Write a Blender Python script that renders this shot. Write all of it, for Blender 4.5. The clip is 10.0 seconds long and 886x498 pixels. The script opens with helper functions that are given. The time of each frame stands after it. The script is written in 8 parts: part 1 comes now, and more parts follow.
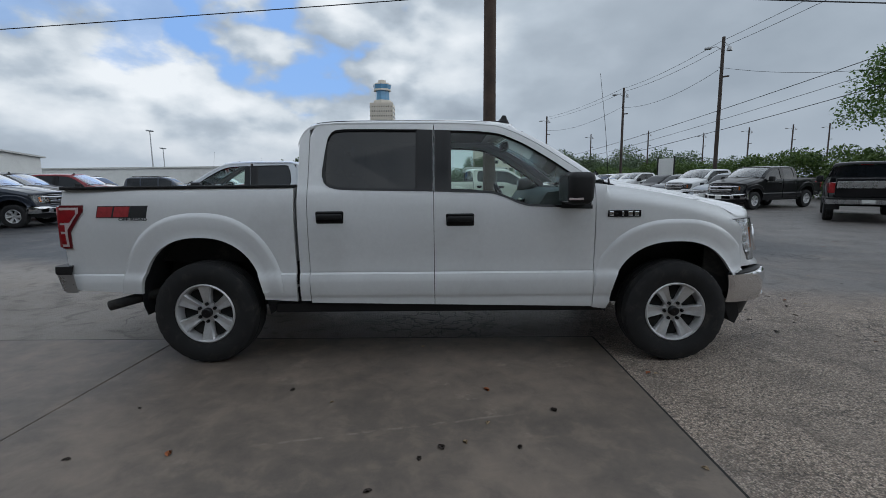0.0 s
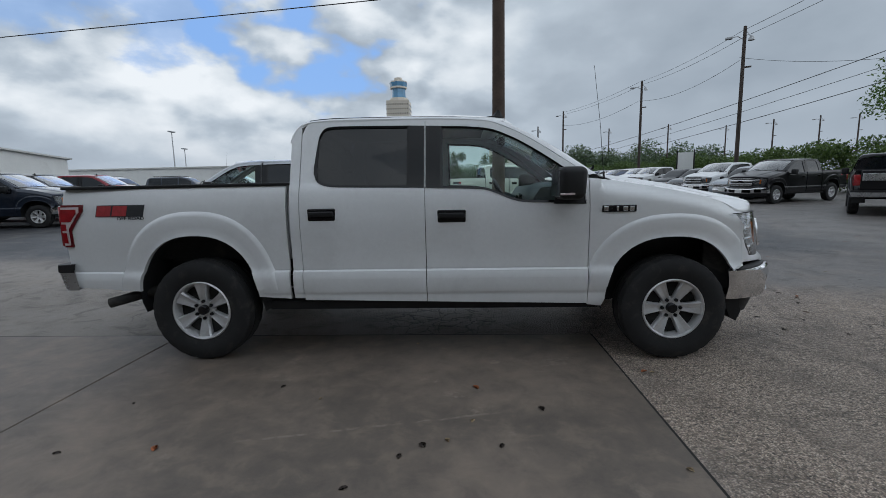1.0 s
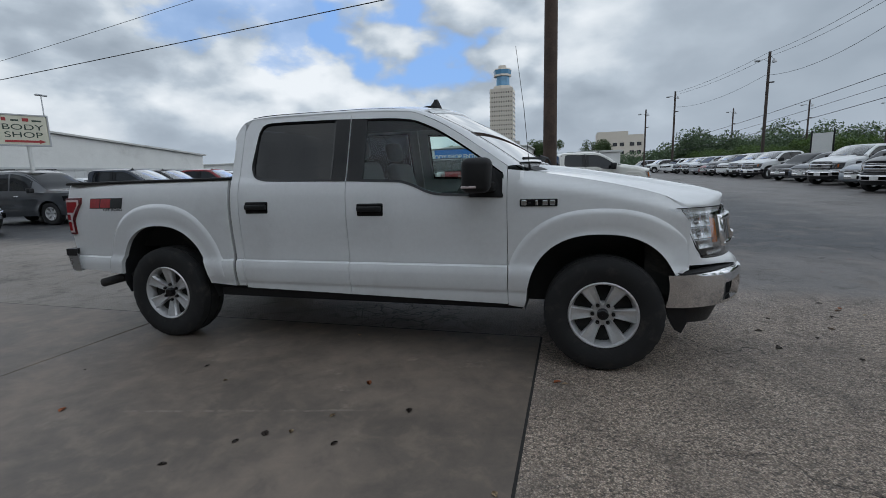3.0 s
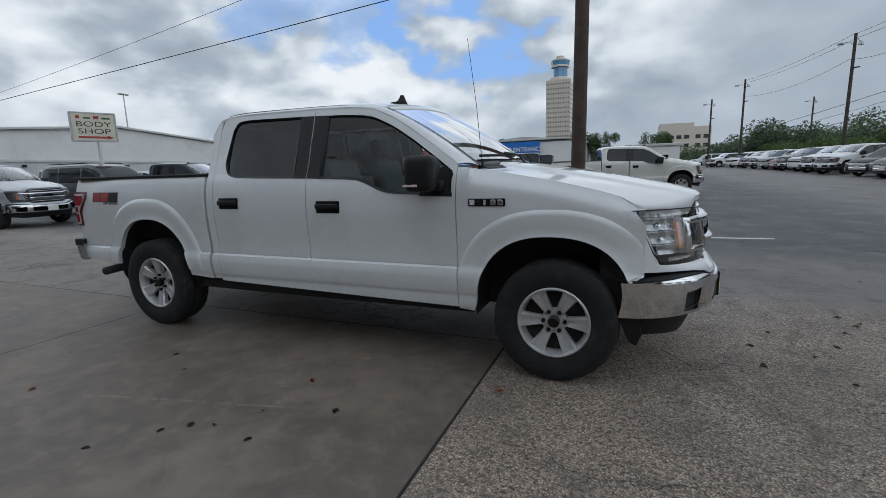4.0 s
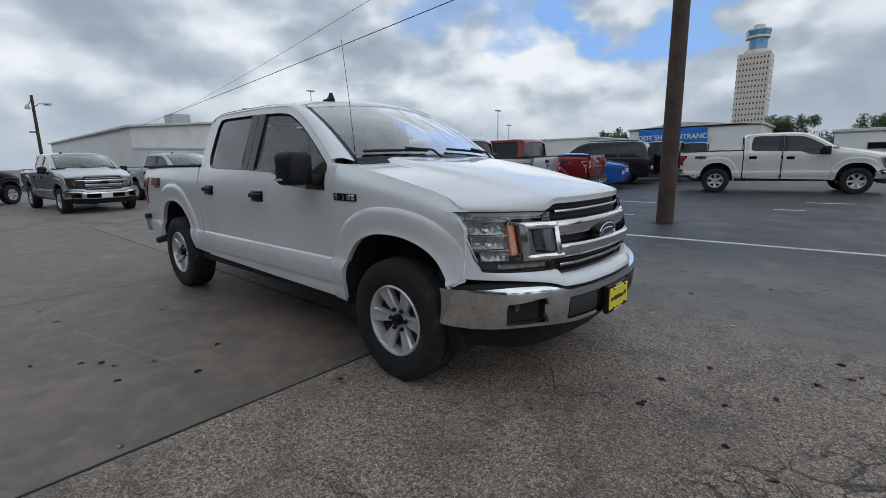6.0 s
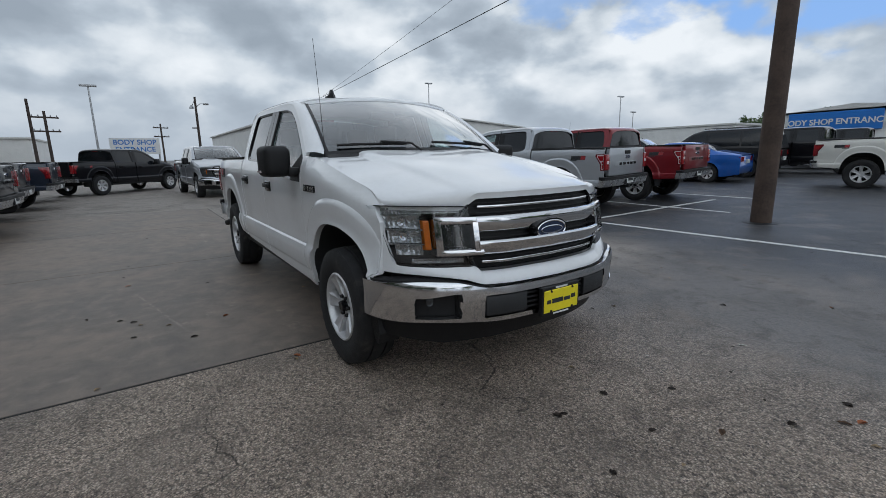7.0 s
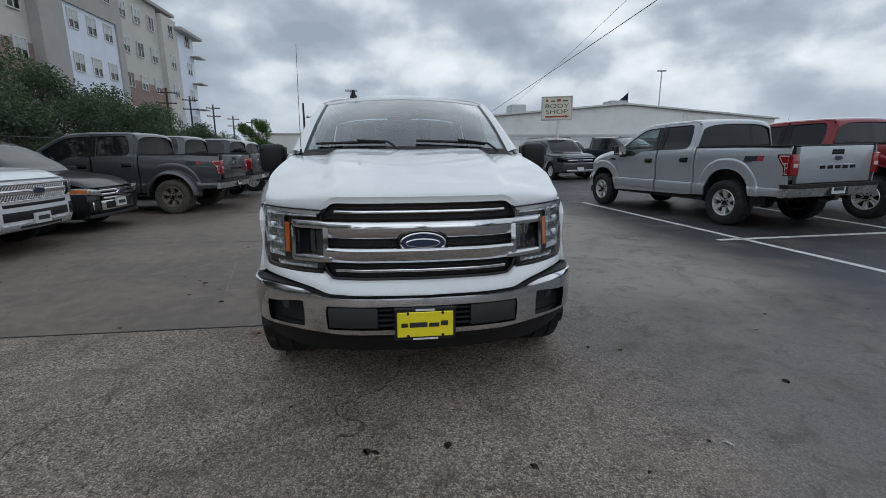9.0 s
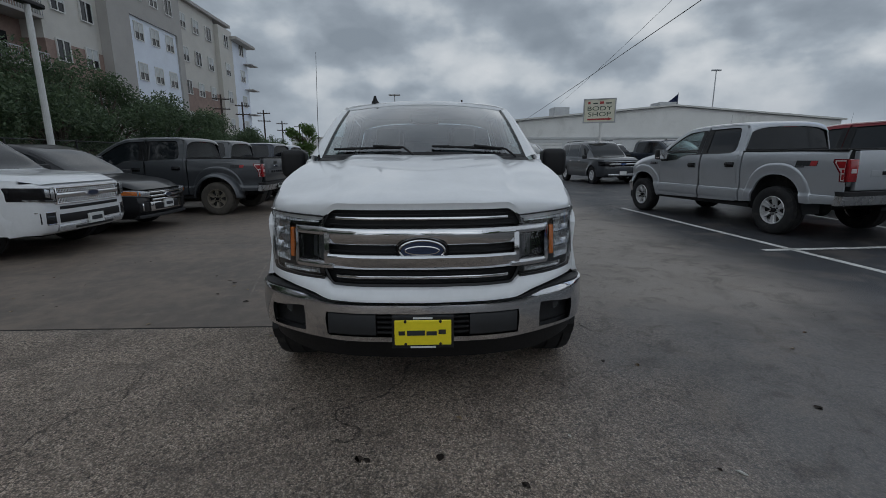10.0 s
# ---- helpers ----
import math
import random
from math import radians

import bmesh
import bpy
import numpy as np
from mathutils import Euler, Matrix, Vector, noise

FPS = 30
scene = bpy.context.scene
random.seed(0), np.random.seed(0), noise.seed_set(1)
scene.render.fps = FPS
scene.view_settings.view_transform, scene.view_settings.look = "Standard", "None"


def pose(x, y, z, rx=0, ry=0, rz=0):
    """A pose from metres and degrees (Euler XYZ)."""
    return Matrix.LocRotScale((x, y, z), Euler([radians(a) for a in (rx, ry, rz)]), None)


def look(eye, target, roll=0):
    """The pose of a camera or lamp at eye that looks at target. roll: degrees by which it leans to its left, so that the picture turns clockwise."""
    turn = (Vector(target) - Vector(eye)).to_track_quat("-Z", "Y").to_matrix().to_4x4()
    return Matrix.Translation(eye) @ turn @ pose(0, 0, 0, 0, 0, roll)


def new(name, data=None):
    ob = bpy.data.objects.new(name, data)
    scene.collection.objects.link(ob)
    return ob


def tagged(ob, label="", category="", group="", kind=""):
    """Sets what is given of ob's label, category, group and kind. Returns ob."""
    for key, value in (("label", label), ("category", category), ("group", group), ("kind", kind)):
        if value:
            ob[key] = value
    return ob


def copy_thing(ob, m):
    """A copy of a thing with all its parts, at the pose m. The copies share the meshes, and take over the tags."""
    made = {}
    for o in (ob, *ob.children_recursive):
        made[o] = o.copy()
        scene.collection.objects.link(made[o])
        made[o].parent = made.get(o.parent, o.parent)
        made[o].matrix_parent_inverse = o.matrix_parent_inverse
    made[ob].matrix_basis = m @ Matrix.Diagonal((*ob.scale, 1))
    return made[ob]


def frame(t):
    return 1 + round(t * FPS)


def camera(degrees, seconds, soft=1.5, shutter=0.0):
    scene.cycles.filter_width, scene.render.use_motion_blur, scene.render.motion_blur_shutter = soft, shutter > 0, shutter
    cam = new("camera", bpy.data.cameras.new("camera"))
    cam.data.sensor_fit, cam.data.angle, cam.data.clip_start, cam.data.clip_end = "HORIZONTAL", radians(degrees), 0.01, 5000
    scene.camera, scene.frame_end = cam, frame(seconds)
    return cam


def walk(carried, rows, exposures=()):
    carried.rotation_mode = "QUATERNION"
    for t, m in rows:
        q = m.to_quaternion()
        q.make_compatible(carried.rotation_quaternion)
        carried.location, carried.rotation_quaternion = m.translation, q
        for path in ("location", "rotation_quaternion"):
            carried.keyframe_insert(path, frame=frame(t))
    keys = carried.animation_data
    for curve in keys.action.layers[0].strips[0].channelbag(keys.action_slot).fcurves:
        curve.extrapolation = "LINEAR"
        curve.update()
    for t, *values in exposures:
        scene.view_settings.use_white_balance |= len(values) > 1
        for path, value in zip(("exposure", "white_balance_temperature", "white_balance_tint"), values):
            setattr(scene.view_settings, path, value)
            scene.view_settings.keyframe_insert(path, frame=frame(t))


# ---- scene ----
cam = camera(88.7, 10.0, soft=0.6)
PATH = [
    (0, (0.079, -4.446, 1.377), (0.055, -2.465, 1.107), -0.6),
    (0.5, (0.123, -4.449, 1.374), (0.074, -2.468, 1.101), -0.9),
    (1, (0.273, -4.417, 1.369), (0.173, -2.44, 1.087), -1.2),
    (1.5, (0.538, -4.366, 1.374), (0.349, -2.396, 1.084), -1.6),
    (2, (0.906, -4.336, 1.372), (0.599, -2.383, 1.071), -1.7),
    (2.5, (1.277, -4.253, 1.357), (0.848, -2.324, 1.049), -1.8),
    (4, (2.266, -3.819, 1.369), (1.51, -1.998, 1.033), -1.6),
    (4.5, (2.621, -3.652, 1.37), (1.745, -1.888, 1.023), -1.5),
    (5, (3.053, -3.442, 1.361), (2.054, -1.745, 1.008), -1.3),
    (6.5, (4.306, -2.452, 1.386), (2.83, -1.159, 0.999), -1.0),
    (7, (4.652, -2.028, 1.382), (3.022, -0.941, 0.977), -1.1),
    (7.5, (4.883, -1.539, 1.383), (3.122, -0.694, 0.956), -0.9),
    (8, (5.05, -1.025, 1.384), (3.188, -0.433, 0.958), -0.6),
    (8.5, (5.106, -0.538, 1.388), (3.188, -0.154, 0.967), -0.3),
    (9, (5.097, -0.17, 1.402), (3.155, 0.061, 0.984), -0.3),
    (9.5, (5.083, 0.005, 1.412), (3.13, 0.125, 1.0), -0.4),
    (10, (5.076, 0.047, 1.419), (3.118, 0.099, 1.015), -0.3),
]
walk(cam, [(t, look(eye, target, roll)) for t, eye, target, roll in PATH], [(0.0, 0.44), (9.8, 0.44), (10.0, -0.10)])

# ---- sky, sun, exposure ----
world = bpy.data.worlds.new("sky")
scene.world = world
world.use_nodes = True


class Nodes:
    """A short way to write node trees."""

    def __init__(self, tree):
        self.tree = tree
        tree.nodes.clear()

    def add(self, kind, **sets):
        n = self.tree.nodes.new(kind)
        for key, value in sets.items():
            setattr(n, key, value)
        return n

    def link(self, a, b):
        self.tree.links.new(a, b)

    def put(self, socket, value):
        if isinstance(value, bpy.types.NodeSocket):
            self.link(value, socket)
        else:
            socket.default_value = value

    def math(self, op, a, b=0.0, c=0.0, clamp=False):
        n = self.add("ShaderNodeMath", operation=op, use_clamp=clamp)
        for s, v in zip(n.inputs, (a, b, c)):
            self.put(s, v)
        return n.outputs[0]

    def vmath(self, op, a, b=(0, 0, 0)):
        n = self.add("ShaderNodeVectorMath", operation=op)
        self.put(n.inputs[0], a)
        self.put(n.inputs[1], b)
        return n.outputs["Value"] if op in ("DOT_PRODUCT", "LENGTH", "DISTANCE") else n.outputs["Vector"]

    def noise(self, vec, scale, detail=4.0, rough=0.5, warp=0.0):
        n = self.add("ShaderNodeTexNoise")
        self.link(vec, n.inputs["Vector"])
        n.inputs["Scale"].default_value, n.inputs["Detail"].default_value = scale, detail
        n.inputs["Roughness"].default_value, n.inputs["Distortion"].default_value = rough, warp
        return n.outputs["Fac"]

    def step(self, v, lo, hi):
        n = self.add("ShaderNodeMapRange", interpolation_type="SMOOTHSTEP")
        self.put(n.inputs["Value"], v)
        n.inputs["From Min"].default_value, n.inputs["From Max"].default_value = lo, hi
        return n.outputs["Result"]

    def ramp(self, v, stops):
        n = self.add("ShaderNodeValToRGB")
        self.link(v, n.inputs[0])
        els = n.color_ramp.elements
        while len(els) < len(stops):
            els.new(0.5)
        for e, (p, c) in zip(els, stops):
            e.position, e.color = p, (*c, 1)
        return n.outputs[0]

    def mix(self, f, a, b, blend="MIX"):
        n = self.add("ShaderNodeMix", data_type="RGBA", blend_type=blend)
        self.put(n.inputs[0], f)
        for s, v in ((n.inputs[6], a), (n.inputs[7], b)):
            self.put(s, v if isinstance(v, bpy.types.NodeSocket) else (*v, 1))
        return n.outputs[2]


SUN_AZ, SUN_EL = radians(108), radians(48)
sun_dir = Vector((math.cos(SUN_AZ) * math.cos(SUN_EL), math.sin(SUN_AZ) * math.cos(SUN_EL), math.sin(SUN_EL)))


def direction(az, el):
    a, e = radians(az), radians(el)
    return Vector((math.cos(a) * math.cos(e), math.sin(a) * math.cos(e), math.sin(e)))


def make_sky():
    N = Nodes(world.node_tree)
    out = N.add("ShaderNodeOutputWorld")
    bg = N.add("ShaderNodeBackground")
    sky = N.add("ShaderNodeTexSky", sky_type="NISHITA", sun_disc=False)
    sky.sun_elevation, sky.sun_rotation = SUN_EL, radians(90) - SUN_AZ
    sky.altitude, sky.air_density, sky.dust_density, sky.ozone_density = 20, 1.0, 1.2, 1.5
    clear = N.mix(1.0, sky.outputs[0], (0.12, 0.12, 0.12), "MULTIPLY")
    co = N.add("ShaderNodeTexCoord").outputs["Generated"]
    sep = N.add("ShaderNodeSeparateXYZ")
    N.link(co, sep.inputs[0])
    up = N.math("MAXIMUM", sep.outputs[2], 0.0)
    # heaped clouds, shaded by how much thicker they are towards the sun
    flat = N.vmath("MULTIPLY", co, (1.0, 1.0, 1.75))
    bender = N.add("ShaderNodeTexNoise")
    N.link(flat, bender.inputs["Vector"])
    bender.inputs["Scale"].default_value, bender.inputs["Detail"].default_value = 7.0, 4.0
    bend = bender.outputs["Color"]
    def thick(vec):
        body = N.noise(vec, 3.6, 7.0, 0.5, 0.08)
        bent = N.vmath("ADD", vec, N.vmath("MULTIPLY", bend, (0.10, 0.10, 0.10)))
        for size, weight in ((7.0, 0.32), (17.0, 0.12)):
            v = N.add("ShaderNodeTexVoronoi", feature="SMOOTH_F1")
            v.inputs["Scale"].default_value, v.inputs["Smoothness"].default_value = size, 0.35
            N.link(bent, v.inputs["Vector"])
            body = N.math("ADD", body, N.math("MULTIPLY", N.math("SUBTRACT", 0.42, v.outputs["Distance"]), weight))
        return body
    here = thick(flat)
    there = thick(N.vmath("ADD", flat, tuple(Vector((sun_dir.x, sun_dir.y, sun_dir.z * 2.1)) * 0.07)))
    fine_here = N.noise(flat, 8.5, 6.0, 0.55, 0.1)
    fine_there = N.noise(N.vmath("ADD", flat, tuple(Vector((sun_dir.x, sun_dir.y, sun_dir.z * 2.1)) * 0.03)), 8.5, 6.0, 0.55, 0.1)
    relief = N.math("ADD", N.math("MULTIPLY", N.math("SUBTRACT", here, there), 0.72), N.math("MULTIPLY", N.math("SUBTRACT", fine_here, fine_there), 0.22))
    big = N.noise(flat, 1.25, 3.0, 0.5, 0.2)
    heap = here
    glow = N.step(N.vmath("DOT_PRODUCT", co, tuple(direction(160, 26))), 0.45, 0.99)
    back = N.step(N.vmath("DOT_PRODUCT", co, tuple(direction(-35, 25))), 0.1, 0.9)
    dull = N.step(N.vmath("DOT_PRODUCT", co, tuple(direction(58, 14))), 0.80, 0.97)
    heaps = N.step(N.vmath("DOT_PRODUCT", co, tuple(direction(122, 12))), 0.80, 0.98)
    lit = N.math("ADD", N.math("ADD", N.math("MULTIPLY", relief, N.math("SUBTRACT", N.math("ADD", 1.0, N.math("MULTIPLY", heaps, 0.30)), N.math("MULTIPLY", dull, 0.65))), 0.48), N.math("MULTIPLY", N.math("SUBTRACT", big, 0.5), 0.26))
    bank = N.step(N.vmath("DOT_PRODUCT", co, tuple(direction(82, 17))), 0.965, 0.998)
    lit = N.math("ADD", lit, N.math("MULTIPLY", bank, 0.08))
    lit = N.math("ADD", lit, N.math("MULTIPLY", N.math("SUBTRACT", N.math("ADD", N.math("ADD", N.math("MULTIPLY", glow, 0.48), N.math("MULTIPLY", heaps, 0.45)), N.math("SUBTRACT", N.math("MULTIPLY", back, 1.0), N.math("MULTIPLY", dull, 0.75))), 0.40), 0.17))
    lit = N.math("ADD", N.math("MULTIPLY", N.math("SUBTRACT", lit, 0.52), N.math("SUBTRACT", 1.0, N.math("MULTIPLY", N.step(up, 0.40, 0.75), 0.75))), 0.52)
    cloud = N.ramp(lit, [(0.26, (0.29, 0.345, 0.41)), (0.38, (0.35, 0.41, 0.48)), (0.47, (0.432, 0.50, 0.575)),
                         (0.57, (0.595, 0.655, 0.715)), (0.72, (0.765, 0.81, 0.855))])
    # low haze towards the horizon
    haze = N.step(up, 0.16, 0.0)
    cloud = N.mix(N.math("MULTIPLY", haze, 0.75), cloud, (0.395, 0.455, 0.53))
    # the one clear gap
    gap_at = tuple(direction(107, 29))
    away = N.vmath("LENGTH", N.vmath("MULTIPLY", N.vmath("SUBTRACT", co, gap_at), (1.4, 1.4, 0.85)))
    away = N.math("ADD", away, N.math("MULTIPLY", N.math("SUBTRACT", heap, 0.5), 0.8))
    gap = N.step(away, 0.235, 0.15)
    veil_at = tuple(direction(126, 18.0))
    veil = N.vmath("LENGTH", N.vmath("MULTIPLY", N.vmath("SUBTRACT", co, veil_at), (1.0, 1.0, 3.0)))
    veil = N.math("MULTIPLY", N.step(N.math("ADD", veil, N.math("MULTIPLY", N.math("SUBTRACT", fine_here, 0.5), 0.8)), 0.24, 0.08), 0.6)
    gap = N.math("MAXIMUM", gap, veil)
    # the clouds are toned down overhead
    cloud = N.mix(N.step(up, 0.42, 0.95), cloud, N.mix(1.0, cloud, (0.69, 0.725, 0.77), "MULTIPLY"))
    # unseen clouds behind the camera, brightened to light the truck's front
    cloud = N.mix(N.math("MULTIPLY", back, 0.45), cloud, N.mix(1.0, cloud, (2.3, 2.3, 2.3), "MULTIPLY"))
    N.link(N.mix(gap, cloud, N.mix(0.8, clear, (0.12, 0.32, 0.72))), bg.inputs["Color"])
    bg.inputs["Strength"].default_value = 0.82
    N.link(bg.outputs[0], out.inputs[0])


make_sky()
sun = new("sun", bpy.data.lights.new("sun", "SUN"))
sun.data.energy, sun.data.angle, sun.data.color = 0.50, radians(176), (0.97, 0.985, 1.0)
sun.matrix_world = look(sun_dir * 60, (0, 0, 0))


# ---- materials ----
def material(name, colour, rough=0.5, metal=0.0, vary=0.12, scale=6.0, fine=60.0, bump=0.0, coat=0.0, flakes=0.0, rough_vary=0.1, spec=0.5, dirt=0.0):
    """A surface whose colour and gloss vary at two scales."""
    m = bpy.data.materials.new(name)
    m.use_nodes = True
    N = Nodes(m.node_tree)
    out, b = N.add("ShaderNodeOutputMaterial"), N.add("ShaderNodeBsdfPrincipled")
    co = N.add("ShaderNodeTexCoord").outputs["Object"]
    a, f = N.noise(co, scale, 4.0, 0.6), N.noise(co, fine, 5.0, 0.6)
    both = N.math("ADD", N.math("MULTIPLY", a, 0.6), N.math("MULTIPLY", f, 0.4))
    lo = tuple(c * (1 - vary) for c in colour)
    hi = tuple(min(1, c * (1 + vary)) for c in colour)
    col = N.mix(N.step(both, 0.3, 0.7), lo, hi)
    if dirt:
        col = N.mix(N.math("MULTIPLY", N.step(N.noise(co, scale * 0.7, 7.0, 0.65, 0.5), 0.5, 0.75), dirt), col, (0.16, 0.14, 0.12))
    N.link(col, b.inputs["Base Color"])
    N.link(N.math("ADD", N.math("MULTIPLY", both, rough_vary * 2), rough - rough_vary, clamp=True), b.inputs["Roughness"])
    b.inputs["Metallic"].default_value = metal
    b.inputs["Specular IOR Level"].default_value = spec
    b.inputs["Coat Weight"].default_value = coat
    b.inputs["Coat Roughness"].default_value = 0.04
    if bump:
        k = N.add("ShaderNodeBump")
        k.inputs["Strength"].default_value, k.inputs["Distance"].default_value = bump, 0.004
        N.link(f, k.inputs["Height"])
        N.link(k.outputs[0], b.inputs["Normal"])
    N.link(b.outputs[0], out.inputs[0])
    return m


def glass(name, tint, gloss=1.0):
    """A thin pane: what is behind shows through, tinted, under a reflection that grows towards grazing."""
    m = bpy.data.materials.new(name)
    m.use_nodes = True
    N = Nodes(m.node_tree)
    out, t, g = N.add("ShaderNodeOutputMaterial"), N.add("ShaderNodeBsdfTransparent"), N.add("ShaderNodeBsdfGlossy")
    t.inputs[0].default_value = (*tint, 1)
    g.inputs["Roughness"].default_value = 0.01
    lw = N.add("ShaderNodeLayerWeight")
    lw.inputs[0].default_value = 0.5
    edge = N.math("ADD", N.math("MULTIPLY", N.math("POWER", lw.outputs["Facing"], 3.6), 0.90), 0.045)
    mix = N.add("ShaderNodeMixShader")
    N.link(N.math("MULTIPLY", edge, 1.6 * gloss, clamp=True), mix.inputs[0])
    N.link(t.outputs[0], mix.inputs[1])
    N.link(g.outputs[0], mix.inputs[2])
    N.link(mix.outputs[0], out.inputs[0])
    return m


def asphalt():
    m = bpy.data.materials.new("asphalt")
    m.use_nodes = True
    N = Nodes(m.node_tree)
    out, b = N.add("ShaderNodeOutputMaterial"), N.add("ShaderNodeBsdfPrincipled")
    co = N.add("ShaderNodeTexCoord").outputs["Object"]
    sep = N.add("ShaderNodeSeparateXYZ")
    N.link(co, sep.inputs[0])
    vo = N.add("ShaderNodeTexVoronoi")
    N.link(co, vo.inputs["Vector"])
    vo.inputs["Scale"].default_value = 105
    chip = N.add("ShaderNodeSeparateColor")
    N.link(vo.outputs["Color"], chip.inputs[0])
    stone = N.ramp(chip.outputs[0], [(0.0, (0.31, 0.243, 0.192)), (0.45, (0.45, 0.358, 0.286)), (0.75, (0.54, 0.437, 0.353)), (0.95, (0.68, 0.567, 0.47))])
    gap = N.step(vo.outputs["Distance"], 0.34, 0.66)
    stone = N.mix(N.math("MULTIPLY", gap, 0.62), stone, (0.040, 0.032, 0.026))
    grit = N.noise(co, 34, 5.0, 0.7, 0.3)
    stone = N.mix(N.math("MULTIPLY", N.step(grit, 0.52, 0.61), 0.72), stone, (0.060, 0.049, 0.040))
    pits = N.step(N.noise(co, 44, 4.0, 0.65, 0.2), 0.57, 0.61)
    stone = N.mix(N.math("MULTIPLY", pits, 0.8), stone, (0.035, 0.029, 0.024))
    seal = N.mix(N.noise(co, 90, 3.0), (0.023, 0.025, 0.029), (0.046, 0.049, 0.056))
    old = N.mix(N.noise(co, 60, 5.0, 0.7), (0.076, 0.075, 0.076), (0.160, 0.156, 0.156))
    # paler tone for the west side, with some sky sheen put into the colour
    worn = N.mix(N.noise(co, 48, 5.0, 0.7), (0.158, 0.140, 0.124), (0.335, 0.295, 0.260))
    patch = N.noise(co, 0.55, 5.0, 0.6, 0.4)
    wob = N.math("MULTIPLY", N.math("SUBTRACT", patch, 0.5), 2.6)
    # worn, stony surface near the slab; an older dark coat beyond, with shadow right of the truck put into its tone;
    # fresh seal on the stalls
    far = N.step(N.math("ADD", N.math("ADD", sep.outputs[1], N.math("MULTIPLY", sep.outputs[0], 0.1)), wob), 0.6, 2.2)
    lot = N.step(N.math("ADD", sep.outputs[1], N.math("MULTIPLY", wob, 0.5)), 3.2, 4.8)
    west = N.step(N.math("ADD", sep.outputs[0], wob), 1.6, 0.6)
    col = N.mix(west, N.mix(N.math("MULTIPLY", far, 0.85), stone, old), worn)
    east = N.step(N.math("ADD", sep.outputs[0], wob), 9.0, 6.0)
    col = N.mix(N.math("MULTIPLY", lot, east), col, seal)
    stain = N.noise(co, 0.9, 6.0, 0.65, 0.6)
    col = N.mix(N.math("MULTIPLY", N.step(stain, 0.45, 0.68), 0.36), col, (0.036, 0.032, 0.029))
    blot = N.noise(co, 3.6, 7.0, 0.7, 0.8)
    col = N.mix(N.math("MULTIPLY", N.step(blot, 0.50, 0.66), 0.44), col, (0.040, 0.031, 0.026))
    tan = N.noise(co, 1.7, 6.0, 0.6, 0.3)
    col = N.mix(N.math("MULTIPLY", N.step(tan, 0.50, 0.68), 0.26), col, (0.25, 0.207, 0.172))
    # cracks: long wandering ones, and a crazed patch
    warp = N.add("ShaderNodeVectorMath", operation="ADD")
    nz = N.add("ShaderNodeTexNoise")
    N.link(co, nz.inputs["Vector"])
    nz.inputs["Scale"].default_value, nz.inputs["Detail"].default_value = 1.6, 6.0
    N.link(co, warp.inputs[0])
    N.link(N.vmath("MULTIPLY", nz.outputs["Color"], (0.9, 0.9, 0)), warp.inputs[1])
    def cracks(scale, width):
        v = N.add("ShaderNodeTexVoronoi", feature="DISTANCE_TO_EDGE")
        N.link(warp.outputs[0], v.inputs["Vector"])
        v.inputs["Scale"].default_value = scale
        return N.step(v.outputs["Distance"], width, width * 0.25)
    long_ones = N.math("MULTIPLY", cracks(0.42, 0.0022), N.step(N.noise(co, 0.6, 2.0), 0.47, 0.56))
    spot = N.step(N.vmath("LENGTH", N.vmath("SUBTRACT", co, (0.0, 0.1, 0.0))), 0.95, 0.3)
    crazed = N.math("MULTIPLY", cracks(5.5, 0.05), N.math("MAXIMUM", spot, N.step(N.noise(co, 0.35, 2.0), 0.62, 0.68)))
    crack = N.math("MAXIMUM", long_ones, crazed)
    col = N.mix(N.math("MULTIPLY", crack, 0.6), col, (0.012, 0.012, 0.012))
    b.inputs["Specular IOR Level"].default_value = 0.34
    N.link(col, b.inputs["Base Color"])
    # damp, smooth seal is glossier than the stones
    wet = N.math("ADD", N.math("MULTIPLY", N.noise(co, 0.8, 5.0, 0.6), 0.25), 0.50)
    N.link(N.math("SUBTRACT", wet, N.math("MULTIPLY", lot, 0.12)), b.inputs["Roughness"])
    k = N.add("ShaderNodeBump")
    k.inputs["Strength"].default_value, k.inputs["Distance"].default_value = 1.0, 0.010
    high = N.math("ADD", N.math("MULTIPLY", N.math("SUBTRACT", 1.0, vo.outputs["Distance"]), N.math("SUBTRACT", 1.0, N.math("MULTIPLY", far, 0.7))), N.math("MULTIPLY", crack, -2.0))
    N.link(high, k.inputs["Height"])
    N.link(k.outputs[0], b.inputs["Normal"])
    N.link(b.outputs[0], out.inputs[0])
    return m


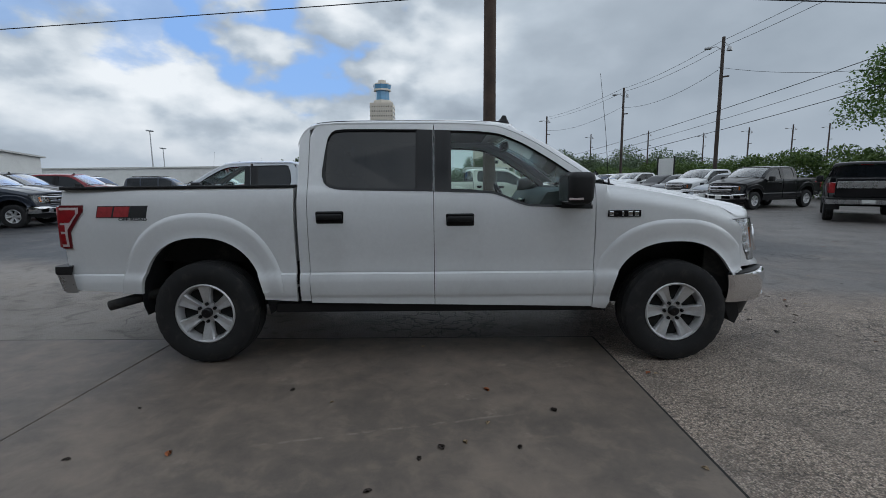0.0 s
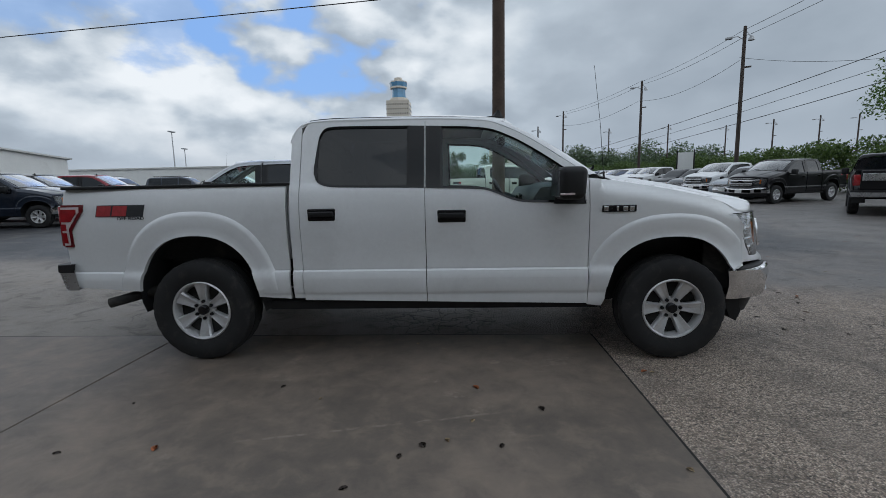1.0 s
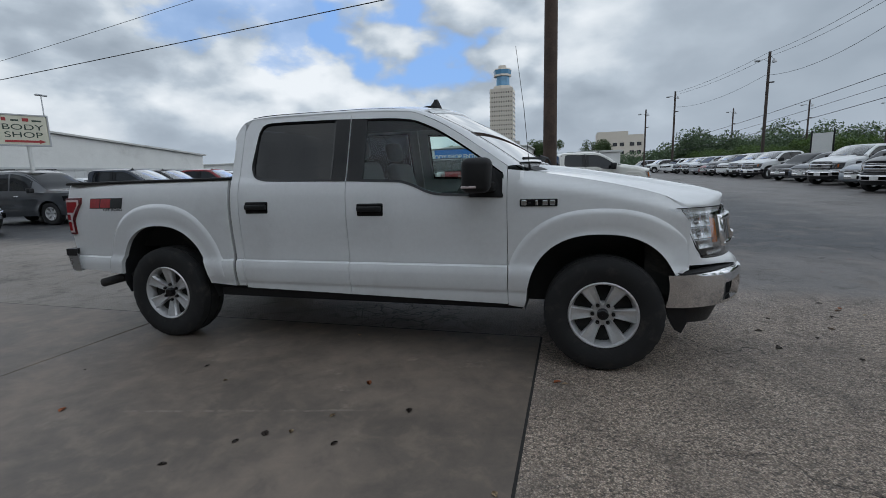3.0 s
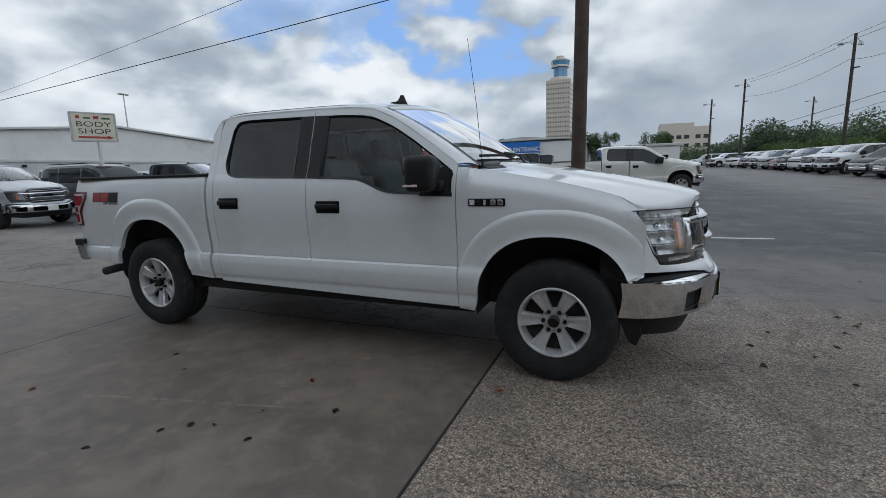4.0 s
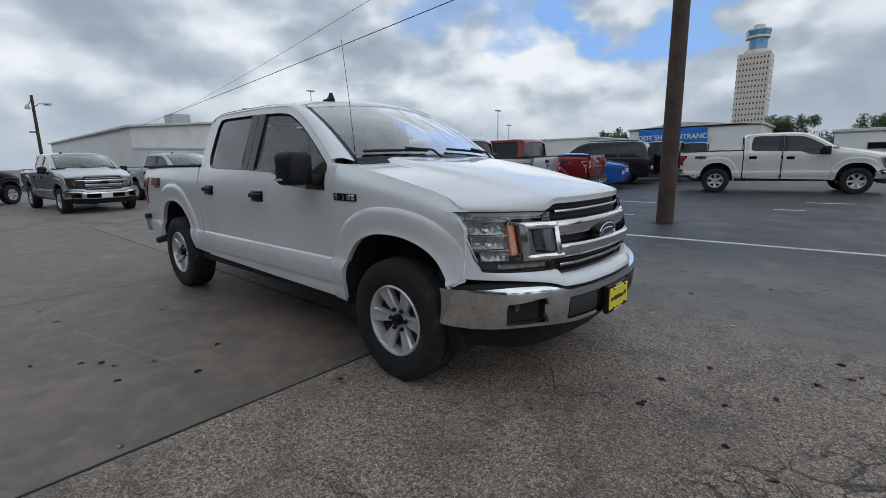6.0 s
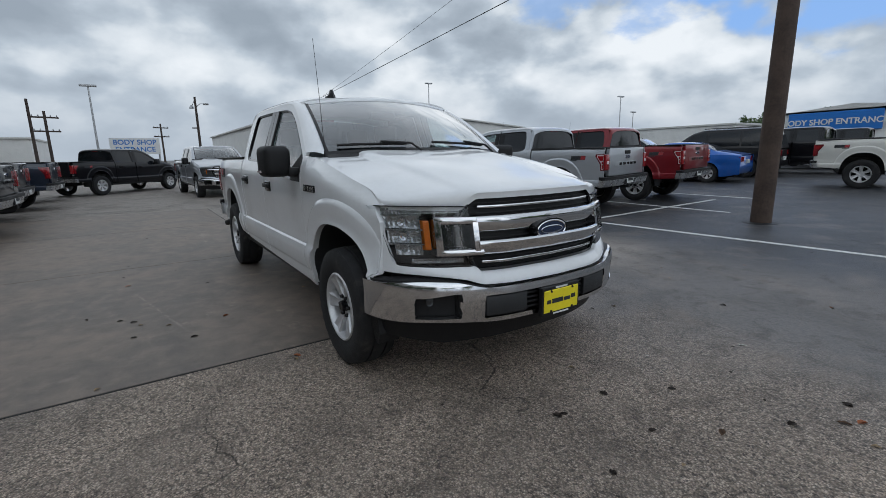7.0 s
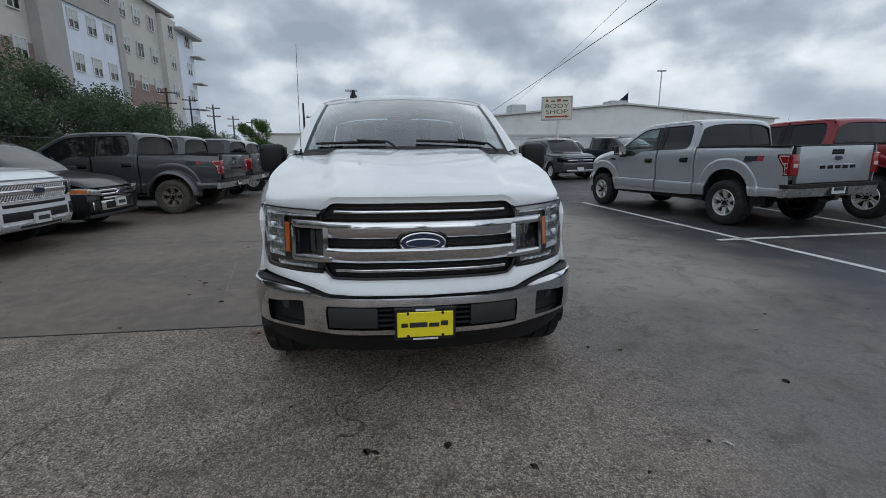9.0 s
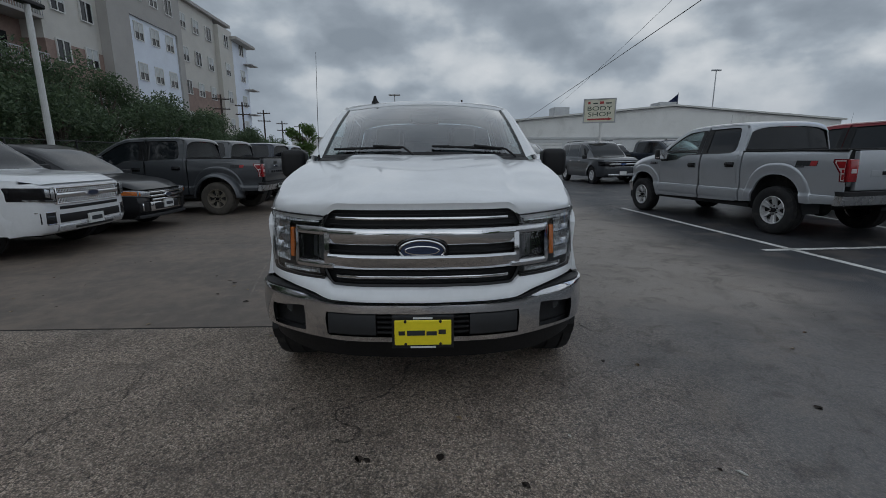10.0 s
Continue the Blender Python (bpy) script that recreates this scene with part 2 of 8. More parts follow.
def concrete(name, tone):
    m = bpy.data.materials.new(name)
    m.use_nodes = True
    N = Nodes(m.node_tree)
    out, b = N.add("ShaderNodeOutputMaterial"), N.add("ShaderNodeBsdfPrincipled")
    co = N.add("ShaderNodeTexCoord").outputs["Object"]
    fine, mid, big = N.noise(co, 160, 4.0, 0.6), N.noise(co, 5.0, 8.0, 0.68, 0.3), N.noise(co, 0.75, 5.0, 0.6, 0.5)
    col = N.mix(N.step(big, 0.35, 0.65), (0.098, 0.083, 0.070), (0.158, 0.131, 0.108))
    col = N.mix(N.math("MULTIPLY", N.step(mid, 0.47, 0.66), 0.4), col, (0.22, 0.178, 0.14))
    col = N.mix(N.math("MULTIPLY", N.step(mid, 0.5, 0.34), 0.35), col, (0.050, 0.043, 0.039))
    col = N.mix(N.math("MULTIPLY", N.math("SUBTRACT", fine, 0.5), 0.6), col, (0.17, 0.16, 0.14))
    # scuffed, paler spots
    scuff = N.math("MULTIPLY", N.step(N.noise(co, 2.4, 9.0, 0.72, 0.2), 0.57, 0.7), N.step(N.noise(co, 0.5, 2.0), 0.45, 0.6))
    col = N.mix(N.math("MULTIPLY", scuff, 0.7), col, (0.30, 0.255, 0.21))
    # one long pale scrape
    sep = N.add("ShaderNodeSeparateXYZ")
    N.link(co, sep.inputs[0])
    off = N.math("ABSOLUTE", N.math("SUBTRACT", sep.outputs[1], N.math("ADD", N.math("MULTIPLY", sep.outputs[0], 0.23), N.math("ADD", -1.955, N.math("MULTIPLY", N.math("SUBTRACT", mid, 0.5), 0.06)))))
    near = N.step(N.math("ABSOLUTE", N.math("ADD", sep.outputs[0], 0.25)), 0.85, 0.5)
    scrape = N.math("MULTIPLY", N.math("MULTIPLY", N.step(off, 0.016, 0.004), near), N.step(N.noise(co, 14, 4.0), 0.42, 0.6))
    col = N.mix(N.math("MULTIPLY", scrape, 0.55), col, (0.24, 0.21, 0.175))
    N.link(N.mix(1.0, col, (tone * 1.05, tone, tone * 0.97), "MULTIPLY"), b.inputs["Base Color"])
    N.link(N.math("ADD", N.math("MULTIPLY", big, 0.25), 0.46), b.inputs["Roughness"])
    k = N.add("ShaderNodeBump")
    k.inputs["Strength"].default_value, k.inputs["Distance"].default_value = 0.3, 0.003
    N.link(N.math("ADD", fine, N.math("MULTIPLY", mid, 1.5)), k.inputs["Height"])
    N.link(k.outputs[0], b.inputs["Normal"])
    N.link(b.outputs[0], out.inputs[0])
    return m


# same concrete for the left slabs, its tone lifted to stand for sky sheen
ASPHALT, CONCRETE, CONCRETE_LEFT = asphalt(), concrete("stained_concrete", 1.0), concrete("left_slab_concrete", 0.98)
LINE = material("worn_line_paint", (0.55, 0.55, 0.53), 0.7, vary=0.25, scale=9, fine=80, dirt=0.8)

# ---- mesh helpers ----
def part(name, bm, mat, parent=None, label="", smooth=False, sharp=35):
    """Links a bmesh as one mesh object under a thing or part."""
    me = bpy.data.meshes.new(name)
    if smooth:
        for f in bm.faces:
            f.smooth = True
    bm.to_mesh(me)
    bm.free()
    for m in (mat if isinstance(mat, (list, tuple)) else [mat]):
        me.materials.append(m)
    if smooth:
        me.set_sharp_from_angle(angle=radians(sharp))
    ob = new(name, me)
    if parent is not None:
        ob.parent = parent
    if label:
        ob["label"] = label
    return ob


def thing(name, label, category, group="", kind="", at=None):
    ob = new(name)
    tagged(ob, label, category, group, kind)
    if at is not None:
        ob.matrix_world = at
    return ob


def box(bm, x0, x1, y0, y1, z0, z1, bevel=0.0, seg=1, turn=None):
    r = bmesh.ops.create_cube(bm, size=1, matrix=Matrix.Translation(((x0 + x1) / 2, (y0 + y1) / 2, (z0 + z1) / 2)) @ Matrix.Diagonal((x1 - x0, y1 - y0, z1 - z0, 1)))
    vs = r["verts"]
    if bevel:
        es = list({e for v in vs for e in v.link_edges})
        r2 = bmesh.ops.bevel(bm, geom=es, offset=bevel, segments=seg, affect="EDGES", profile=0.5)
        vs = r2["verts"] + [v for v in vs if v.is_valid]
    if turn is not None:
        bmesh.ops.transform(bm, matrix=turn, verts=list(set(vs)))
    return vs


def tube(bm, a, b, r0, r1=None, n=12, caps=True):
    a, b = Vector(a), Vector(b)
    d = b - a
    m = Matrix.Translation((a + b) / 2) @ d.to_track_quat("Z", "Y").to_matrix().to_4x4()
    bmesh.ops.create_cone(bm, cap_ends=caps, segments=n, radius1=r0, radius2=r0 if r1 is None else r1, depth=d.length, matrix=m)


def run(bm, points, r, n=8):
    """A round rod along points."""
    pts = [Vector(p) for p in points]
    rings = []
    for i, p in enumerate(pts):
        d = (pts[min(i + 1, len(pts) - 1)] - pts[max(i - 1, 0)]).normalized()
        q = d.to_track_quat("Z", "Y")
        rr = r[i] if isinstance(r, (list, tuple)) else r
        rings.append([bm.verts.new(p + q @ Vector((rr * math.cos(2 * math.pi * k / n), rr * math.sin(2 * math.pi * k / n), 0))) for k in range(n)])
    for a, b in zip(rings, rings[1:]):
        for k in range(n):
            bm.faces.new((a[k], a[(k + 1) % n], b[(k + 1) % n], b[k]))
    bm.faces.new(rings[0][::-1])
    bm.faces.new(rings[-1])


def lathe(bm, prof, n=32, axis="y", centre=(0, 0, 0), closed=False):
    """Turns a profile of (along, radius) round an axis."""
    rings = []
    for a, r in prof:
        ring = []
        for k in range(n):
            t = 2 * math.pi * k / n
            u, v = r * math.cos(t), r * math.sin(t)
            p = (u, a, v) if axis == "y" else (u, v, a)
            ring.append(bm.verts.new(Vector(p) + Vector(centre)))
        rings.append(ring)
    pairs = list(zip(rings, rings[1:])) + ([(rings[-1], rings[0])] if closed else [])
    for a, b in pairs:
        for k in range(n):
            bm.faces.new((a[k], a[(k + 1) % n], b[(k + 1) % n], b[k]))


def plate(bm, pts, z0, z1):
    """A flat slab with the outline pts (x, y)."""
    lo = [bm.verts.new((x, y, z0)) for x, y in pts]
    hi = [bm.verts.new((x, y, z1)) for x, y in pts]
    n = len(pts)
    bm.faces.new(hi)
    bm.faces.new(lo[::-1])
    for i in range(n):
        bm.faces.new((lo[i], lo[(i + 1) % n], hi[(i + 1) % n], hi[i]))


# ---- ground ----
def lie(y):
    """The lot rises gently towards the shop."""
    return float(np.interp(y, [1.0, 2.5, 25, 100], [0, 0.014, 0.385, 1.25]))


bm = bmesh.new()
rows = [[bm.verts.new((x, y, lie(y))) for x in (-2500, 2500)] for y in (-2500, 1.0, 2.5, 25, 100, 2500)]
for a, b in zip(rows, rows[1:]):
    bm.faces.new((a[0], a[1], b[1], b[0]))
tagged(part("ground", bm, ASPHALT), "worn grey asphalt car park with cracks and stains", "ground", kind="structure")

pavement = thing("pavement", "brown-stained concrete slabs laid in the asphalt lot", "pavement", kind="structure")
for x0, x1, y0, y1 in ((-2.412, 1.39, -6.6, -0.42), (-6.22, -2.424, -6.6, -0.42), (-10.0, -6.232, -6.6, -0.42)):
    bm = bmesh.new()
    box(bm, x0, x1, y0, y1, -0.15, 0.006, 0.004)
    part("slab", bm, CONCRETE if x1 > 0 else CONCRETE_LEFT, pavement)

JOINT = material("joint_filler", (0.014, 0.013, 0.012), 0.9, vary=0.4, scale=9, fine=80, bump=0.5)
for x0, x1, y0, y1 in ((1.388, 1.405, -6.6, -0.40), (-10.0, 1.388, -0.422, -0.402)):
    bm = bmesh.new()
    box(bm, x0, x1, y0, y1, -0.05, 0.0035, 0.002)
    part("joint", bm, JOINT, pavement, "dark joint filler")

markings = thing("parking_line", "faded white painted parking stripes on dark asphalt", "road marking", kind="structure")
for (xa, ya), (xb, yb) in (((-6.6, 5.03), (4.6, 5.52)), ((-1.22, 4.85), (-1.12, 10.2)), ((-5.6, 8.33), (0.2, 8.12)), ((-5.6, 11.2), (-0.2, 11.0)), ((3.1, 12.6), (4.1, 12.65)), ((2.6, 10.6), (3.2, 10.62))):
    bm = bmesh.new()
    d = Vector((xb - xa, yb - ya, 0)).normalized()
    n = Vector((-d.y, d.x, 0)) * 0.05
    cut = [(Vector((xa, ya, 0)).lerp(Vector((xb, yb, 0)), k / 12)) for k in range(13)]
    lo = [[bm.verts.new(c + sgn * n + Vector((0, 0, lie((c + sgn * n).y) + z))) for c in cut] for sgn, z in ((-1, 0.0005), (-1, 0.004), (1, 0.004), (1, 0.0005))]
    for a, b in zip(lo, lo[1:]):
        for k in range(12):
            bm.faces.new((a[k], a[k + 1], b[k + 1], b[k]))
    bmesh.ops.recalc_face_normals(bm, faces=bm.faces)
    part("stripe", bm, LINE, markings)

# ---- vehicle materials ----
def paint(name, colour, metal=0.0, rough=0.32, dirt=0.12):
    return material(name, colour, rough, metal, vary=0.035, scale=2.2, fine=35, coat=0.9, rough_vary=0.05, dirt=dirt, spec=0.2)


WHITE = paint("white_paint", (0.69, 0.70, 0.712))
SILVER = paint("silver_paint", (0.43, 0.45, 0.48), 0.5)
BLACKP = material("black_paint", (0.006, 0.006, 0.008), 0.3, 0.0, vary=0.03, scale=2.2, fine=35, coat=0.55, rough_vary=0.05, dirt=0.02, spec=0.1)
DUSTY = material("dusty_steel", (0.17, 0.15, 0.12), 0.6, 0.3, vary=0.3, scale=9, fine=60, dirt=0.4)
DUSTYR = material("dusty_rubber", (0.06, 0.053, 0.045), 0.9, vary=0.3, scale=9, fine=80, bump=0.3)
REDP = paint("red_paint", (0.21, 0.012, 0.018), 0.25)
BLUEP = paint("blue_paint", (0.01, 0.10, 0.40), 0.25)
GREYP = paint("grey_paint", (0.066, 0.071, 0.079), 0.45, dirt=0.05)
CHROME = material("chrome", (0.66, 0.66, 0.67), 0.10, 1.0, vary=0.04, scale=5, fine=50, rough_vary=0.05)
ALLOY = material("wheel_alloy", (0.56, 0.56, 0.57), 0.32, 0.45, vary=0.1, scale=12, fine=90, dirt=0.25)
RUBBER = material("tyre_rubber", (0.010, 0.010, 0.011), 0.85, vary=0.3, scale=9, fine=120, bump=0.4, dirt=0.2)
TRIM = material("black_plastic", (0.011, 0.011, 0.012), 0.55, vary=0.2, scale=14, fine=300, bump=0.25, spec=0.3)
GLOSSB = material("gloss_black_trim", (0.006, 0.006, 0.007), 0.18, vary=0.15, scale=6, fine=60, coat=0.12, spec=0.22)
GREYPL = material("charcoal_pad", (0.018, 0.019, 0.021), 0.6, vary=0.15, scale=20, fine=400, bump=0.3)
UNDER = material("underbody", (0.012, 0.012, 0.012), 0.9, vary=0.4, scale=5, fine=40, dirt=0.3)
SEAT = material("seat_cloth", (0.09, 0.09, 0.095), 0.9, vary=0.15, scale=20, fine=250, bump=0.3)
DASH = material("dash_plastic", (0.05, 0.05, 0.053), 0.6, vary=0.15, scale=20, fine=250, bump=0.2)
CLEAR = glass("clear_glass", (0.86, 0.97, 0.92), 0.58)
TINTED = glass("tinted_glass", (0.018, 0.02, 0.026), 0.7)
SCREEN = glass("windscreen_glass", (0.66, 0.82, 0.88), 1.8)
LENS = glass("lamp_lens", (0.92, 0.93, 0.94))
REDLENS = material("red_lens", (0.27, 0.010, 0.014), 0.14, vary=0.2, scale=20, fine=120, coat=0.8)
DARKRED = material("dark_red_lens", (0.12, 0.006, 0.01), 0.14, vary=0.2, scale=20, fine=120, coat=0.8)
PALELENS = material("pale_lens", (0.55, 0.45, 0.46), 0.14, vary=0.15, scale=20, fine=120, coat=0.8)
AMBER = material("amber_lens", (0.55, 0.14, 0.02), 0.16, vary=0.15, scale=30, fine=160, coat=0.8)
REFLECT = material("reflector", (0.46, 0.47, 0.48), 0.22, 0.8, vary=0.3, scale=40, fine=110)
YELLOW = material("yellow_plate", (0.80, 0.66, 0.02), 0.4, vary=0.06, scale=14, fine=90)
PLATEW = material("plate_white", (0.62, 0.63, 0.62), 0.45, vary=0.08, scale=14, fine=90)
INK = material("ink", (0.02, 0.025, 0.03), 0.5)
BUMPM = material("dull_bumper_metal", (0.46, 0.465, 0.475), 0.28, 0.85, vary=0.12, scale=6, fine=50)
LAMPIN = material("lamp_bezel", (0.085, 0.088, 0.092), 0.3, 0.5, vary=0.3, scale=40, fine=140)
FOGL = material("fog_glass", (0.07, 0.075, 0.08), 0.15, 0.6, vary=0.3, scale=40, fine=110)
OVAL = material("oval_blue", (0.010, 0.022, 0.06), 0.2, vary=0.1, coat=0.9)
DECALR = material("decal_red", (0.34, 0.03, 0.035), 0.4, vary=0.2, scale=30)


def curve(pts):
    """A smooth function through (u, v) points."""
    us, vs = np.array([p[0] for p in pts], float), np.array([p[1] for p in pts], float)
    d = np.diff(vs) / np.diff(us)
    m = np.concatenate([[d[0]], [0 if a * b <= 0 else 2 * a * b / (a + b) for a, b in zip(d, d[1:])], [d[-1]]])

    def f(u):
        i = int(min(max(np.searchsorted(us, u) - 1, 0), len(us) - 2))
        h = us[i + 1] - us[i]
        t = min(max((u - us[i]) / h, 0.0), 1.0)
        return float(vs[i] * (1 + 2 * t) * (1 - t) ** 2 + h * m[i] * t * (1 - t) ** 2 + vs[i + 1] * t * t * (3 - 2 * t) + h * m[i + 1] * t * t * (t - 1))
    return f


def smooth(a, b, v):
    t = min(max((v - a) / (b - a), 0.0), 1.0)
    return t * t * (3 - 2 * t)


GRAIN = [1.0]


def steps(a, b, d):
    n = max(1, int(math.ceil(abs(b - a) / (d * GRAIN[0]))))
    return [a + (b - a) * i / n for i in range(n + 1)]


def sheet(bm, us, levels, span, at):
    """A skin over columns u; each column runs from span(u)[0] to span(u)[1] and has its vertices at the given levels."""
    cols = []
    for u in us:
        lo, hi = span(u)
        cols.append([bm.verts.new(at(u, min(max(v, lo), hi))) for v in levels])
    for a, b in zip(cols, cols[1:]):
        for i in range(len(levels) - 1):
            bm.faces.new((a[i], a[i + 1], b[i + 1], b[i]))


def close(bm, inward=None, weld=0.0006):
    """Welds doubled points, and folds the open rim in by a vector (or by a function of the place)."""
    bmesh.ops.remove_doubles(bm, verts=bm.verts, dist=weld)
    bmesh.ops.dissolve_degenerate(bm, edges=bm.edges, dist=0.0002)
    bmesh.ops.recalc_face_normals(bm, faces=bm.faces)
    if inward is not None:
        rim = [e for e in bm.edges if e.is_boundary]
        r = bmesh.ops.extrude_edge_only(bm, edges=rim)
        for v in r["geom"]:
            if isinstance(v, bmesh.types.BMVert):
                v.co += Vector(inward(v.co) if callable(inward) else inward)


# ---- the pickup's lines, front towards +x, centre of the wheelbase at x = 0 ----
W_PROF = curve([(0.38, 0.945), (0.46, 0.985), (0.535, 0.992), (0.55, 1.0), (0.66, 1.012), (0.716, 1.001), (0.722, 0.991), (0.729, 0.984), (0.735, 0.987), (0.80, 0.988),
                (0.95, 0.999), (1.10, 1.006), (1.22, 1.000), (1.31, 0.984), (1.36, 0.968), (1.40, 0.948)])
ARCH = ((-1.84, 0.44, 0.485, 0.575), (1.82, 0.44, 0.495, 0.515))
FENDER_TOP = curve([(1.15, 1.402), (1.35, 1.378), (1.8, 1.300), (2.15, 1.215), (2.33, 1.15), (2.5, 1.12)])
HOOD_MID = curve([(1.25, 1.425), (1.6, 1.385), (2.1, 1.310), (2.5, 1.238), (2.65, 1.205), (2.82, 1.180)])
DOOR_TOP = curve([(-1.0, 1.76), (-0.965, 1.845), (-0.90, 1.872), (-0.7, 1.882), (-0.03, 1.878), (0.25, 1.868), (0.45, 1.846), (0.62, 1.785), (0.80, 1.687), (1.0, 1.555), (1.2, 1.415)])
NOSE = curve([(0, 2.785), (0.3, 2.765), (0.5, 2.705), (0.66, 2.625), (0.78, 2.54), (0.86, 2.455), (0.905, 2.38), (0.94, 2.29), (0.96, 2.21)])
BUMP = curve([(0, 2.845), (0.3, 2.825), (0.55, 2.765), (0.75, 2.665), (0.87, 2.56), (0.94, 2.45), (0.975, 2.35), (0.99, 2.27)])


def arch_e(x, z, k):
    xc, zc, a, b = ARCH[k]
    p = 2.35
    return ((abs(x - xc) / a) ** p + (max(z - zc, 0) / b) ** p) ** (1 / p)


def arch_z(x, k):
    xc, zc, a, b = ARCH[k]
    q = abs(x - xc) / a
    return -1.0 if q >= 1 else zc + b * (1 - q ** 2.35) ** (1 / 2.35)


def half_width(x, z):
    if z <= 1.395:
        w = W_PROF(z)
    else:
        w = 0.950 - (z - 1.395) * 0.33
    if x > 1.3:
        w -= 0.055 * smooth(1.5, 2.55, x) * min(1.0, (x - 1.3) / 1.2) * 1.0
        w -= 0.035 * smooth(1.95, 2.36, x) * smooth(0.70, 0.92, z)
        top = FENDER_TOP(x)
        w -= 0.05 * smooth(top - 0.10, top + 0.01, z)
    if x < -2.2:
        w -= 0.035 * smooth(-2.2, -2.95, x)
    for k in (0, 1):
        e = arch_e(x, z, k)
        if e < 1.5:
            w += 0.006 * (1 - smooth(1.0, 1.05, e))
    return w


def make_flare(T, k, s, paint_mat):
    """The raised lip round a wheel arch, with a crisp outer contour."""
    xc, zc, a, b = ARCH[k]
    path = [(1.0, z) for z in steps(0.56, zc - 0.01, 0.04)] if zc > 0.57 else []
    ang = [math.pi * i / 72 for i in range(73)]
    es = [0.995, 1.0, 1.01, 1.05, 1.12, 1.2, 1.25, 1.275, 1.295, 1.315, 1.34]
    bm = bmesh.new()
    rows = []
    for e in es:
        row = []
        for t in ang:
            c, d = math.cos(t), math.sin(t)
            x = xc + a * e * math.copysign(abs(c) ** (2 / 2.35), c)
            z = zc + b * e * max(d, 0.0) ** (2 / 2.35)
            if d < 0.18:
                z = max(z, 0.575)
            x = min(max(x, 1.205), 2.345) if k else min(max(x, -2.90), -1.13)
            if k and x > 2.18:
                z = max(z, 0.63 + 0.09 * smooth(2.18, 2.33, x))
            fade = smooth(0.54, 0.76, z) * (1 - 0.8 * smooth(2.15, 2.345, x))
            rise = (0.013 * (1 - smooth(1.265, 1.325, e)) - 0.008 * (1 - smooth(1.0, 1.16, e)) + 0.004 * (1 - smooth(1.0, 1.03, e))) * fade
            row.append(bm.verts.new((x, s * (half_width(x, z) + rise + 0.003 - 0.010 * smooth(1.315, 1.34, e)), z)))
        rows.append(row)
    for r0, r1 in zip(rows, rows[1:]):
        for i in range(72):
            bm.faces.new((r0[i], r0[i + 1], r1[i + 1], r1[i]))
    close(bm, (0, -s * 0.02, 0))
    part("wheel_arch", bm, paint_mat, T, smooth=True, sharp=60)


def side_at(s):
    return lambda x, z: (x, s * half_width(x, z), z)


def inward_y(s, d=0.03):
    return (0, -s * d, 0)


Z_LEVELS = sorted(set([round(v, 3) for v in steps(0.30, 1.40, 0.028)] + [0.535, 0.55, 0.716, 0.722, 0.729, 0.735, 0.66, 1.36, 1.38, 1.395]))
Z_UP = [round(v, 3) for v in steps(1.42, 1.87, 0.03)]


def fan(*marks):
    """Columns: fine steps between marks, with each mark doubled for a crisp edge."""
    out = []
    for a, b in zip(marks, marks[1:]):
        out += steps(a, b, 0.024)[:-1] + [b - 0.0015]
    return out + [marks[-1]]


WIN_R = (-0.89, -0.15, curve([(-0.89, 1.52), (-0.868, 1.72), (-0.845, 1.795), (-0.80, 1.828), (-0.72, 1.836), (-0.15, 1.828)]), curve([(-0.89, 1.47), (-0.878, 1.425), (-0.83, 1.385), (-0.74, 1.366), (-0.15, 1.350)]))
WIN_F = (0.085, 1.165, curve([(0.085, 1.818), (0.25, 1.812), (0.45, 1.792), (0.62, 1.730), (0.80, 1.628), (1.0, 1.494), (1.165, 1.375)]), curve([(0.085, 1.342), (0.40, 1.328), (0.52, 1.292), (0.62, 1.249), (0.70, 1.230), (0.8, 1.224), (1.165, 1.211)]))


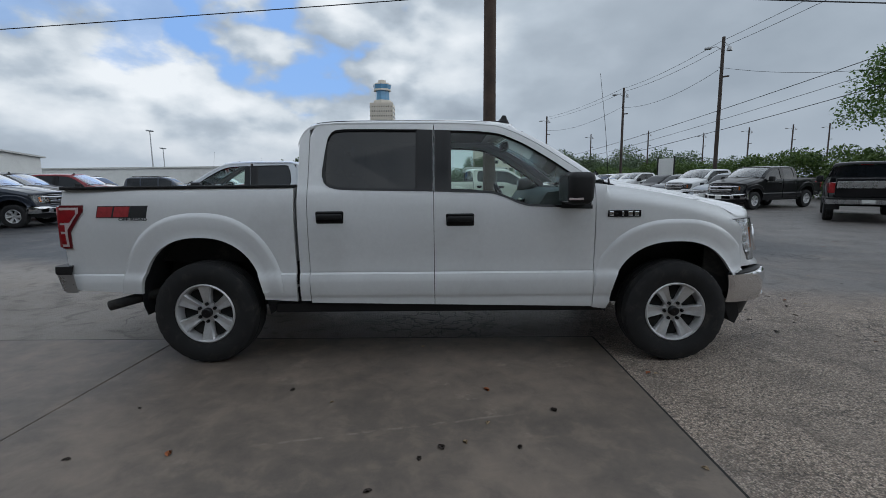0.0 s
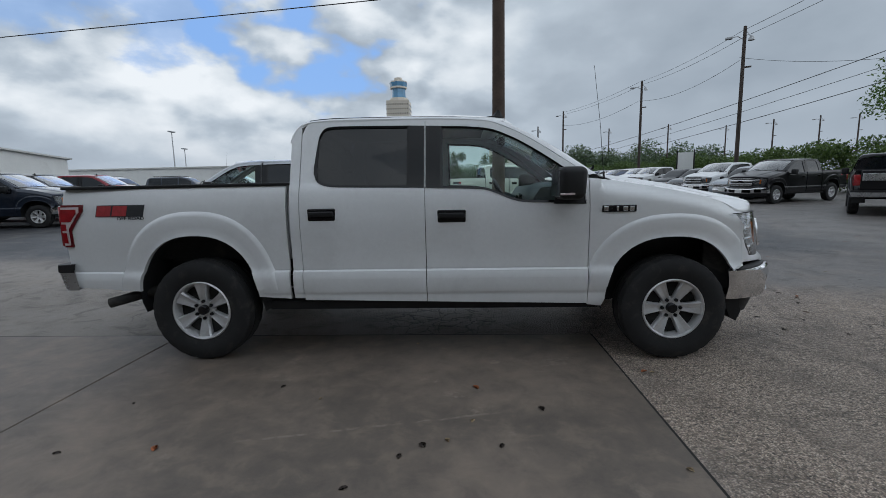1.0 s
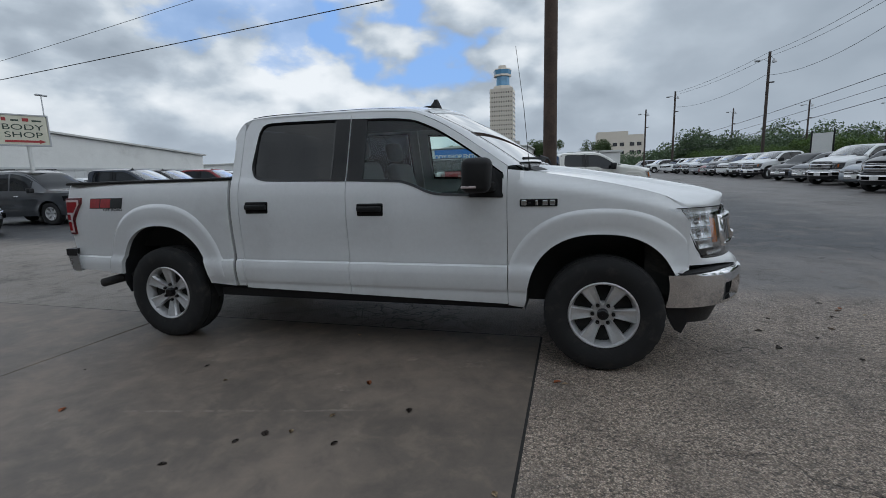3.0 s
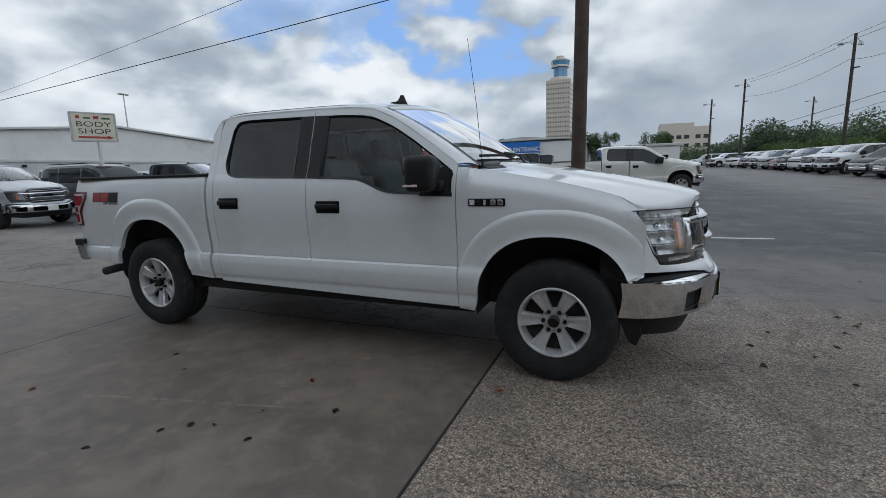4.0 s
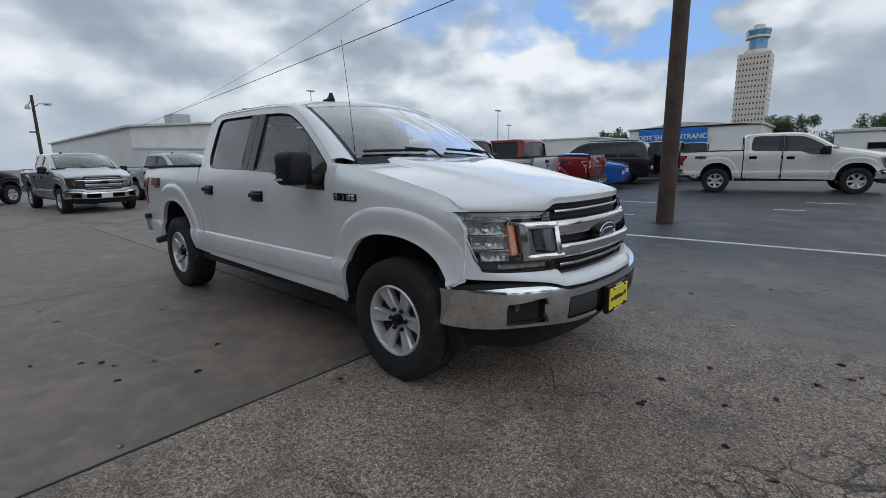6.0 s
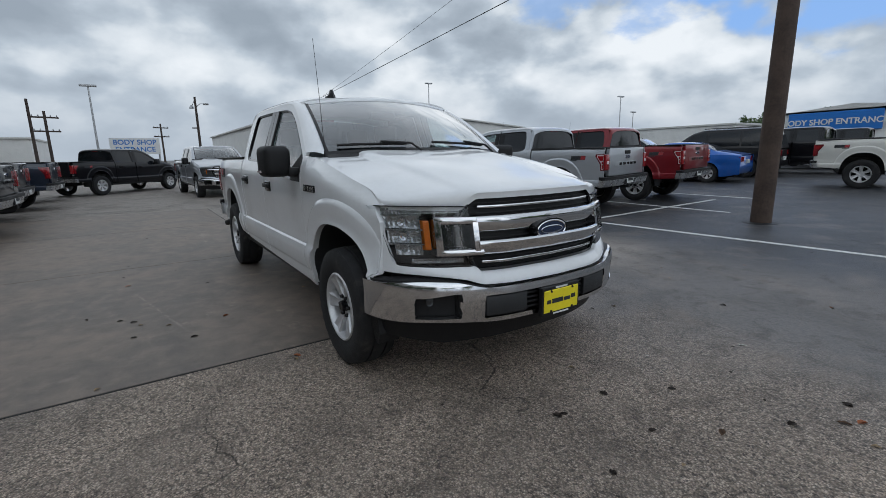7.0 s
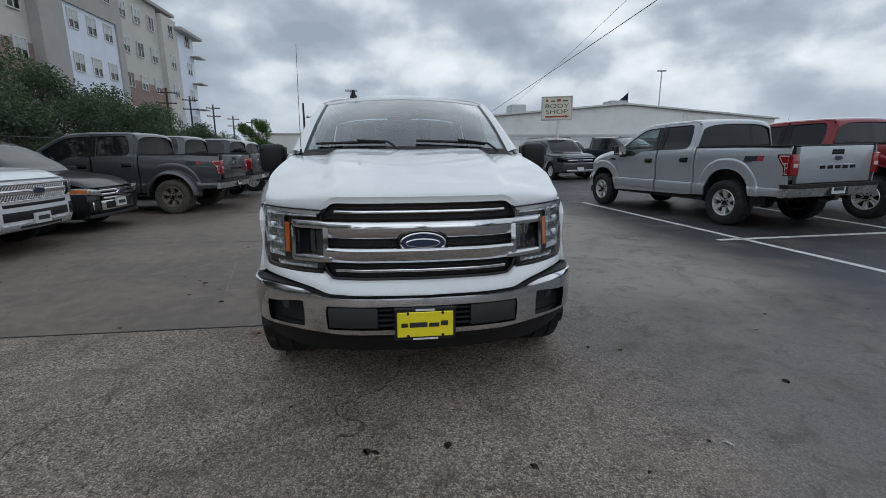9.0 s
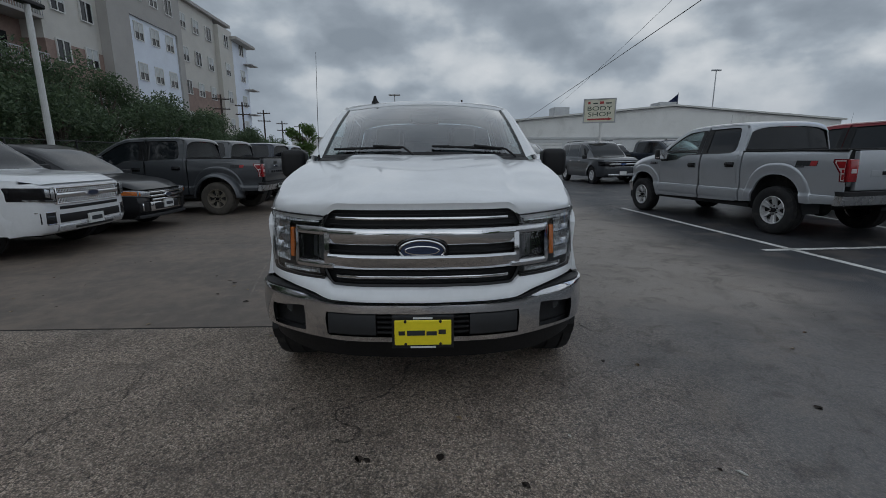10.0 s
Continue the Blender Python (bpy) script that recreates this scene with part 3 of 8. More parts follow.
def make_wheel(name, parent, side):
    """A wheel with its hub at the origin and its face towards side * y."""
    w = new(name)
    w.parent = parent
    bm = bmesh.new()
    n = 112
    prof = [(-0.115, 0.235), (-0.130, 0.27), (-0.138, 0.32), (-0.134, 0.362), (-0.118, 0.396), (-0.085, 0.405), (-0.055, 0.407), (-0.053, 0.397), (-0.043, 0.397), (-0.041, 0.408), (0.0, 0.409),
            (0.041, 0.408), (0.043, 0.397), (0.053, 0.397), (0.055, 0.407), (0.085, 0.405), (0.118, 0.396), (0.134, 0.362), (0.138, 0.32), (0.130, 0.27), (0.115, 0.235)]
    rings = []
    for a, r in prof:
        ring = []
        for k in range(n):
            t = 2 * math.pi * k / n
            rr = r - (0.0045 if (k % 4 == 0 and abs(a) > 0.06 and r > 0.36) else 0.0) + (0.003 if (k % 4 == 2 and 0.355 < r < 0.37) else 0.0)
            ring.append(bm.verts.new((rr * math.cos(t), a, rr * math.sin(t))))
        rings.append(ring)
    for a, b in zip(rings, rings[1:]):
        for k in range(n):
            bm.faces.new((a[k], a[(k + 1) % n], b[(k + 1) % n], b[k]))
    bmesh.ops.recalc_face_normals(bm, faces=bm.faces)
    part("tyre", bm, RUBBER, w, "worn all-terrain tyre", smooth=True, sharp=30)
    f = side
    rim = part("rim", rim_mesh(f), ALLOY, w, "six-spoke silver alloy", smooth=True, sharp=28)
    # dark disc close behind the spokes, standing for the shade between them
    bm = bmesh.new()
    lathe(bm, [(f * 0.045, 0.02), (f * 0.045, 0.203), (f * -0.11, 0.203)], 40)
    bmesh.ops.recalc_face_normals(bm, faces=bm.faces)
    part("brake_disc", bm, UNDER, rim)
    bm = bmesh.new()
    lathe(bm, [(f * 0.06, 0.040), (f * 0.104, 0.038), (f * 0.110, 0.030), (f * 0.110, 0.001)], 24)
    bmesh.ops.recalc_face_normals(bm, faces=bm.faces)
    part("hub_cap", bm, GLOSSB, rim, "black hub cap", smooth=True)
    for k in range(6):
        t = 2 * math.pi * k / 6 + math.pi / 2
        bm = bmesh.new()
        lathe(bm, [(f * 0.055, 0.014), (f * 0.090, 0.013), (f * 0.096, 0.009), (f * 0.096, 0.001)], 10, centre=(0.070 * math.cos(t), 0, 0.070 * math.sin(t)))
        bmesh.ops.recalc_face_normals(bm, faces=bm.faces)
        part("lug_nut", bm, GLOSSB, rim, smooth=True)
    return w


def rim_mesh(f):
    bm = bmesh.new()
    lathe(bm, [(f * -0.115, 0.225), (f * -0.10, 0.212), (f * 0.055, 0.205), (f * 0.105, 0.216), (f * 0.122, 0.222), (f * 0.126, 0.230), (f * 0.118, 0.238), (f * 0.105, 0.240)], 72)
    lathe(bm, [(f * 0.03, 0.001), (f * 0.070, 0.030), (f * 0.074, 0.060), (f * 0.068, 0.084), (f * 0.03, 0.090)], 36)
    for k in range(6):
        t = 2 * math.pi * k / 6 + math.pi / 2
        c, s = math.cos(t), math.sin(t)
        rings = []
        for r, w, y, dep in ((0.050, 0.026, 0.074, 0.045), (0.085, 0.032, 0.084, 0.045), (0.115, 0.036, 0.092, 0.045), (0.15, 0.042, 0.099, 0.045), (0.185, 0.048, 0.107, 0.05), (0.206, 0.054, 0.111, 0.05), (0.219, 0.062, 0.113, 0.06)):
            sec = [(-w, y - dep), (-w, y - 0.014), (-w * 0.80, y), (-w * 0.10, y - 0.010), (w * 0.10, y - 0.010), (w * 0.80, y), (w, y - 0.014), (w, y - dep)]
            rings.append([bm.verts.new((r * c - a * s, f * b, r * s + a * c)) for a, b in sec])
        for a, b in zip(rings, rings[1:]):
            for i in range(7):
                bm.faces.new((a[i], a[i + 1], b[i + 1], b[i]))
    bmesh.ops.recalc_face_normals(bm, faces=bm.faces)
    return bm


def bar_along(bm, ys, sec, line):
    """Sweeps a closed section (dx, z) along y, following the plan line x(|y|)."""
    rings = []
    for y in ys:
        pts = sec(y) if callable(sec) else sec
        rings.append([bm.verts.new((line(abs(y)) + dx, y, z)) for dx, z in pts])
    n = len(rings[0])
    for a, b in zip(rings, rings[1:]):
        for i in range(n):
            bm.faces.new((a[i], a[(i + 1) % n], b[(i + 1) % n], b[i]))
    bm.faces.new(rings[0][::-1])
    bm.faces.new(rings[-1])
    bmesh.ops.recalc_face_normals(bm, faces=bm.faces)


def rounded(z0, z1, out, back, r=0.012):
    return [(back, z0), (out - r, z0), (out - r * 0.3, z0 + r * 0.3), (out, z0 + r), (out, z1 - r), (out - r * 0.3, z1 - r * 0.3), (out - r, z1), (back, z1)]


def oval(bm, x0, x1, ry, rz, zc, n=40, yc=0.0):
    a = [bm.verts.new((x0, yc + ry * math.cos(2 * math.pi * k / n), zc + rz * math.sin(2 * math.pi * k / n))) for k in range(n)]
    b = [bm.verts.new((x1, yc + ry * 0.94 * math.cos(2 * math.pi * k / n), zc + rz * 0.90 * math.sin(2 * math.pi * k / n))) for k in range(n)]
    for k in range(n):
        bm.faces.new((a[k], a[(k + 1) % n], b[(k + 1) % n], b[k]))
    bm.faces.new(b)
    bmesh.ops.recalc_face_normals(bm, faces=bm.faces)


def make_pickup(name, label, paint_mat, group="", decals=True, front_plate="dealer", rear_tint=True):
    T = thing(name, label, "pickup truck", group)
    PAINT = paint_mat
    for s in (-1, 1):
        at, inn = side_at(s), inward_y(s)
        # bed side
        bm = bmesh.new()
        low = curve([(-2.93, 0.605), (-2.33, 0.575), (-2.31, 0.57), (-1.4, 0.52), (-1.10, 0.50)])
        cols = sorted(set(fan(-2.915, -2.325, -1.355, -1.104) + steps(-2.325, -2.25, 0.006) + steps(-1.43, -1.355, 0.006)))
        sheet(bm, cols, Z_LEVELS, lambda x: (max(low(x), arch_z(x, 0)), 1.392), at)
        close(bm, inn)
        side = part("bed_side", bm, PAINT, T, smooth=True)
        bm = bmesh.new()
        box(bm, -2.91, -1.08, s * 0.935 - 0.035, s * 0.935 + 0.035, 1.385, 1.410, 0.008, 2)
        part("bed_rail_cap", bm, TRIM, side, "black plastic rail cap")
        bm = bmesh.new()
        box(bm, -2.82, -1.1, s * 0.80 - 0.01, s * 0.80 + 0.01, 0.85, 1.39)
        part("bed_wall", bm, UNDER, T)
        # rear corner of the cab
        bm = bmesh.new()
        sheet(bm, steps(-1.075, -0.9995, 0.012), Z_LEVELS + Z_UP, lambda x: (0.505, curve([(-1.08, 1.74), (-1.05, 1.80), (-1.02, 1.842), (-0.998, 1.862)])(x)), at)
        close(bm, inn)
        part("cab_corner", bm, PAINT, T, smooth=True)
        # doors
        for pname, x0, x1, (wa, wb, wtop, wbot), sill in (("rear_door", -0.9945, -0.0325, WIN_R, curve([(-1, 0.490), (-0.03, 0.470)])), ("front_door", -0.0275, 1.1945, WIN_F, curve([(-0.03, 0.470), (1.2, 0.445)]))):
            def wt(x):
                return wtop(x) if wa + 0.0005 < x < wb - 0.0005 else (wtop(min(max(x, wa), wb)) + wbot(min(max(x, wa), wb))) / 2

            def wl(x):
                return wbot(x) if wa + 0.0005 < x < wb - 0.0005 else wt(x)
            cols = sorted(set(steps(x0, x1, 0.024) + [wa, wa + 0.002, wb - 0.002, wb]))
            cols = [x for x in cols if x0 <= x <= x1]
            bm = bmesh.new()
            sheet(bm, cols, Z_LEVELS + Z_UP, lambda x: (sill(x), min(wl(x), DOOR_TOP(x))), at)
            sheet(bm, cols, Z_LEVELS + Z_UP, lambda x: (wt(x), max(DOOR_TOP(x), wt(x) + 0.012)), at)
            close(bm, inn)
            door = part(pname, bm, PAINT, T, smooth=True)
            # pane, set in
            bm = bmesh.new()
            sheet(bm, steps(wa - 0.02, wb + 0.02, 0.03), [0, 0.25, 0.5, 0.75, 1.0], lambda x: (0, 1), lambda x, v: (
                x, s * (half_width(min(x, 1.25), wbot(min(max(x, wa), wb)) - 0.015 + v * (wtop(min(max(x, wa), wb)) - wbot(min(max(x, wa), wb)) + 0.03)) - 0.014),
                wbot(min(max(x, wa), wb)) - 0.015 + v * (wtop(min(max(x, wa), wb)) - wbot(min(max(x, wa), wb)) + 0.03)))
            close(bm)
            pane = part("window_pane", bm, (TINTED if rear_tint else CLEAR) if pname == "rear_door" else CLEAR, door, "dark privacy glass" if pname == "rear_door" else "clear glass", smooth=True)
            pane.visible_shadow = False
            # black seal round the pane
            bm = bmesh.new()
            loop = [(x, wtop(x)) for x in steps(wa, wb, 0.03)] + [(x, wbot(x)) for x in steps(wb, wa, 0.03)]
            inner = []
            for i, (x, z) in enumerate(loop):
                mx, mz = (wa + wb) / 2, (wtop((wa + wb) / 2) + wbot((wa + wb) / 2)) / 2
                top_side = i <= len(loop) // 2 - 1
                inner.append((min(max(x, wa + 0.02), wb - 0.02), z + (-0.018 if top_side else 0.018)))
            vo = [bm.verts.new((x, s * (half_width(min(x, 1.25), z) + 0.003), z)) for x, z in loop]
            vi = [bm.verts.new((x, s * (half_width(min(x, 1.25), z) - 0.006), z)) for x, z in inner]
            m = len(loop)
            for i in range(m):
                bm.faces.new((vo[i], vo[(i + 1) % m], vi[(i + 1) % m], vi[i]))
            close(bm, inward_y(s, 0.012))
            part("window_seal", bm, GLOSSB, door, "black rubber seal")
            # handle in its cup
            hx, hz = ((-0.825, 1.155) if pname == "rear_door" else (0.17, 1.13))
            w0 = half_width(hx, hz)
            bm = bmesh.new()
            box(bm, hx - 0.112, hx + 0.112, min(s * (w0 - 0.02), s * (w0 + 0.004)), max(s * (w0 - 0.02), s * (w0 + 0.004)), hz - 0.052, hz + 0.052, 0.016, 3)
            handle = part("door_handle", bm, GLOSSB, door, "black pull handle", smooth=True)
            bm = bmesh.new()
            box(bm, hx - 0.098, hx + 0.098, min(s * w0, s * (w0 + 0.032)), max(s * w0, s * (w0 + 0.032)), hz - 0.012, hz + 0.028, 0.010, 3)
            part("grip", bm, TRIM, handle, smooth=True)
        # dark pillar between the panes
        for a, b in ((-0.155, -0.036), (-0.024, 0.09)):
            bm = bmesh.new()
            sheet(bm, steps(a, b, 0.03), [i / 6 for i in range(7)], lambda x: (0, 1), lambda x, v: (x, s * (half_width(x, 1.346 - 0.035 * x + 0.476 * v) + 0.0045), 1.346 - 0.035 * x + 0.476 * v))
            close(bm, inward_y(s, 0.012))
            part("pillar_cover", bm, GLOSSB, T, "gloss black pillar cover", smooth=True)
        # front wing
        bm = bmesh.new()
        low = curve([(1.2, 0.435), (1.33, 0.42), (1.4, 0.42), (2.25, 0.62), (2.33, 0.705), (2.36, 0.72)])
        cols = sorted(set(fan(1.1995, 1.327, 2.313, 2.36) + steps(1.327, 1.40, 0.006) + steps(2.24, 2.36, 0.006)))
        sheet(bm, cols, Z_LEVELS + [1.3975, 1.402], lambda x: (max(low(x), arch_z(x, 1)), min(FENDER_TOP(x), 1.40) - (0.0 if x < 2.22 else smooth(2.22, 2.36, x) * 0.03) if x < 2.302 else 1.098 - (x - 2.302) * 1.35), at)
        # the strip over the lamp's outer tip
        tip = [x for x in cols if x >= 2.30]
        sheet(bm, tip, Z_LEVELS + [1.3975, 1.402], lambda x: (1.112, max(1.114, FENDER_TOP(x) - (0.0 if x < 2.22 else smooth(2.22, 2.36, x) * 0.03))), at)
        close(bm, inn)
        wing = part("front_wing", bm, PAINT, T, smooth=True)
        # badge: a dark bar with pale blocks
        w0 = half_width(1.41, 1.17) + 0.002
        bm = bmesh.new()
        box(bm, 1.285, 1.535, min(s * w0, s * (w0 + 0.008)), max(s * w0, s * (w0 + 0.008)), 1.142, 1.192, 0.004, 1)
        badge = part("badge", bm, GLOSSB, wing, "black nameplate bar")
        for i in range(5):
            bm = bmesh.new()
            xa = 1.295 + i * 0.047
            box(bm, xa, xa + (0.018 if i in (1, 2) else 0.036), min(s * w0, s * (w0 + 0.011)), max(s * w0, s * (w0 + 0.011)), 1.15 + (0.012 if i == 1 else 0), 1.184 - (0.012 if i == 1 else 0), 0.003, 1)
            part("badge_block", bm, CHROME if i != 1 else TRIM, badge)
        for k in (0, 1):
            make_flare(T, k, s, PAINT)
        # wheel arch liners
        for k in (0, 1):
            xc, zc, a, b = ARCH[k]
            bm = bmesh.new()
            us = steps(-math.pi * 0.02, math.pi * 1.02, 0.1)
            rows = []
            for yy in (1.0, 0.62):
                row = []
                for u in us:
                    lx = xc + (a + 0.012) * math.copysign(abs(math.cos(u)) ** 0.85, math.cos(u))
                    lz = zc + (b + 0.012) * math.copysign(abs(math.sin(u)) ** 0.85, math.sin(u))
                    row.append(bm.verts.new((lx, s * min(yy, half_width(lx, lz) - 0.012), lz)))
                rows.append(row)
            for i in range(len(us) - 1):
                bm.faces.new((rows[0][i], rows[0][i + 1], rows[1][i + 1], rows[1][i]))
            bm.faces.new(rows[1])
            close(bm)
            part("arch_liner", bm, GREYPL, T, "dark wheel arch liner", smooth=True)
        # rocker under the doors
        bm = bmesh.new()
        box(bm, -1.30, 1.30, min(s * 0.80, s * 0.945), max(s * 0.80, s * 0.945), 0.40, 0.475, 0.012, 2)
        part("rocker", bm, TRIM, T)
        # front pillar of the windscreen
        bm = bmesh.new()
        us = [i / 16 for i in range(17)]
        rows = []
        for q in range(5):
            row = []
            for t in us:
                xd = 0.40 + 0.80 * t
                D = Vector((xd, s * half_width(xd if xd < 1.29 else 1.29, DOOR_TOP(xd)), DOOR_TOP(xd) + 0.004))
                Wp = screen_at(s * 1.0, t)
                f = q / 4
                p = D.lerp(Wp, f)
                p += Vector((0.010, s * 0.012, 0.014)) * math.sin(math.pi * f)
                row.append(bm.verts.new(p))
            rows.append(row)
        for a, b in zip(rows, rows[1:]):
            for i in range(16):
                bm.faces.new((a[i], a[i + 1], b[i + 1], b[i]))
        close(bm, inward_y(s, 0.02))
        part("windscreen_pillar", bm, PAINT, T, smooth=True)
        make_mirror(T, s, PAINT)
        make_headlamp(T, s, PAINT)
        make_tail_lamp(T, s)
        # exhaust, flap
        for x in (-1.84, 1.84):
            wh = make_wheel("wheel", T, s)
            wh.location = (x, s * 0.883, 0.409 if x < 0 else 0.398)
            if x > 0:
                wh.scale = (0.974,) * 3
                wh.rotation_euler = (0, radians(30), 0)
    make_roof(T, PAINT)
    make_front(T, PAINT, front_plate)
    make_back(T, PAINT)
    make_cabin(T)
    return T


def screen_at(sy, t):
    c = 1 - sy * sy
    return Vector((0.56 + 0.12 * c + (0.75 + 0.01 * c) * t, sy * (0.722 + 0.108 * t), 1.850 + 0.045 * c - (0.448 + 0.022 * c) * t + 0.028 * math.sin(math.pi * t)))


def make_mirror(T, s, PAINT):
    bm = bmesh.new()
    box(bm, -0.10, 0.10, -0.105, 0.105, -0.115, 0.115, 0.048, 4)
    for v in bm.verts:
        if v.co.x > 0:
            v.co.x *= 1.0 - 0.35 * max(0, -v.co.z / 0.13) * 0.6
            v.co.y *= 0.96
    bmesh.ops.transform(bm, matrix=pose(1.02, s * 1.135, 1.36, 0, 0, s * -8), verts=bm.verts)
    head = part("door_mirror", bm, TRIM, T, "black folding door mirror", smooth=True)
    bm = bmesh.new()
    box(bm, -0.004, 0.004, -0.085, 0.085, -0.095, 0.095, 0.003, 1)
    bmesh.ops.transform(bm, matrix=pose(0.92, s * 1.125, 1.36, 0, 0, s * -8), verts=bm.verts)
    part("mirror_glass", bm, CHROME, head, "mirror glass")
    bm = bmesh.new()
    box(bm, 1.02, 1.12, min(s * 0.93, s * 1.06), max(s * 0.93, s * 1.06), 1.245, 1.315, 0.02, 2)
    part("mirror_arm", bm, TRIM, head, smooth=True)
    bm = bmesh.new()
    box(bm, 0.93, 1.03, min(s * 1.228, s * 1.246), max(s * 1.228, s * 1.246), 1.278, 1.294, 0.003, 1)
    part("side_lamp", bm, PALELENS, head, "small clear lamp")
    bm = bmesh.new()
    pts = [(0.93, 1.21), (1.17, 1.205), (1.172, 1.36), (1.10, 1.41), (0.96, 1.32)]
    a = [bm.verts.new((x, s * (half_width(x, z) + 0.004), z)) for x, z in pts]
    bm.faces.new(a)
    close(bm, inward_y(s, 0.015))
    part("mirror_sail", bm, TRIM, head)


def lamp_lo(y):
    return curve([(0.49, 0.774), (0.60, 0.772), (0.72, 0.776), (0.80, 0.780), (0.86, 0.785), (0.884, 0.790), (0.890, 0.83), (0.896, 0.91), (0.903, 0.985), (0.918, 1.035), (0.932, 1.085), (0.945, 1.10)])(y)


def lamp_hi(y):
    return curve([(0.49, 1.100), (0.60, 1.104), (0.75, 1.108), (0.88, 1.110), (0.93, 1.108)])(y)


def make_headlamp(T, s, PAINT):
    def line(off):
        return lambda y, z: (NOSE(y) + off + tilt_front(z), s * y, z)
    ys = steps(0.525, 0.875, 0.025) + [0.885, 0.890, 0.896, 0.901, 0.905, 0.911, 0.918, 0.93, 0.942]
    lv = steps(0.77, 1.11, 0.034)
    bm = bmesh.new()
    sheet(bm, ys, lv, lambda y: (lamp_lo(y), lamp_hi(y)), line(-0.095))
    close(bm)
    lamp = part("headlamp", bm, LAMPIN, T, "clear headlamp with amber reflector", smooth=True)
    rnd = random.Random(5)
    # faceted bowls, stacked behind the lens
    for ya, yb, za, zb, deep, ny, nz in ((0.752, 0.895, 0.985, 1.055, 0.035, 7, 3), (0.752, 0.885, 0.905, 0.972, 0.035, 7, 3), (0.752, 0.862, 0.838, 0.892, 0.03, 6, 2),
                                         (0.56, 0.90, 1.066, 1.098, 0.008, 26, 1), (0.56, 0.80, 0.792, 0.818, 0.008, 18, 1)):
        bm = bmesh.new()
        vs = []
        for j in range(nz * 2 + 1):
            row = []
            for i in range(ny * 2 + 1):
                u, v = i / (ny * 2), j / (nz * 2)
                y, z = ya + (yb - ya) * u, za + (zb - za) * v
                z = max(z, lamp_lo(y) + 0.008)
                x = NOSE(y) - 0.022 + tilt_front(z) - deep * (1 - (2 * u - 1) ** 2) * (1 - 0.6 * (2 * v - 1) ** 2) - (0.006 if i % 2 else 0) + rnd.uniform(-0.002, 0.002)
                row.append(bm.verts.new((x, s * y, z)))
            vs.append(row)
        for r0, r1 in zip(vs, vs[1:]):
            for i in range(len(r0) - 1):
                bm.faces.new((r0[i], r0[i + 1], r1[i + 1], r1[i]))
        close(bm, (-0.006, 0, 0))
        part("reflector", bm, REFLECT, lamp, "faceted silver reflector")
    for za, zb in ((1.056, 1.064), (0.975, 0.982), (0.895, 0.902)):
        bm = bmesh.new()
        bar_along(bm, [s * y for y in steps(0.745, 0.905, 0.03)], [(d + tilt_front(z), z) for d, z in ((-0.07, za), (-0.016, za), (-0.016, zb), (-0.07, zb))], NOSE)
        part("shelf", bm, REFLECT, lamp)
    bm = bmesh.new()
    bar_along(bm, [s * y for y in steps(0.718, 0.744, 0.013)], [(d + tilt_front(z), z) for d, z in rounded(0.868, 1.030, -0.008, -0.05, 0.006)], NOSE)
    part("side_reflector", bm, AMBER, lamp, "amber reflector")
    for yc, zc, r in ((0.822, 1.018, 0.02), (0.818, 0.938, 0.022)):
        bm = bmesh.new()
        lathe(bm, [(0.0, 0.001), (0.012, r * 0.55), (0.016, r), (-0.01, r * 1.05)], 18, axis="z")
        bmesh.ops.transform(bm, matrix=pose(NOSE(yc) - 0.052 + tilt_front(zc), s * yc, zc, 0, 80, s * 28), verts=bm.verts)
        part("bulb_bowl", bm, CHROME, lamp, smooth=True)
    bm = bmesh.new()
    sheet(bm, ys, lv, lambda y: (lamp_lo(y), lamp_hi(y)), line(0.004))
    close(bm, (-0.05, 0, 0))
    lens = part("lens", bm, LENS, lamp, "clear lens", smooth=True)
    lens.visible_shadow = False
    for fa, fb in ((lamp_lo, -0.004), (lamp_hi, -0.002)):
        bm = bmesh.new()
        bar_along(bm, [s * y for y in steps(0.53, 0.92, 0.03)], lambda y: [(dx + tilt_front(fa(abs(y))), fa(abs(y)) + fb + dz) for dx, dz in ((-0.03, 0), (0.006, 0), (0.006, 0.005), (-0.03, 0.005))], NOSE)
        part("lamp_edge", bm, TRIM, lamp)
    # chrome clamp of the grille bars round the inner lamp
    clamp = None
    for ya, yb, za, zb in ((0.475, 0.700, 1.008, 1.050), (0.475, 0.700, 0.834, 0.872), (0.676, 0.702, 0.842, 1.042), (0.492, 0.520, 0.845, 1.040)):
        bm = bmesh.new()
        out = 0.024 if zb - za < 0.1 else 0.0235
        bar_along(bm, [s * y for y in steps(ya, yb, 0.02)], lambda y: [(d + tilt_front(z), z) for d, z in rounded(za, zb, out - 0.016 * smooth(0.68, 0.702, abs(y)), -0.05, 0.012)], NOSE)
        if clamp is None:
            clamp = part("lamp_clamp", bm, CHROME, T, "chrome clamp round the lamp", smooth=True)
        else:
            part("clamp_side", bm, CHROME, clamp, smooth=True)
    bm = bmesh.new()
    bar_along(bm, [s * y for y in steps(0.51, 0.68, 0.03)], [(d + tilt_front(z), z) for d, z in rounded(0.868, 1.012, -0.035, -0.05, 0.004)], NOSE)
    part("inner_lamp", bm, GLOSSB, clamp, "dark lamp pocket")
    bm = bmesh.new()
    a = [bm.verts.new((NOSE(y) + d + tilt_front(z), s * y, z)) for y, d, z in ((0.518, 0.012, 0.876), (0.598, -0.034, 0.888), (0.598, -0.034, 0.992), (0.518, 0.012, 1.004))]
    bm.faces.new(a)
    close(bm, (-0.008, 0, 0))
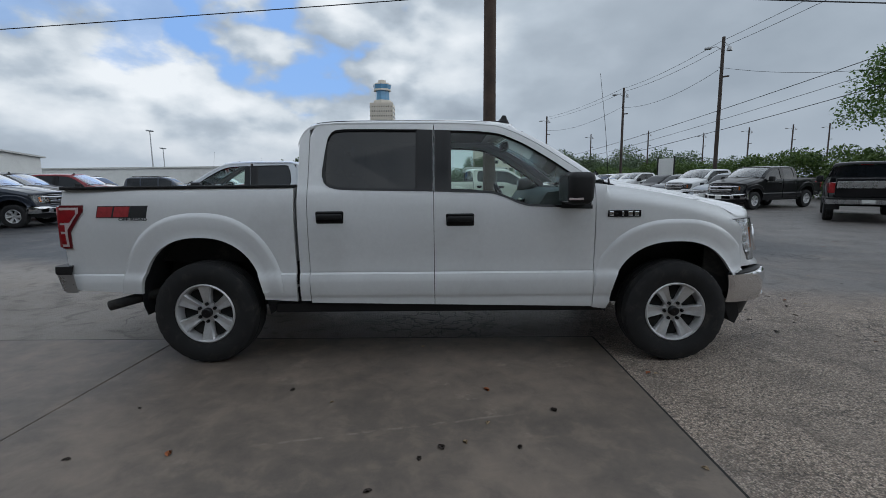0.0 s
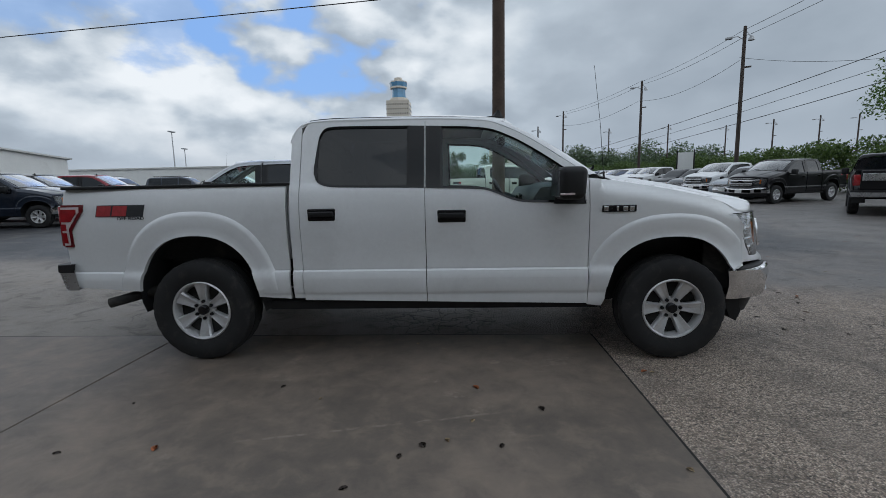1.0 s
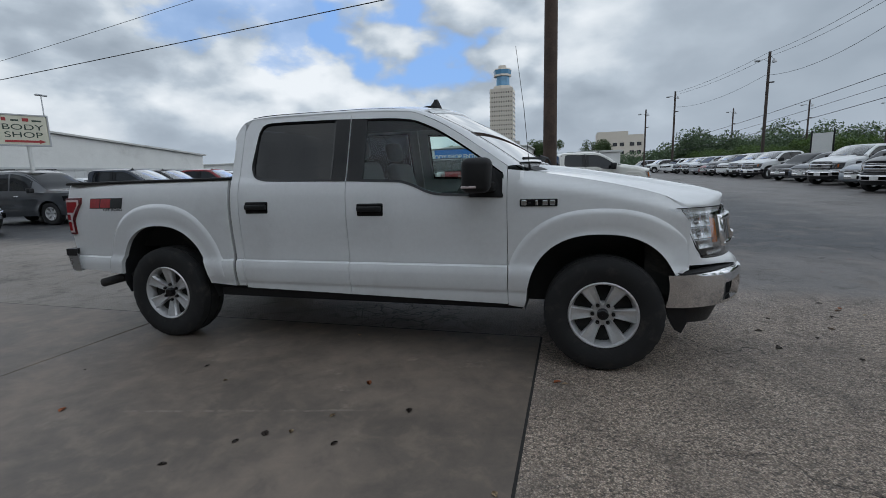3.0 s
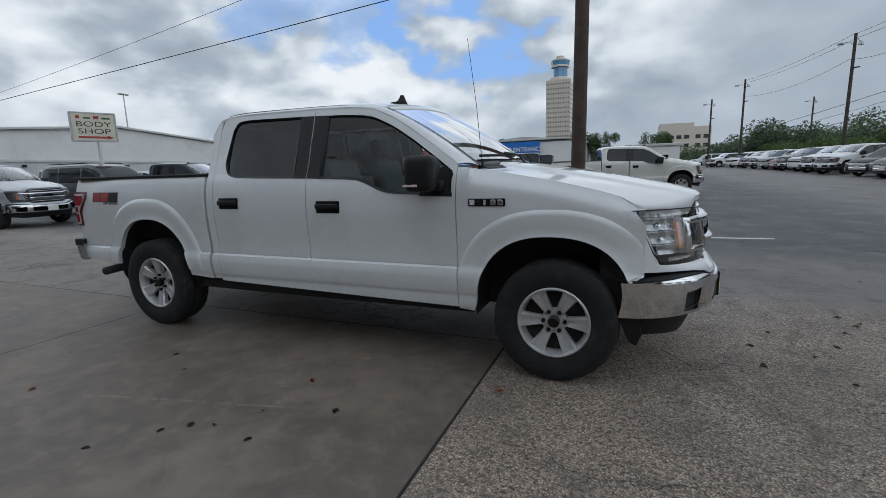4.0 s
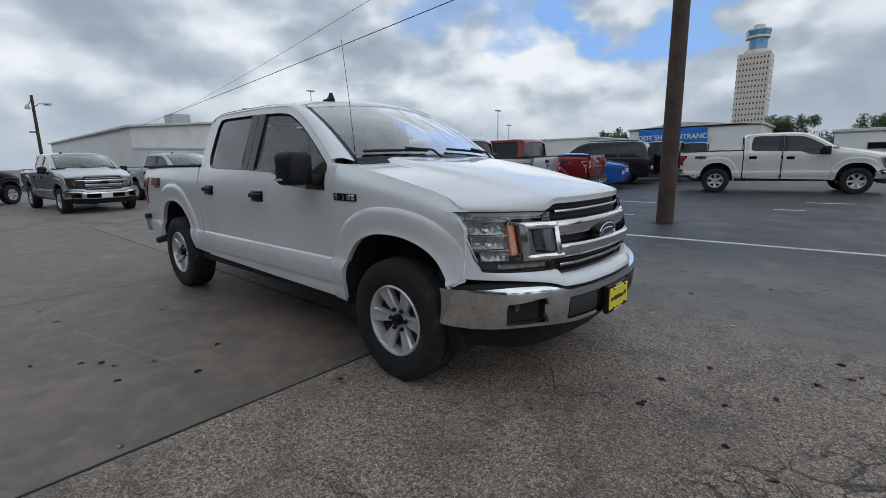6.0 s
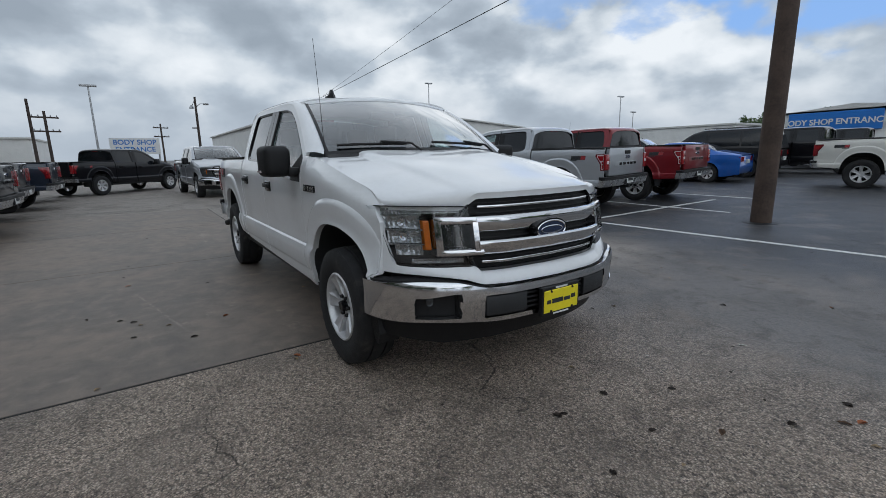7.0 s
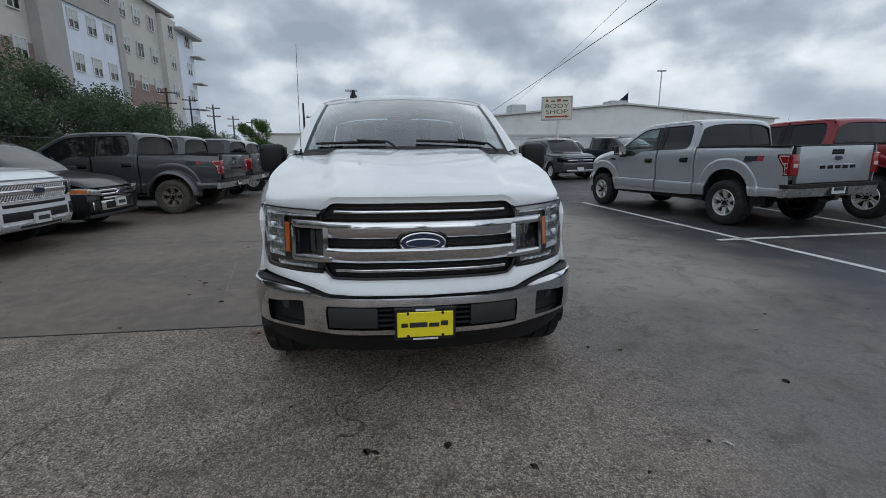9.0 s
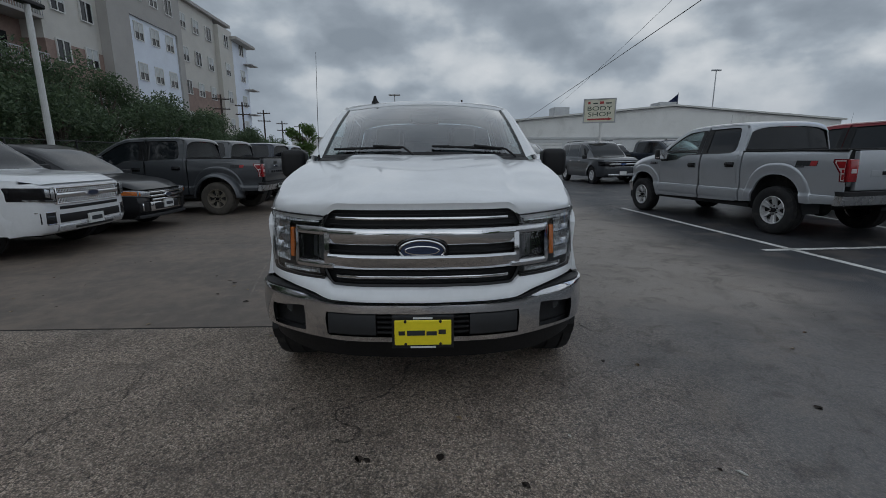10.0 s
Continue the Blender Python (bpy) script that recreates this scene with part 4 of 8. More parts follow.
    part("inner_reflector", bm, LAMPIN, clamp)


def make_tail_lamp(T, s):
    bm = bmesh.new()
    hw = lambda x, z: half_width(max(x, -2.865), z) + 0.005
    def block(x0, x1, z0, z1, out, mat, nm, parent, lab=""):
        b = bmesh.new()
        lv = steps(z0, z1, 0.04)
        sheet(b, steps(x0, x1, 0.03), lv, lambda x: (z0, z1), lambda x, z: (x, s * (hw(x, z) + out), z))
        close(b, inward_y(s, 0.05))
        return part(nm, b, mat, parent, lab, smooth=True)
    def shape(pts_lo, z1, x0, x1, out, mat, nm, parent, lab=""):
        b = bmesh.new()
        xs_, zs_ = [p[0] for p in pts_lo], [p[1] for p in pts_lo]
        lo = lambda x: float(np.interp(x, xs_, zs_))
        cols = sorted(set(steps(x0, x1, 0.012) + [x for x in xs_ if x0 < x < x1]))
        sheet(b, cols, steps(0.93, z1, 0.02), lambda x: (lo(x), z1), lambda x, z: (x, s * (hw(x, z) + out), z))
        close(b, inward_y(s, 0.03))
        return part(nm, b, mat, parent, lab, smooth=True)
    lamp = shape([(-2.93, 0.932), (-2.853, 0.932), (-2.850, 1.058), (-2.750, 1.205), (-2.738, 1.215)], 1.268, -2.925, -2.738, 0.004, DARKRED, "tail_lamp", T, "dark red tail lamp with a pale inner band")
    shape([(-2.93, 0.948), (-2.873, 0.948), (-2.870, 1.078), (-2.778, 1.205)], 1.250, -2.922, -2.772, 0.007, PALELENS, "light_bar", lamp, "pale light band")
    shape([(-2.93, 1.135), (-2.845, 1.135), (-2.800, 1.195)], 1.232, -2.920, -2.794, 0.010, REDLENS, "lens", lamp)
    shape([(-2.93, 1.066), (-2.80, 1.066)], 1.118, -2.920, -2.886, 0.010, REDLENS, "lens", lamp)
    shape([(-2.93, 0.966), (-2.80, 0.966)], 1.048, -2.920, -2.888, 0.010, REDLENS, "lens", lamp)
    b = bmesh.new()
    box(b, -2.970, -2.905, min(s * 0.80, s * 0.955), max(s * 0.80, s * 0.955), 0.935, 1.262, 0.014, 2)
    part("rear_lens", b, REDLENS, lamp, smooth=True)
    b = bmesh.new()
    box(b, -2.976, -2.965, min(s * 0.83, s * 0.925), max(s * 0.83, s * 0.925), 1.06, 1.12, 0.004, 1)
    part("reverse_lens", b, PALELENS, lamp, "pale reversing lens")


def make_roof(T, PAINT):
    ridge = curve([(-1.085, 1.852), (-1.075, 1.875), (-1.04, 1.905), (-0.93, 1.930), (-0.6, 1.945), (0.0, 1.946), (0.3, 1.938), (0.50, 1.922), (0.68, 1.898)])
    edge = curve([(-1.085, 1.72), (-1.06, 1.785), (-1.02, 1.840), (-0.98, 1.862), (-0.90, 1.878), (-0.7, 1.886), (-0.03, 1.880), (0.25, 1.870), (0.44, 1.852), (0.60, 1.828)])
    bm = bmesh.new()
    xs = [-1.085, -1.075, -1.06, -1.04, -1.01, -0.97, -0.92] + steps(-0.85, 0.55, 0.07)
    qs = [-1, -0.985, -0.96, -0.92, -0.86, -0.78, -0.66, -0.5, -0.3, -0.1, 0.1, 0.3, 0.5, 0.66, 0.78, 0.86, 0.92, 0.96, 0.985, 1]
    rows = []
    for x in xs:
        ys = half_width(min(x, 0.5), edge(x)) + 0.003 - 0.03 * smooth(0.40, 0.56, x)
        bow = 0.125 if x > 0.3 else 0.125 * smooth(-0.2, 0.3, x)
        row = []
        for q in qs:
            xx = x + bow * (1 - q * q) * smooth(0.0, 0.55, x)
            row.append(bm.verts.new((xx, ys * q, edge(x) + (ridge(min(xx, 0.68)) - edge(x)) * (1 - abs(q) ** 3.4) ** 0.62)))
        rows.append(row)
    for a, b in zip(rows, rows[1:]):
        for i in range(len(qs) - 1):
            bm.faces.new((a[i], a[i + 1], b[i + 1], b[i]))
    close(bm, (0, 0, -0.02))
    roof = part("roof", bm, PAINT, T, smooth=True)
    for s in (-1, 1):
        bm = bmesh.new()
        run(bm, [(x, s * (half_width(x, edge(x)) - 0.028), edge(x) + 0.017) for x in steps(-0.95, 0.40, 0.1)], 0.004, 6)
        part("roof_channel", bm, TRIM, roof)
    # aerial fin, off the centre
    bm = bmesh.new()
    rows = []
    for z, x0, x1, w in ((1.895, 0.44, 0.61, 0.034), (1.925, 0.450, 0.60, 0.030), (1.930, 0.510, 0.595, 0.022), (1.955, 0.535, 0.585, 0.014), (1.975, 0.545, 0.575, 0.010)):
        xm = (x0 + x1) / 2
        rows.append([bm.verts.new(p) for p in ((x0, -0.47, z), (xm - (x1 - x0) * 0.3, -0.47 - w, z), (xm + (x1 - x0) * 0.3, -0.47 - w, z), (x1, -0.47, z), (xm + (x1 - x0) * 0.3, -0.47 + w, z), (xm - (x1 - x0) * 0.3, -0.47 + w, z))])
    for a, b in zip(rows, rows[1:]):
        for i in range(6):
            bm.faces.new((a[i], a[(i + 1) % 6], b[(i + 1) % 6], b[i]))
    bm.faces.new(rows[-1])
    bmesh.ops.recalc_face_normals(bm, faces=bm.faces)
    part("aerial_fin", bm, TRIM, roof, "black shark-fin aerial", smooth=True, sharp=50)
    # windscreen
    bm = bmesh.new()
    sheet(bm, [i / 12 - 1 for i in range(25)], [i / 14 for i in range(15)], lambda u: (0, 1), lambda u, v: screen_at(u, v))
    close(bm)
    ws = part("windscreen", bm, SCREEN, T, "raked windscreen", smooth=True)
    ws.visible_shadow = False
    bm = bmesh.new()
    for sy in (-1, 1):
        rows = [[bm.verts.new(screen_at(sy * q, t) + Vector((0.004, 0, 0.004))) for t in [i / 12 for i in range(13)]] for q in (1.0, 0.972)]
        for i in range(12):
            bm.faces.new((rows[0][i], rows[0][i + 1], rows[1][i + 1], rows[1][i]))
    for ta, tb in ((0.965, 1.0),):
        rows = [[bm.verts.new(screen_at(q, t) + Vector((0.0042, 0, 0.0042))) for q in [i / 10 - 1 for i in range(21)]] for t in (ta, tb)]
        for i in range(20):
            bm.faces.new((rows[0][i], rows[0][i + 1], rows[1][i + 1], rows[1][i]))
    close(bm)
    part("windscreen_seal", bm, GLOSSB, ws)
    # painted header over the top of the glass
    bm = bmesh.new()
    rows = [[bm.verts.new(screen_at(q * 0.995, t) + Vector((0.006 + dx, 0, 0.007 + dz))) for q in [i / 10 - 1 for i in range(21)]] for t, dx, dz in ((-0.05, -0.010, 0.002), (0.0, 0, 0.002), (0.035, 0, 0.0), (0.045, -0.003, -0.006))]
    for a, b in zip(rows, rows[1:]):
        for i in range(20):
            bm.faces.new((a[i], a[i + 1], b[i + 1], b[i]))
    close(bm, (-0.004, 0, -0.01))
    part("windscreen_header", bm, PAINT, roof, smooth=True)
    # cowl and wipers
    bm = bmesh.new()
    rows = []
    for t, dz in ((0.0, 0.006), (0.5, 0.0), (1.0, -0.012)):
        rows.append([bm.verts.new(screen_at(q, 0.985) + Vector((0.14 * t, q * 0.02 * t, -0.03 * t + dz - 0.008))) for q in [i / 10 - 1 for i in range(21)]])
    for a, b in zip(rows, rows[1:]):
        for i in range(20):
            bm.faces.new((a[i], a[i + 1], b[i + 1], b[i]))
    close(bm, (0, 0, -0.03))
    part("cowl", bm, TRIM, T, "black plastic cowl")
    for y0, y1 in ((-0.18, -0.72), (0.62, 0.06)):
        wip = None
        bm = bmesh.new()
        def on(y, lift, t):
            p = screen_at(y / 0.81, t)
            return p + Vector((lift * 0.45, 0, lift * 0.9))
        run(bm, [on(y0 + 0.10, 0.012, 1.02), on(y0 + 0.02, 0.045, 0.965), on((y0 + y1) / 2 + 0.05, 0.045, 0.93)], 0.009, 6)
        wip = part("wiper", bm, TRIM, T, "black wiper")
        bm = bmesh.new()
        run(bm, [on(y, 0.022, 0.915 + 0.02 * ((y - y1) / (y0 - y1))) for y in steps(y0, y1, 0.08)], 0.011, 6)
        part("blade", bm, TRIM, wip)
    # bonnet
    bm = bmesh.new()
    qs = [-1, -0.985, -0.95, -0.9, -0.82, -0.76, -0.74, -0.72, -0.70, -0.68, -0.66, -0.64, -0.62, -0.60, -0.58, -0.56, -0.54, -0.52, -0.5, -0.46, -0.35, -0.2, 0, 0.2, 0.35, 0.46, 0.5, 0.52, 0.54, 0.56, 0.58, 0.60, 0.62, 0.64, 0.66, 0.68, 0.70, 0.72, 0.74, 0.76, 0.82, 0.9, 0.95, 0.985, 1]
    rows = []
    for t in [i / 26 for i in range(27)] + [1.01, 1.02, 1.03]:
        row = []
        for q in qs:
            yf = 0.905 * q
            xa, xb = 1.33 + 0.10 * (1 - q * q), NOSE(abs(yf)) - 0.082
            x = xa + (xb - xa) * min(t, 1.0)
            hw = half_width(min(x, 2.30), min(FENDER_TOP(x), 1.395)) - 0.004
            hw = hw + (0.905 - hw) * smooth(2.0, 2.45, x)
            y = hw * q
            zt, ze = HOOD_MID(x), min(FENDER_TOP(x), 1.40)
            z = ze + (zt - ze) * (1 - abs(q) ** 2.4)
            ridge_q = 0.66 - 0.10 * t
            z += 0.030 * (1 - smooth(ridge_q - 0.05, ridge_q + 0.05, abs(q))) * (1 - 0.75 * t) - 0.01 * (1 - smooth(0.0, 0.5, abs(q))) * (1 - t)
            z -= 0.012 * smooth(0.90, 1.0, t) ** 2
            if t > 1.0:
                lip = 1.171 - 0.062 * smooth(0.455, 0.565, abs(y)) + 0.008 * smooth(0.6, 0.85, abs(y))
                w = {1.01: 0.25, 1.02: 0.8, 1.03: 1.0}[t]
                z += (min(lip, z - 0.004) - z) * w
                x += {1.01: 0.010, 1.02: 0.020, 1.03: 0.018}[t]
            row.append(bm.verts.new((x, y, z)))
        rows.append(row)
    for a, b in zip(rows, rows[1:]):
        for i in range(len(qs) - 1):
            bm.faces.new((a[i], a[i + 1], b[i + 1], b[i]))
    close(bm, (0, 0, -0.03))
    part("bonnet", bm, PAINT, T, smooth=True, sharp=45)
    # whip aerial on the right wing
    bm = bmesh.new()
    tube(bm, (1.345, -0.845, 1.36), (1.335, -0.845, 1.43), 0.011, 0.007, 10)
    ant = part("whip_aerial", bm, TRIM, T, "thin black whip aerial")
    bm = bmesh.new()
    run(bm, [(1.335, -0.845, 1.42), (1.30, -0.845, 1.80), (1.245, -0.845, 2.22)], [0.0024, 0.0020, 0.0016], 5)
    part("rod", bm, TRIM, ant)


def tilt_front(z):
    return -0.055 * max(0, z - 0.85) / 0.3


def make_front(T, PAINT, front_plate):
    # dark core behind everything
    bm = bmesh.new()
    bar_along(bm, steps(-0.86, 0.86, 0.08), [(-0.35, 0.52), (-0.10, 0.52), (-0.10, 1.10), (-0.16, 1.12), (-0.35, 1.12)], NOSE)
    part("core", bm, UNDER, T)
    # grille: a black six-sided field with fine slats and chrome bars
    bm = bmesh.new()
    g_lo = curve([(0, 0.733), (0.46, 0.733), (0.485, 0.738), (0.52, 0.80), (0.535, 0.84), (0.56, 0.90)])
    g_hi = curve([(0, 1.168), (0.44, 1.164), (0.485, 1.150), (0.535, 1.080), (0.56, 1.03)])
    gy = steps(0, 0.44, 0.05) + [0.46, 0.475, 0.485, 0.50, 0.515, 0.525, 0.535, 0.548, 0.56]
    sheet(bm, [-y for y in gy[::-1]] + gy[1:], steps(0.73, 1.17, 0.03), lambda y: (g_lo(abs(y)), g_hi(abs(y))), lambda y, z: (NOSE(abs(y)) - 0.05 + tilt_front(z), y, z))
    close(bm, (-0.03, 0, 0))
    grille = part("grille", bm, TRIM, T, "black six-sided grille with chrome bars", smooth=True)
    rim = [(y, g_hi(y)) for y in gy] + [(y, g_lo(y)) for y in gy[::-1]]
    for s in (-1, 1):
        bm = bmesh.new()
        run(bm, [(NOSE(y) - 0.026 + tilt_front(z), s * y, z + (-0.008 if z > 0.95 else 0.008)) for y, z in rim], 0.012, 6)
        part("grille_frame", bm, GLOSSB, grille)
    for i in range(15):
        zz = 0.752 + i * 0.0275
        if 0.83 < zz < 0.905 or 0.955 < zz < 1.045:
            continue
        hy = 0.46 if zz < 0.80 or zz > 1.12 else 0.50
        bm = bmesh.new()
        bar_along(bm, steps(-hy, hy, 0.05), [(d + tilt_front(zz), z) for d, z in ((-0.055, zz), (-0.040, zz), (-0.040, zz + 0.006), (-0.055, zz + 0.006))], NOSE)
        part("slat", bm, TRIM, grille)
    for z0, z1, hy in ((1.087, 1.104, 0.462), (0.780, 0.797, 0.462)):
        bm = bmesh.new()
        bar_along(bm, steps(-hy, hy, 0.04), [(d + tilt_front(z), z) for d, z in rounded(z0, z1, -0.016, -0.06, 0.005)], NOSE)
        part("thin_bar", bm, CHROME, grille, "thin chrome bar", smooth=True)
    for z0, z1, zs in ((0.962, 1.050, 0.040), (0.835, 0.917, 0.030)):
        bm = bmesh.new()
        lean = 0.018 if z0 > 0.9 else 0.028
        sec = [(-0.06, z0), (0.004, z0), (0.010, z0 + 0.005), (0.012 + lean * 0.5, z0 + 0.5 * (z1 - z0)), (0.010 + lean, z1 - 0.014), (0.004 + lean, z1 - 0.004), (lean - 0.012, z1), (-0.06, z1)]
        bar_along(bm, steps(-0.50, 0.50, 0.04), [(d + tilt_front(z), z) for d, z in sec], NOSE)
        part("main_bar", bm, CHROME, grille, "broad chrome bar", smooth=True, sharp=50)
    bm = bmesh.new()
    x0 = NOSE(0) - 0.048
    oval(bm, x0, x0 + 0.050, 0.142, 0.073, 0.940)
    emblem = part("emblem", bm, GLOSSB, grille, "oval emblem with a chrome ring", smooth=True)
    bm = bmesh.new()
    ring = [(x0 + 0.050, 0.117 * math.cos(2 * math.pi * k / 40), 0.940 + 0.052 * math.sin(2 * math.pi * k / 40)) for k in range(41)]
    run(bm, ring, 0.0055, 6)
    part("emblem_ring", bm, CHROME, emblem, "chrome ring", smooth=True)
    bm = bmesh.new()
    oval(bm, x0 + 0.045, x0 + 0.053, 0.115, 0.050, 0.940)
    part("emblem_field", bm, OVAL, emblem, "dark blue oval field")
    bm = bmesh.new()
    run(bm, [(x0 + 0.0535, 0.088 * math.cos(2 * math.pi * k / 36), 0.940 + 0.022 * math.sin(2 * math.pi * k / 36)) for k in range(37)], 0.003, 5)
    part("emblem_stroke", bm, CHROME, emblem)
    # painted panel under the grille and lamps
    bm = bmesh.new()
    def top(y):
        a = abs(y)
        return min(g_lo(min(a, 0.56)) + 0.004, max(lamp_lo(a) - 0.003, 0.771)) if a < 0.56 else max(lamp_lo(a) - 0.003, 0.771)
    def bot(y):
        return curve([(0, 0.674), (0.48, 0.676), (0.60, 0.710), (0.80, 0.734), (0.925, 0.740)])(abs(y))
    yh = steps(0, 0.44, 0.05) + [0.46, 0.475, 0.485, 0.50, 0.515, 0.525, 0.535, 0.55] + steps(0.58, 0.90, 0.03) + [0.91, 0.918, 0.925]
    yy = [-y for y in yh[::-1]] + yh[1:]
    sheet(bm, yy, [i / 9 for i in range(10)], lambda y: (0.0, 1.0), lambda y, q: (NOSE(abs(y)) + (0.045 * (1 - smooth(0.55, 0.90, abs(y))) + 0.012) * math.cos(1.45 * q) ** 0.8 + tilt_front(top(y)) * q, y, bot(y) + (top(y) - bot(y)) * q))
    close(bm, (-0.06, 0, 0))
    part("nose_panel", bm, PAINT, T, smooth=True, sharp=50)
    # bumper
    def btop(y):
        return curve([(0, 0.662), (0.47, 0.662), (0.52, 0.668), (0.60, 0.690), (0.66, 0.702), (0.80, 0.708), (0.90, 0.700), (0.99, 0.684)])(abs(y))
    def bbot(y):
        return curve([(0, 0.455), (0.42, 0.460), (0.60, 0.472), (0.78, 0.480), (0.99, 0.470)])(abs(y))
    def face(y, z):
        q = (z - 0.47) / 0.25
        return (BUMP(abs(y)) + 0.018 * math.sin(math.pi * min(max(q, 0), 1)) - 0.02 * smooth(0.86, 1.0, q), y, z)
    lv = steps(0.46, 0.73, 0.012)
    bm = bmesh.new()
    def holes(y):
        a = abs(y)
        if a < 0.515:
            e = smooth(0.515, 0.508, a)
            return 0.555 - 0.068 * e, 0.560 + 0.060 * e
        if 0.63 < a < 0.853:
            e = min(smooth(0.63, 0.637, a), smooth(0.853, 0.846, a))
            return 0.575 - 0.077 * e, 0.580 + (0.060 - 0.022 * smooth(0.65, 0.85, a)) * e
        return 0.60, 0.60
    ends = [0.97, 0.98, 0.985, 0.99]
    half = sorted(set(steps(0.0, 0.49, 0.04) + [0.508, 0.510, 0.5125, 0.515] + [0.53, 0.545, 0.56, 0.575, 0.59, 0.61, 0.63, 0.632, 0.6345, 0.637] + steps(0.66, 0.82, 0.03) + [0.846, 0.8485, 0.851, 0.853, 0.87, 0.90, 0.93, 0.955] + ends))
    yy = [-y for y in half[::-1]] + half[1:]
    sheet(bm, yy, lv, lambda y: (bbot(y), holes(y)[0]), face)
    sheet(bm, yy, lv, lambda y: (holes(y)[1], btop(y)), face)
    close(bm, (-0.045, 0, 0))
    bumper = part("front_bumper", bm, CHROME, T, "chrome bumper with dark inserts", smooth=True, sharp=40)
    bm = bmesh.new()
    bar_along(bm, steps(-0.97, 0.97, 0.04), lambda y: [(-0.12, btop(y) - 0.010), (-0.030, btop(y) - 0.010), (-0.030, btop(y) + 0.006), (-0.12, btop(y) + 0.012)], BUMP)
    part("bumper_top", bm, TRIM, bumper, "black step pad")
    bm = bmesh.new()
    bar_along(bm, steps(-0.88, 0.88, 0.04), [(-0.15, 0.48), (-0.060, 0.48), (-0.060, 0.65), (-0.15, 0.65)], BUMP)
    part("bumper_core", bm, TRIM, bumper)
    for s in (-1, 1):
        bm = bmesh.new()
        bar_along(bm, [s * y for y in steps(0.246, 0.502, 0.03)], rounded(0.495, 0.614, 0.012, -0.06, 0.014), BUMP)
        part("insert_pad", bm, GREYPL, bumper, "charcoal plastic insert", smooth=True)
        for i in range(4):
            bm = bmesh.new()
            zz = 0.503 + i * 0.028
            bar_along(bm, [s * y for y in steps(0.145, 0.242, 0.03)], rounded(zz, zz + 0.013, -0.004, -0.06, 0.004), BUMP)
            part("slat", bm, TRIM, bumper)
        bm = bmesh.new()
        for ya, yb, za, zb in ((0.615, 0.87, 0.482, 0.500), (0.615, 0.87, 0.636, 0.656), (0.615, 0.635, 0.495, 0.645), (0.847, 0.87, 0.495, 0.645)):
            bar_along(bm, [s * y for y in steps(ya, yb, 0.03)], [(-0.11, za), (-0.040, za), (-0.040, zb), (-0.11, zb)], BUMP)
        part("fog_pocket", bm, TRIM, bumper, "dark square fog lamp pocket")
        bm = bmesh.new()
        lathe(bm, [(0.012, 0.001), (0.010, 0.026), (0.004, 0.036), (-0.03, 0.038)], 22, axis="z")
        bmesh.ops.transform(bm, matrix=pose(BUMP(0.72) - 0.085, s * 0.745, 0.590, 0, 90, s * 12), verts=bm.verts)
        part("fog_lamp", bm, FOGL, bumper, "round fog lamp", smooth=True)
        bm = bmesh.new()
        run(bm, [(2.60, s * 0.43, 0.425), (2.70, s * 0.43, 0.425), (2.735, s * 0.43, 0.43), (2.735, s * 0.43, 0.448), (2.68, s * 0.43, 0.452)], 0.012, 8)
        part("tow_hook", bm, TRIM, bumper, "black tow hook")
    # dark apron below
    bm = bmesh.new()
    sheet(bm, steps(-0.93, 0.93, 0.05), steps(0.30, 0.51, 0.04), lambda y: (0.300 + 0.05 * smooth(0.6, 0.93, abs(y)), 0.51), lambda y, z: (BUMP(abs(y)) - 0.075 - 0.45 * max(0, 0.50 - z), y, z))
    close(bm, (-0.03, 0, 0))
    part("apron", bm, TRIM, T, "black plastic air dam", smooth=True)
    for s in (-1, 1):
        bm = bmesh.new()
        pts = [(2.22, 0.47), (2.34, 0.46), (2.36, 0.36), (2.33, 0.29), (2.29, 0.31)]
        a = [bm.verts.new((x, s * 0.955, z)) for x, z in pts]
        bm.faces.new(a)
        close(bm, inward_y(s, 0.14))
        part("air_deflector", bm, TRIM, T, "black rubber deflector")
    # number plate
    xb = BUMP(0) + 0.022
    if front_plate == "dealer":
        bm = bmesh.new()
        box(bm, xb - 0.02, xb + 0.012, -0.160, 0.160, 0.440, 0.616, 0.006, 2)
        pl = part("plate_frame", bm, TRIM, T, "black plate frame")
        bm = bmesh.new()
        box(bm, xb, xb + 0.016, -0.146, 0.146, 0.460, 0.596, 0.004, 1)
        yp = part("dealer_plate", bm, YELLOW, pl, "yellow dealer plate with dark bars")
        for y0, y1, z0, z1, mt in ((-0.082, 0.010, 0.514, 0.541, INK), (0.018, 0.072, 0.514, 0.536, INK), (-0.125, -0.092, 0.516, 0.538, GREYPL), (0.080, 0.118, 0.520, 0.545, GREYPL)):
            bm = bmesh.new()
            box(bm, xb + 0.014, xb + 0.0175, y0, y1, z0, z1)
            part("printed_bar", bm, mt, yp)
        for y, z in ((-0.09, 0.589), (0.09, 0.589), (-0.09, 0.468), (0.09, 0.468)):
            bm = bmesh.new()
            tube(bm, (xb + 0.01, y, z), (xb + 0.021, y, z), 0.008, 0.007, 10)
            part("screw", bm, TRIM, yp)
        for y0, y1, z in ((-0.05, 0.05, 0.601), (-0.065, 0.065, 0.444)):
            bm = bmesh.new()
            box(bm, xb + 0.010, xb + 0.0135, y0, y1, z, z + 0.010)
            part("printed_bar", bm, PLATEW, pl)
    else:
        bm = bmesh.new()
        box(bm, xb - 0.02, xb + 0.008, -0.152, 0.152, 0.48, 0.632, 0.004, 1)
        pl = part("plate", bm, PLATEW, T, "white plate with a dark bar")
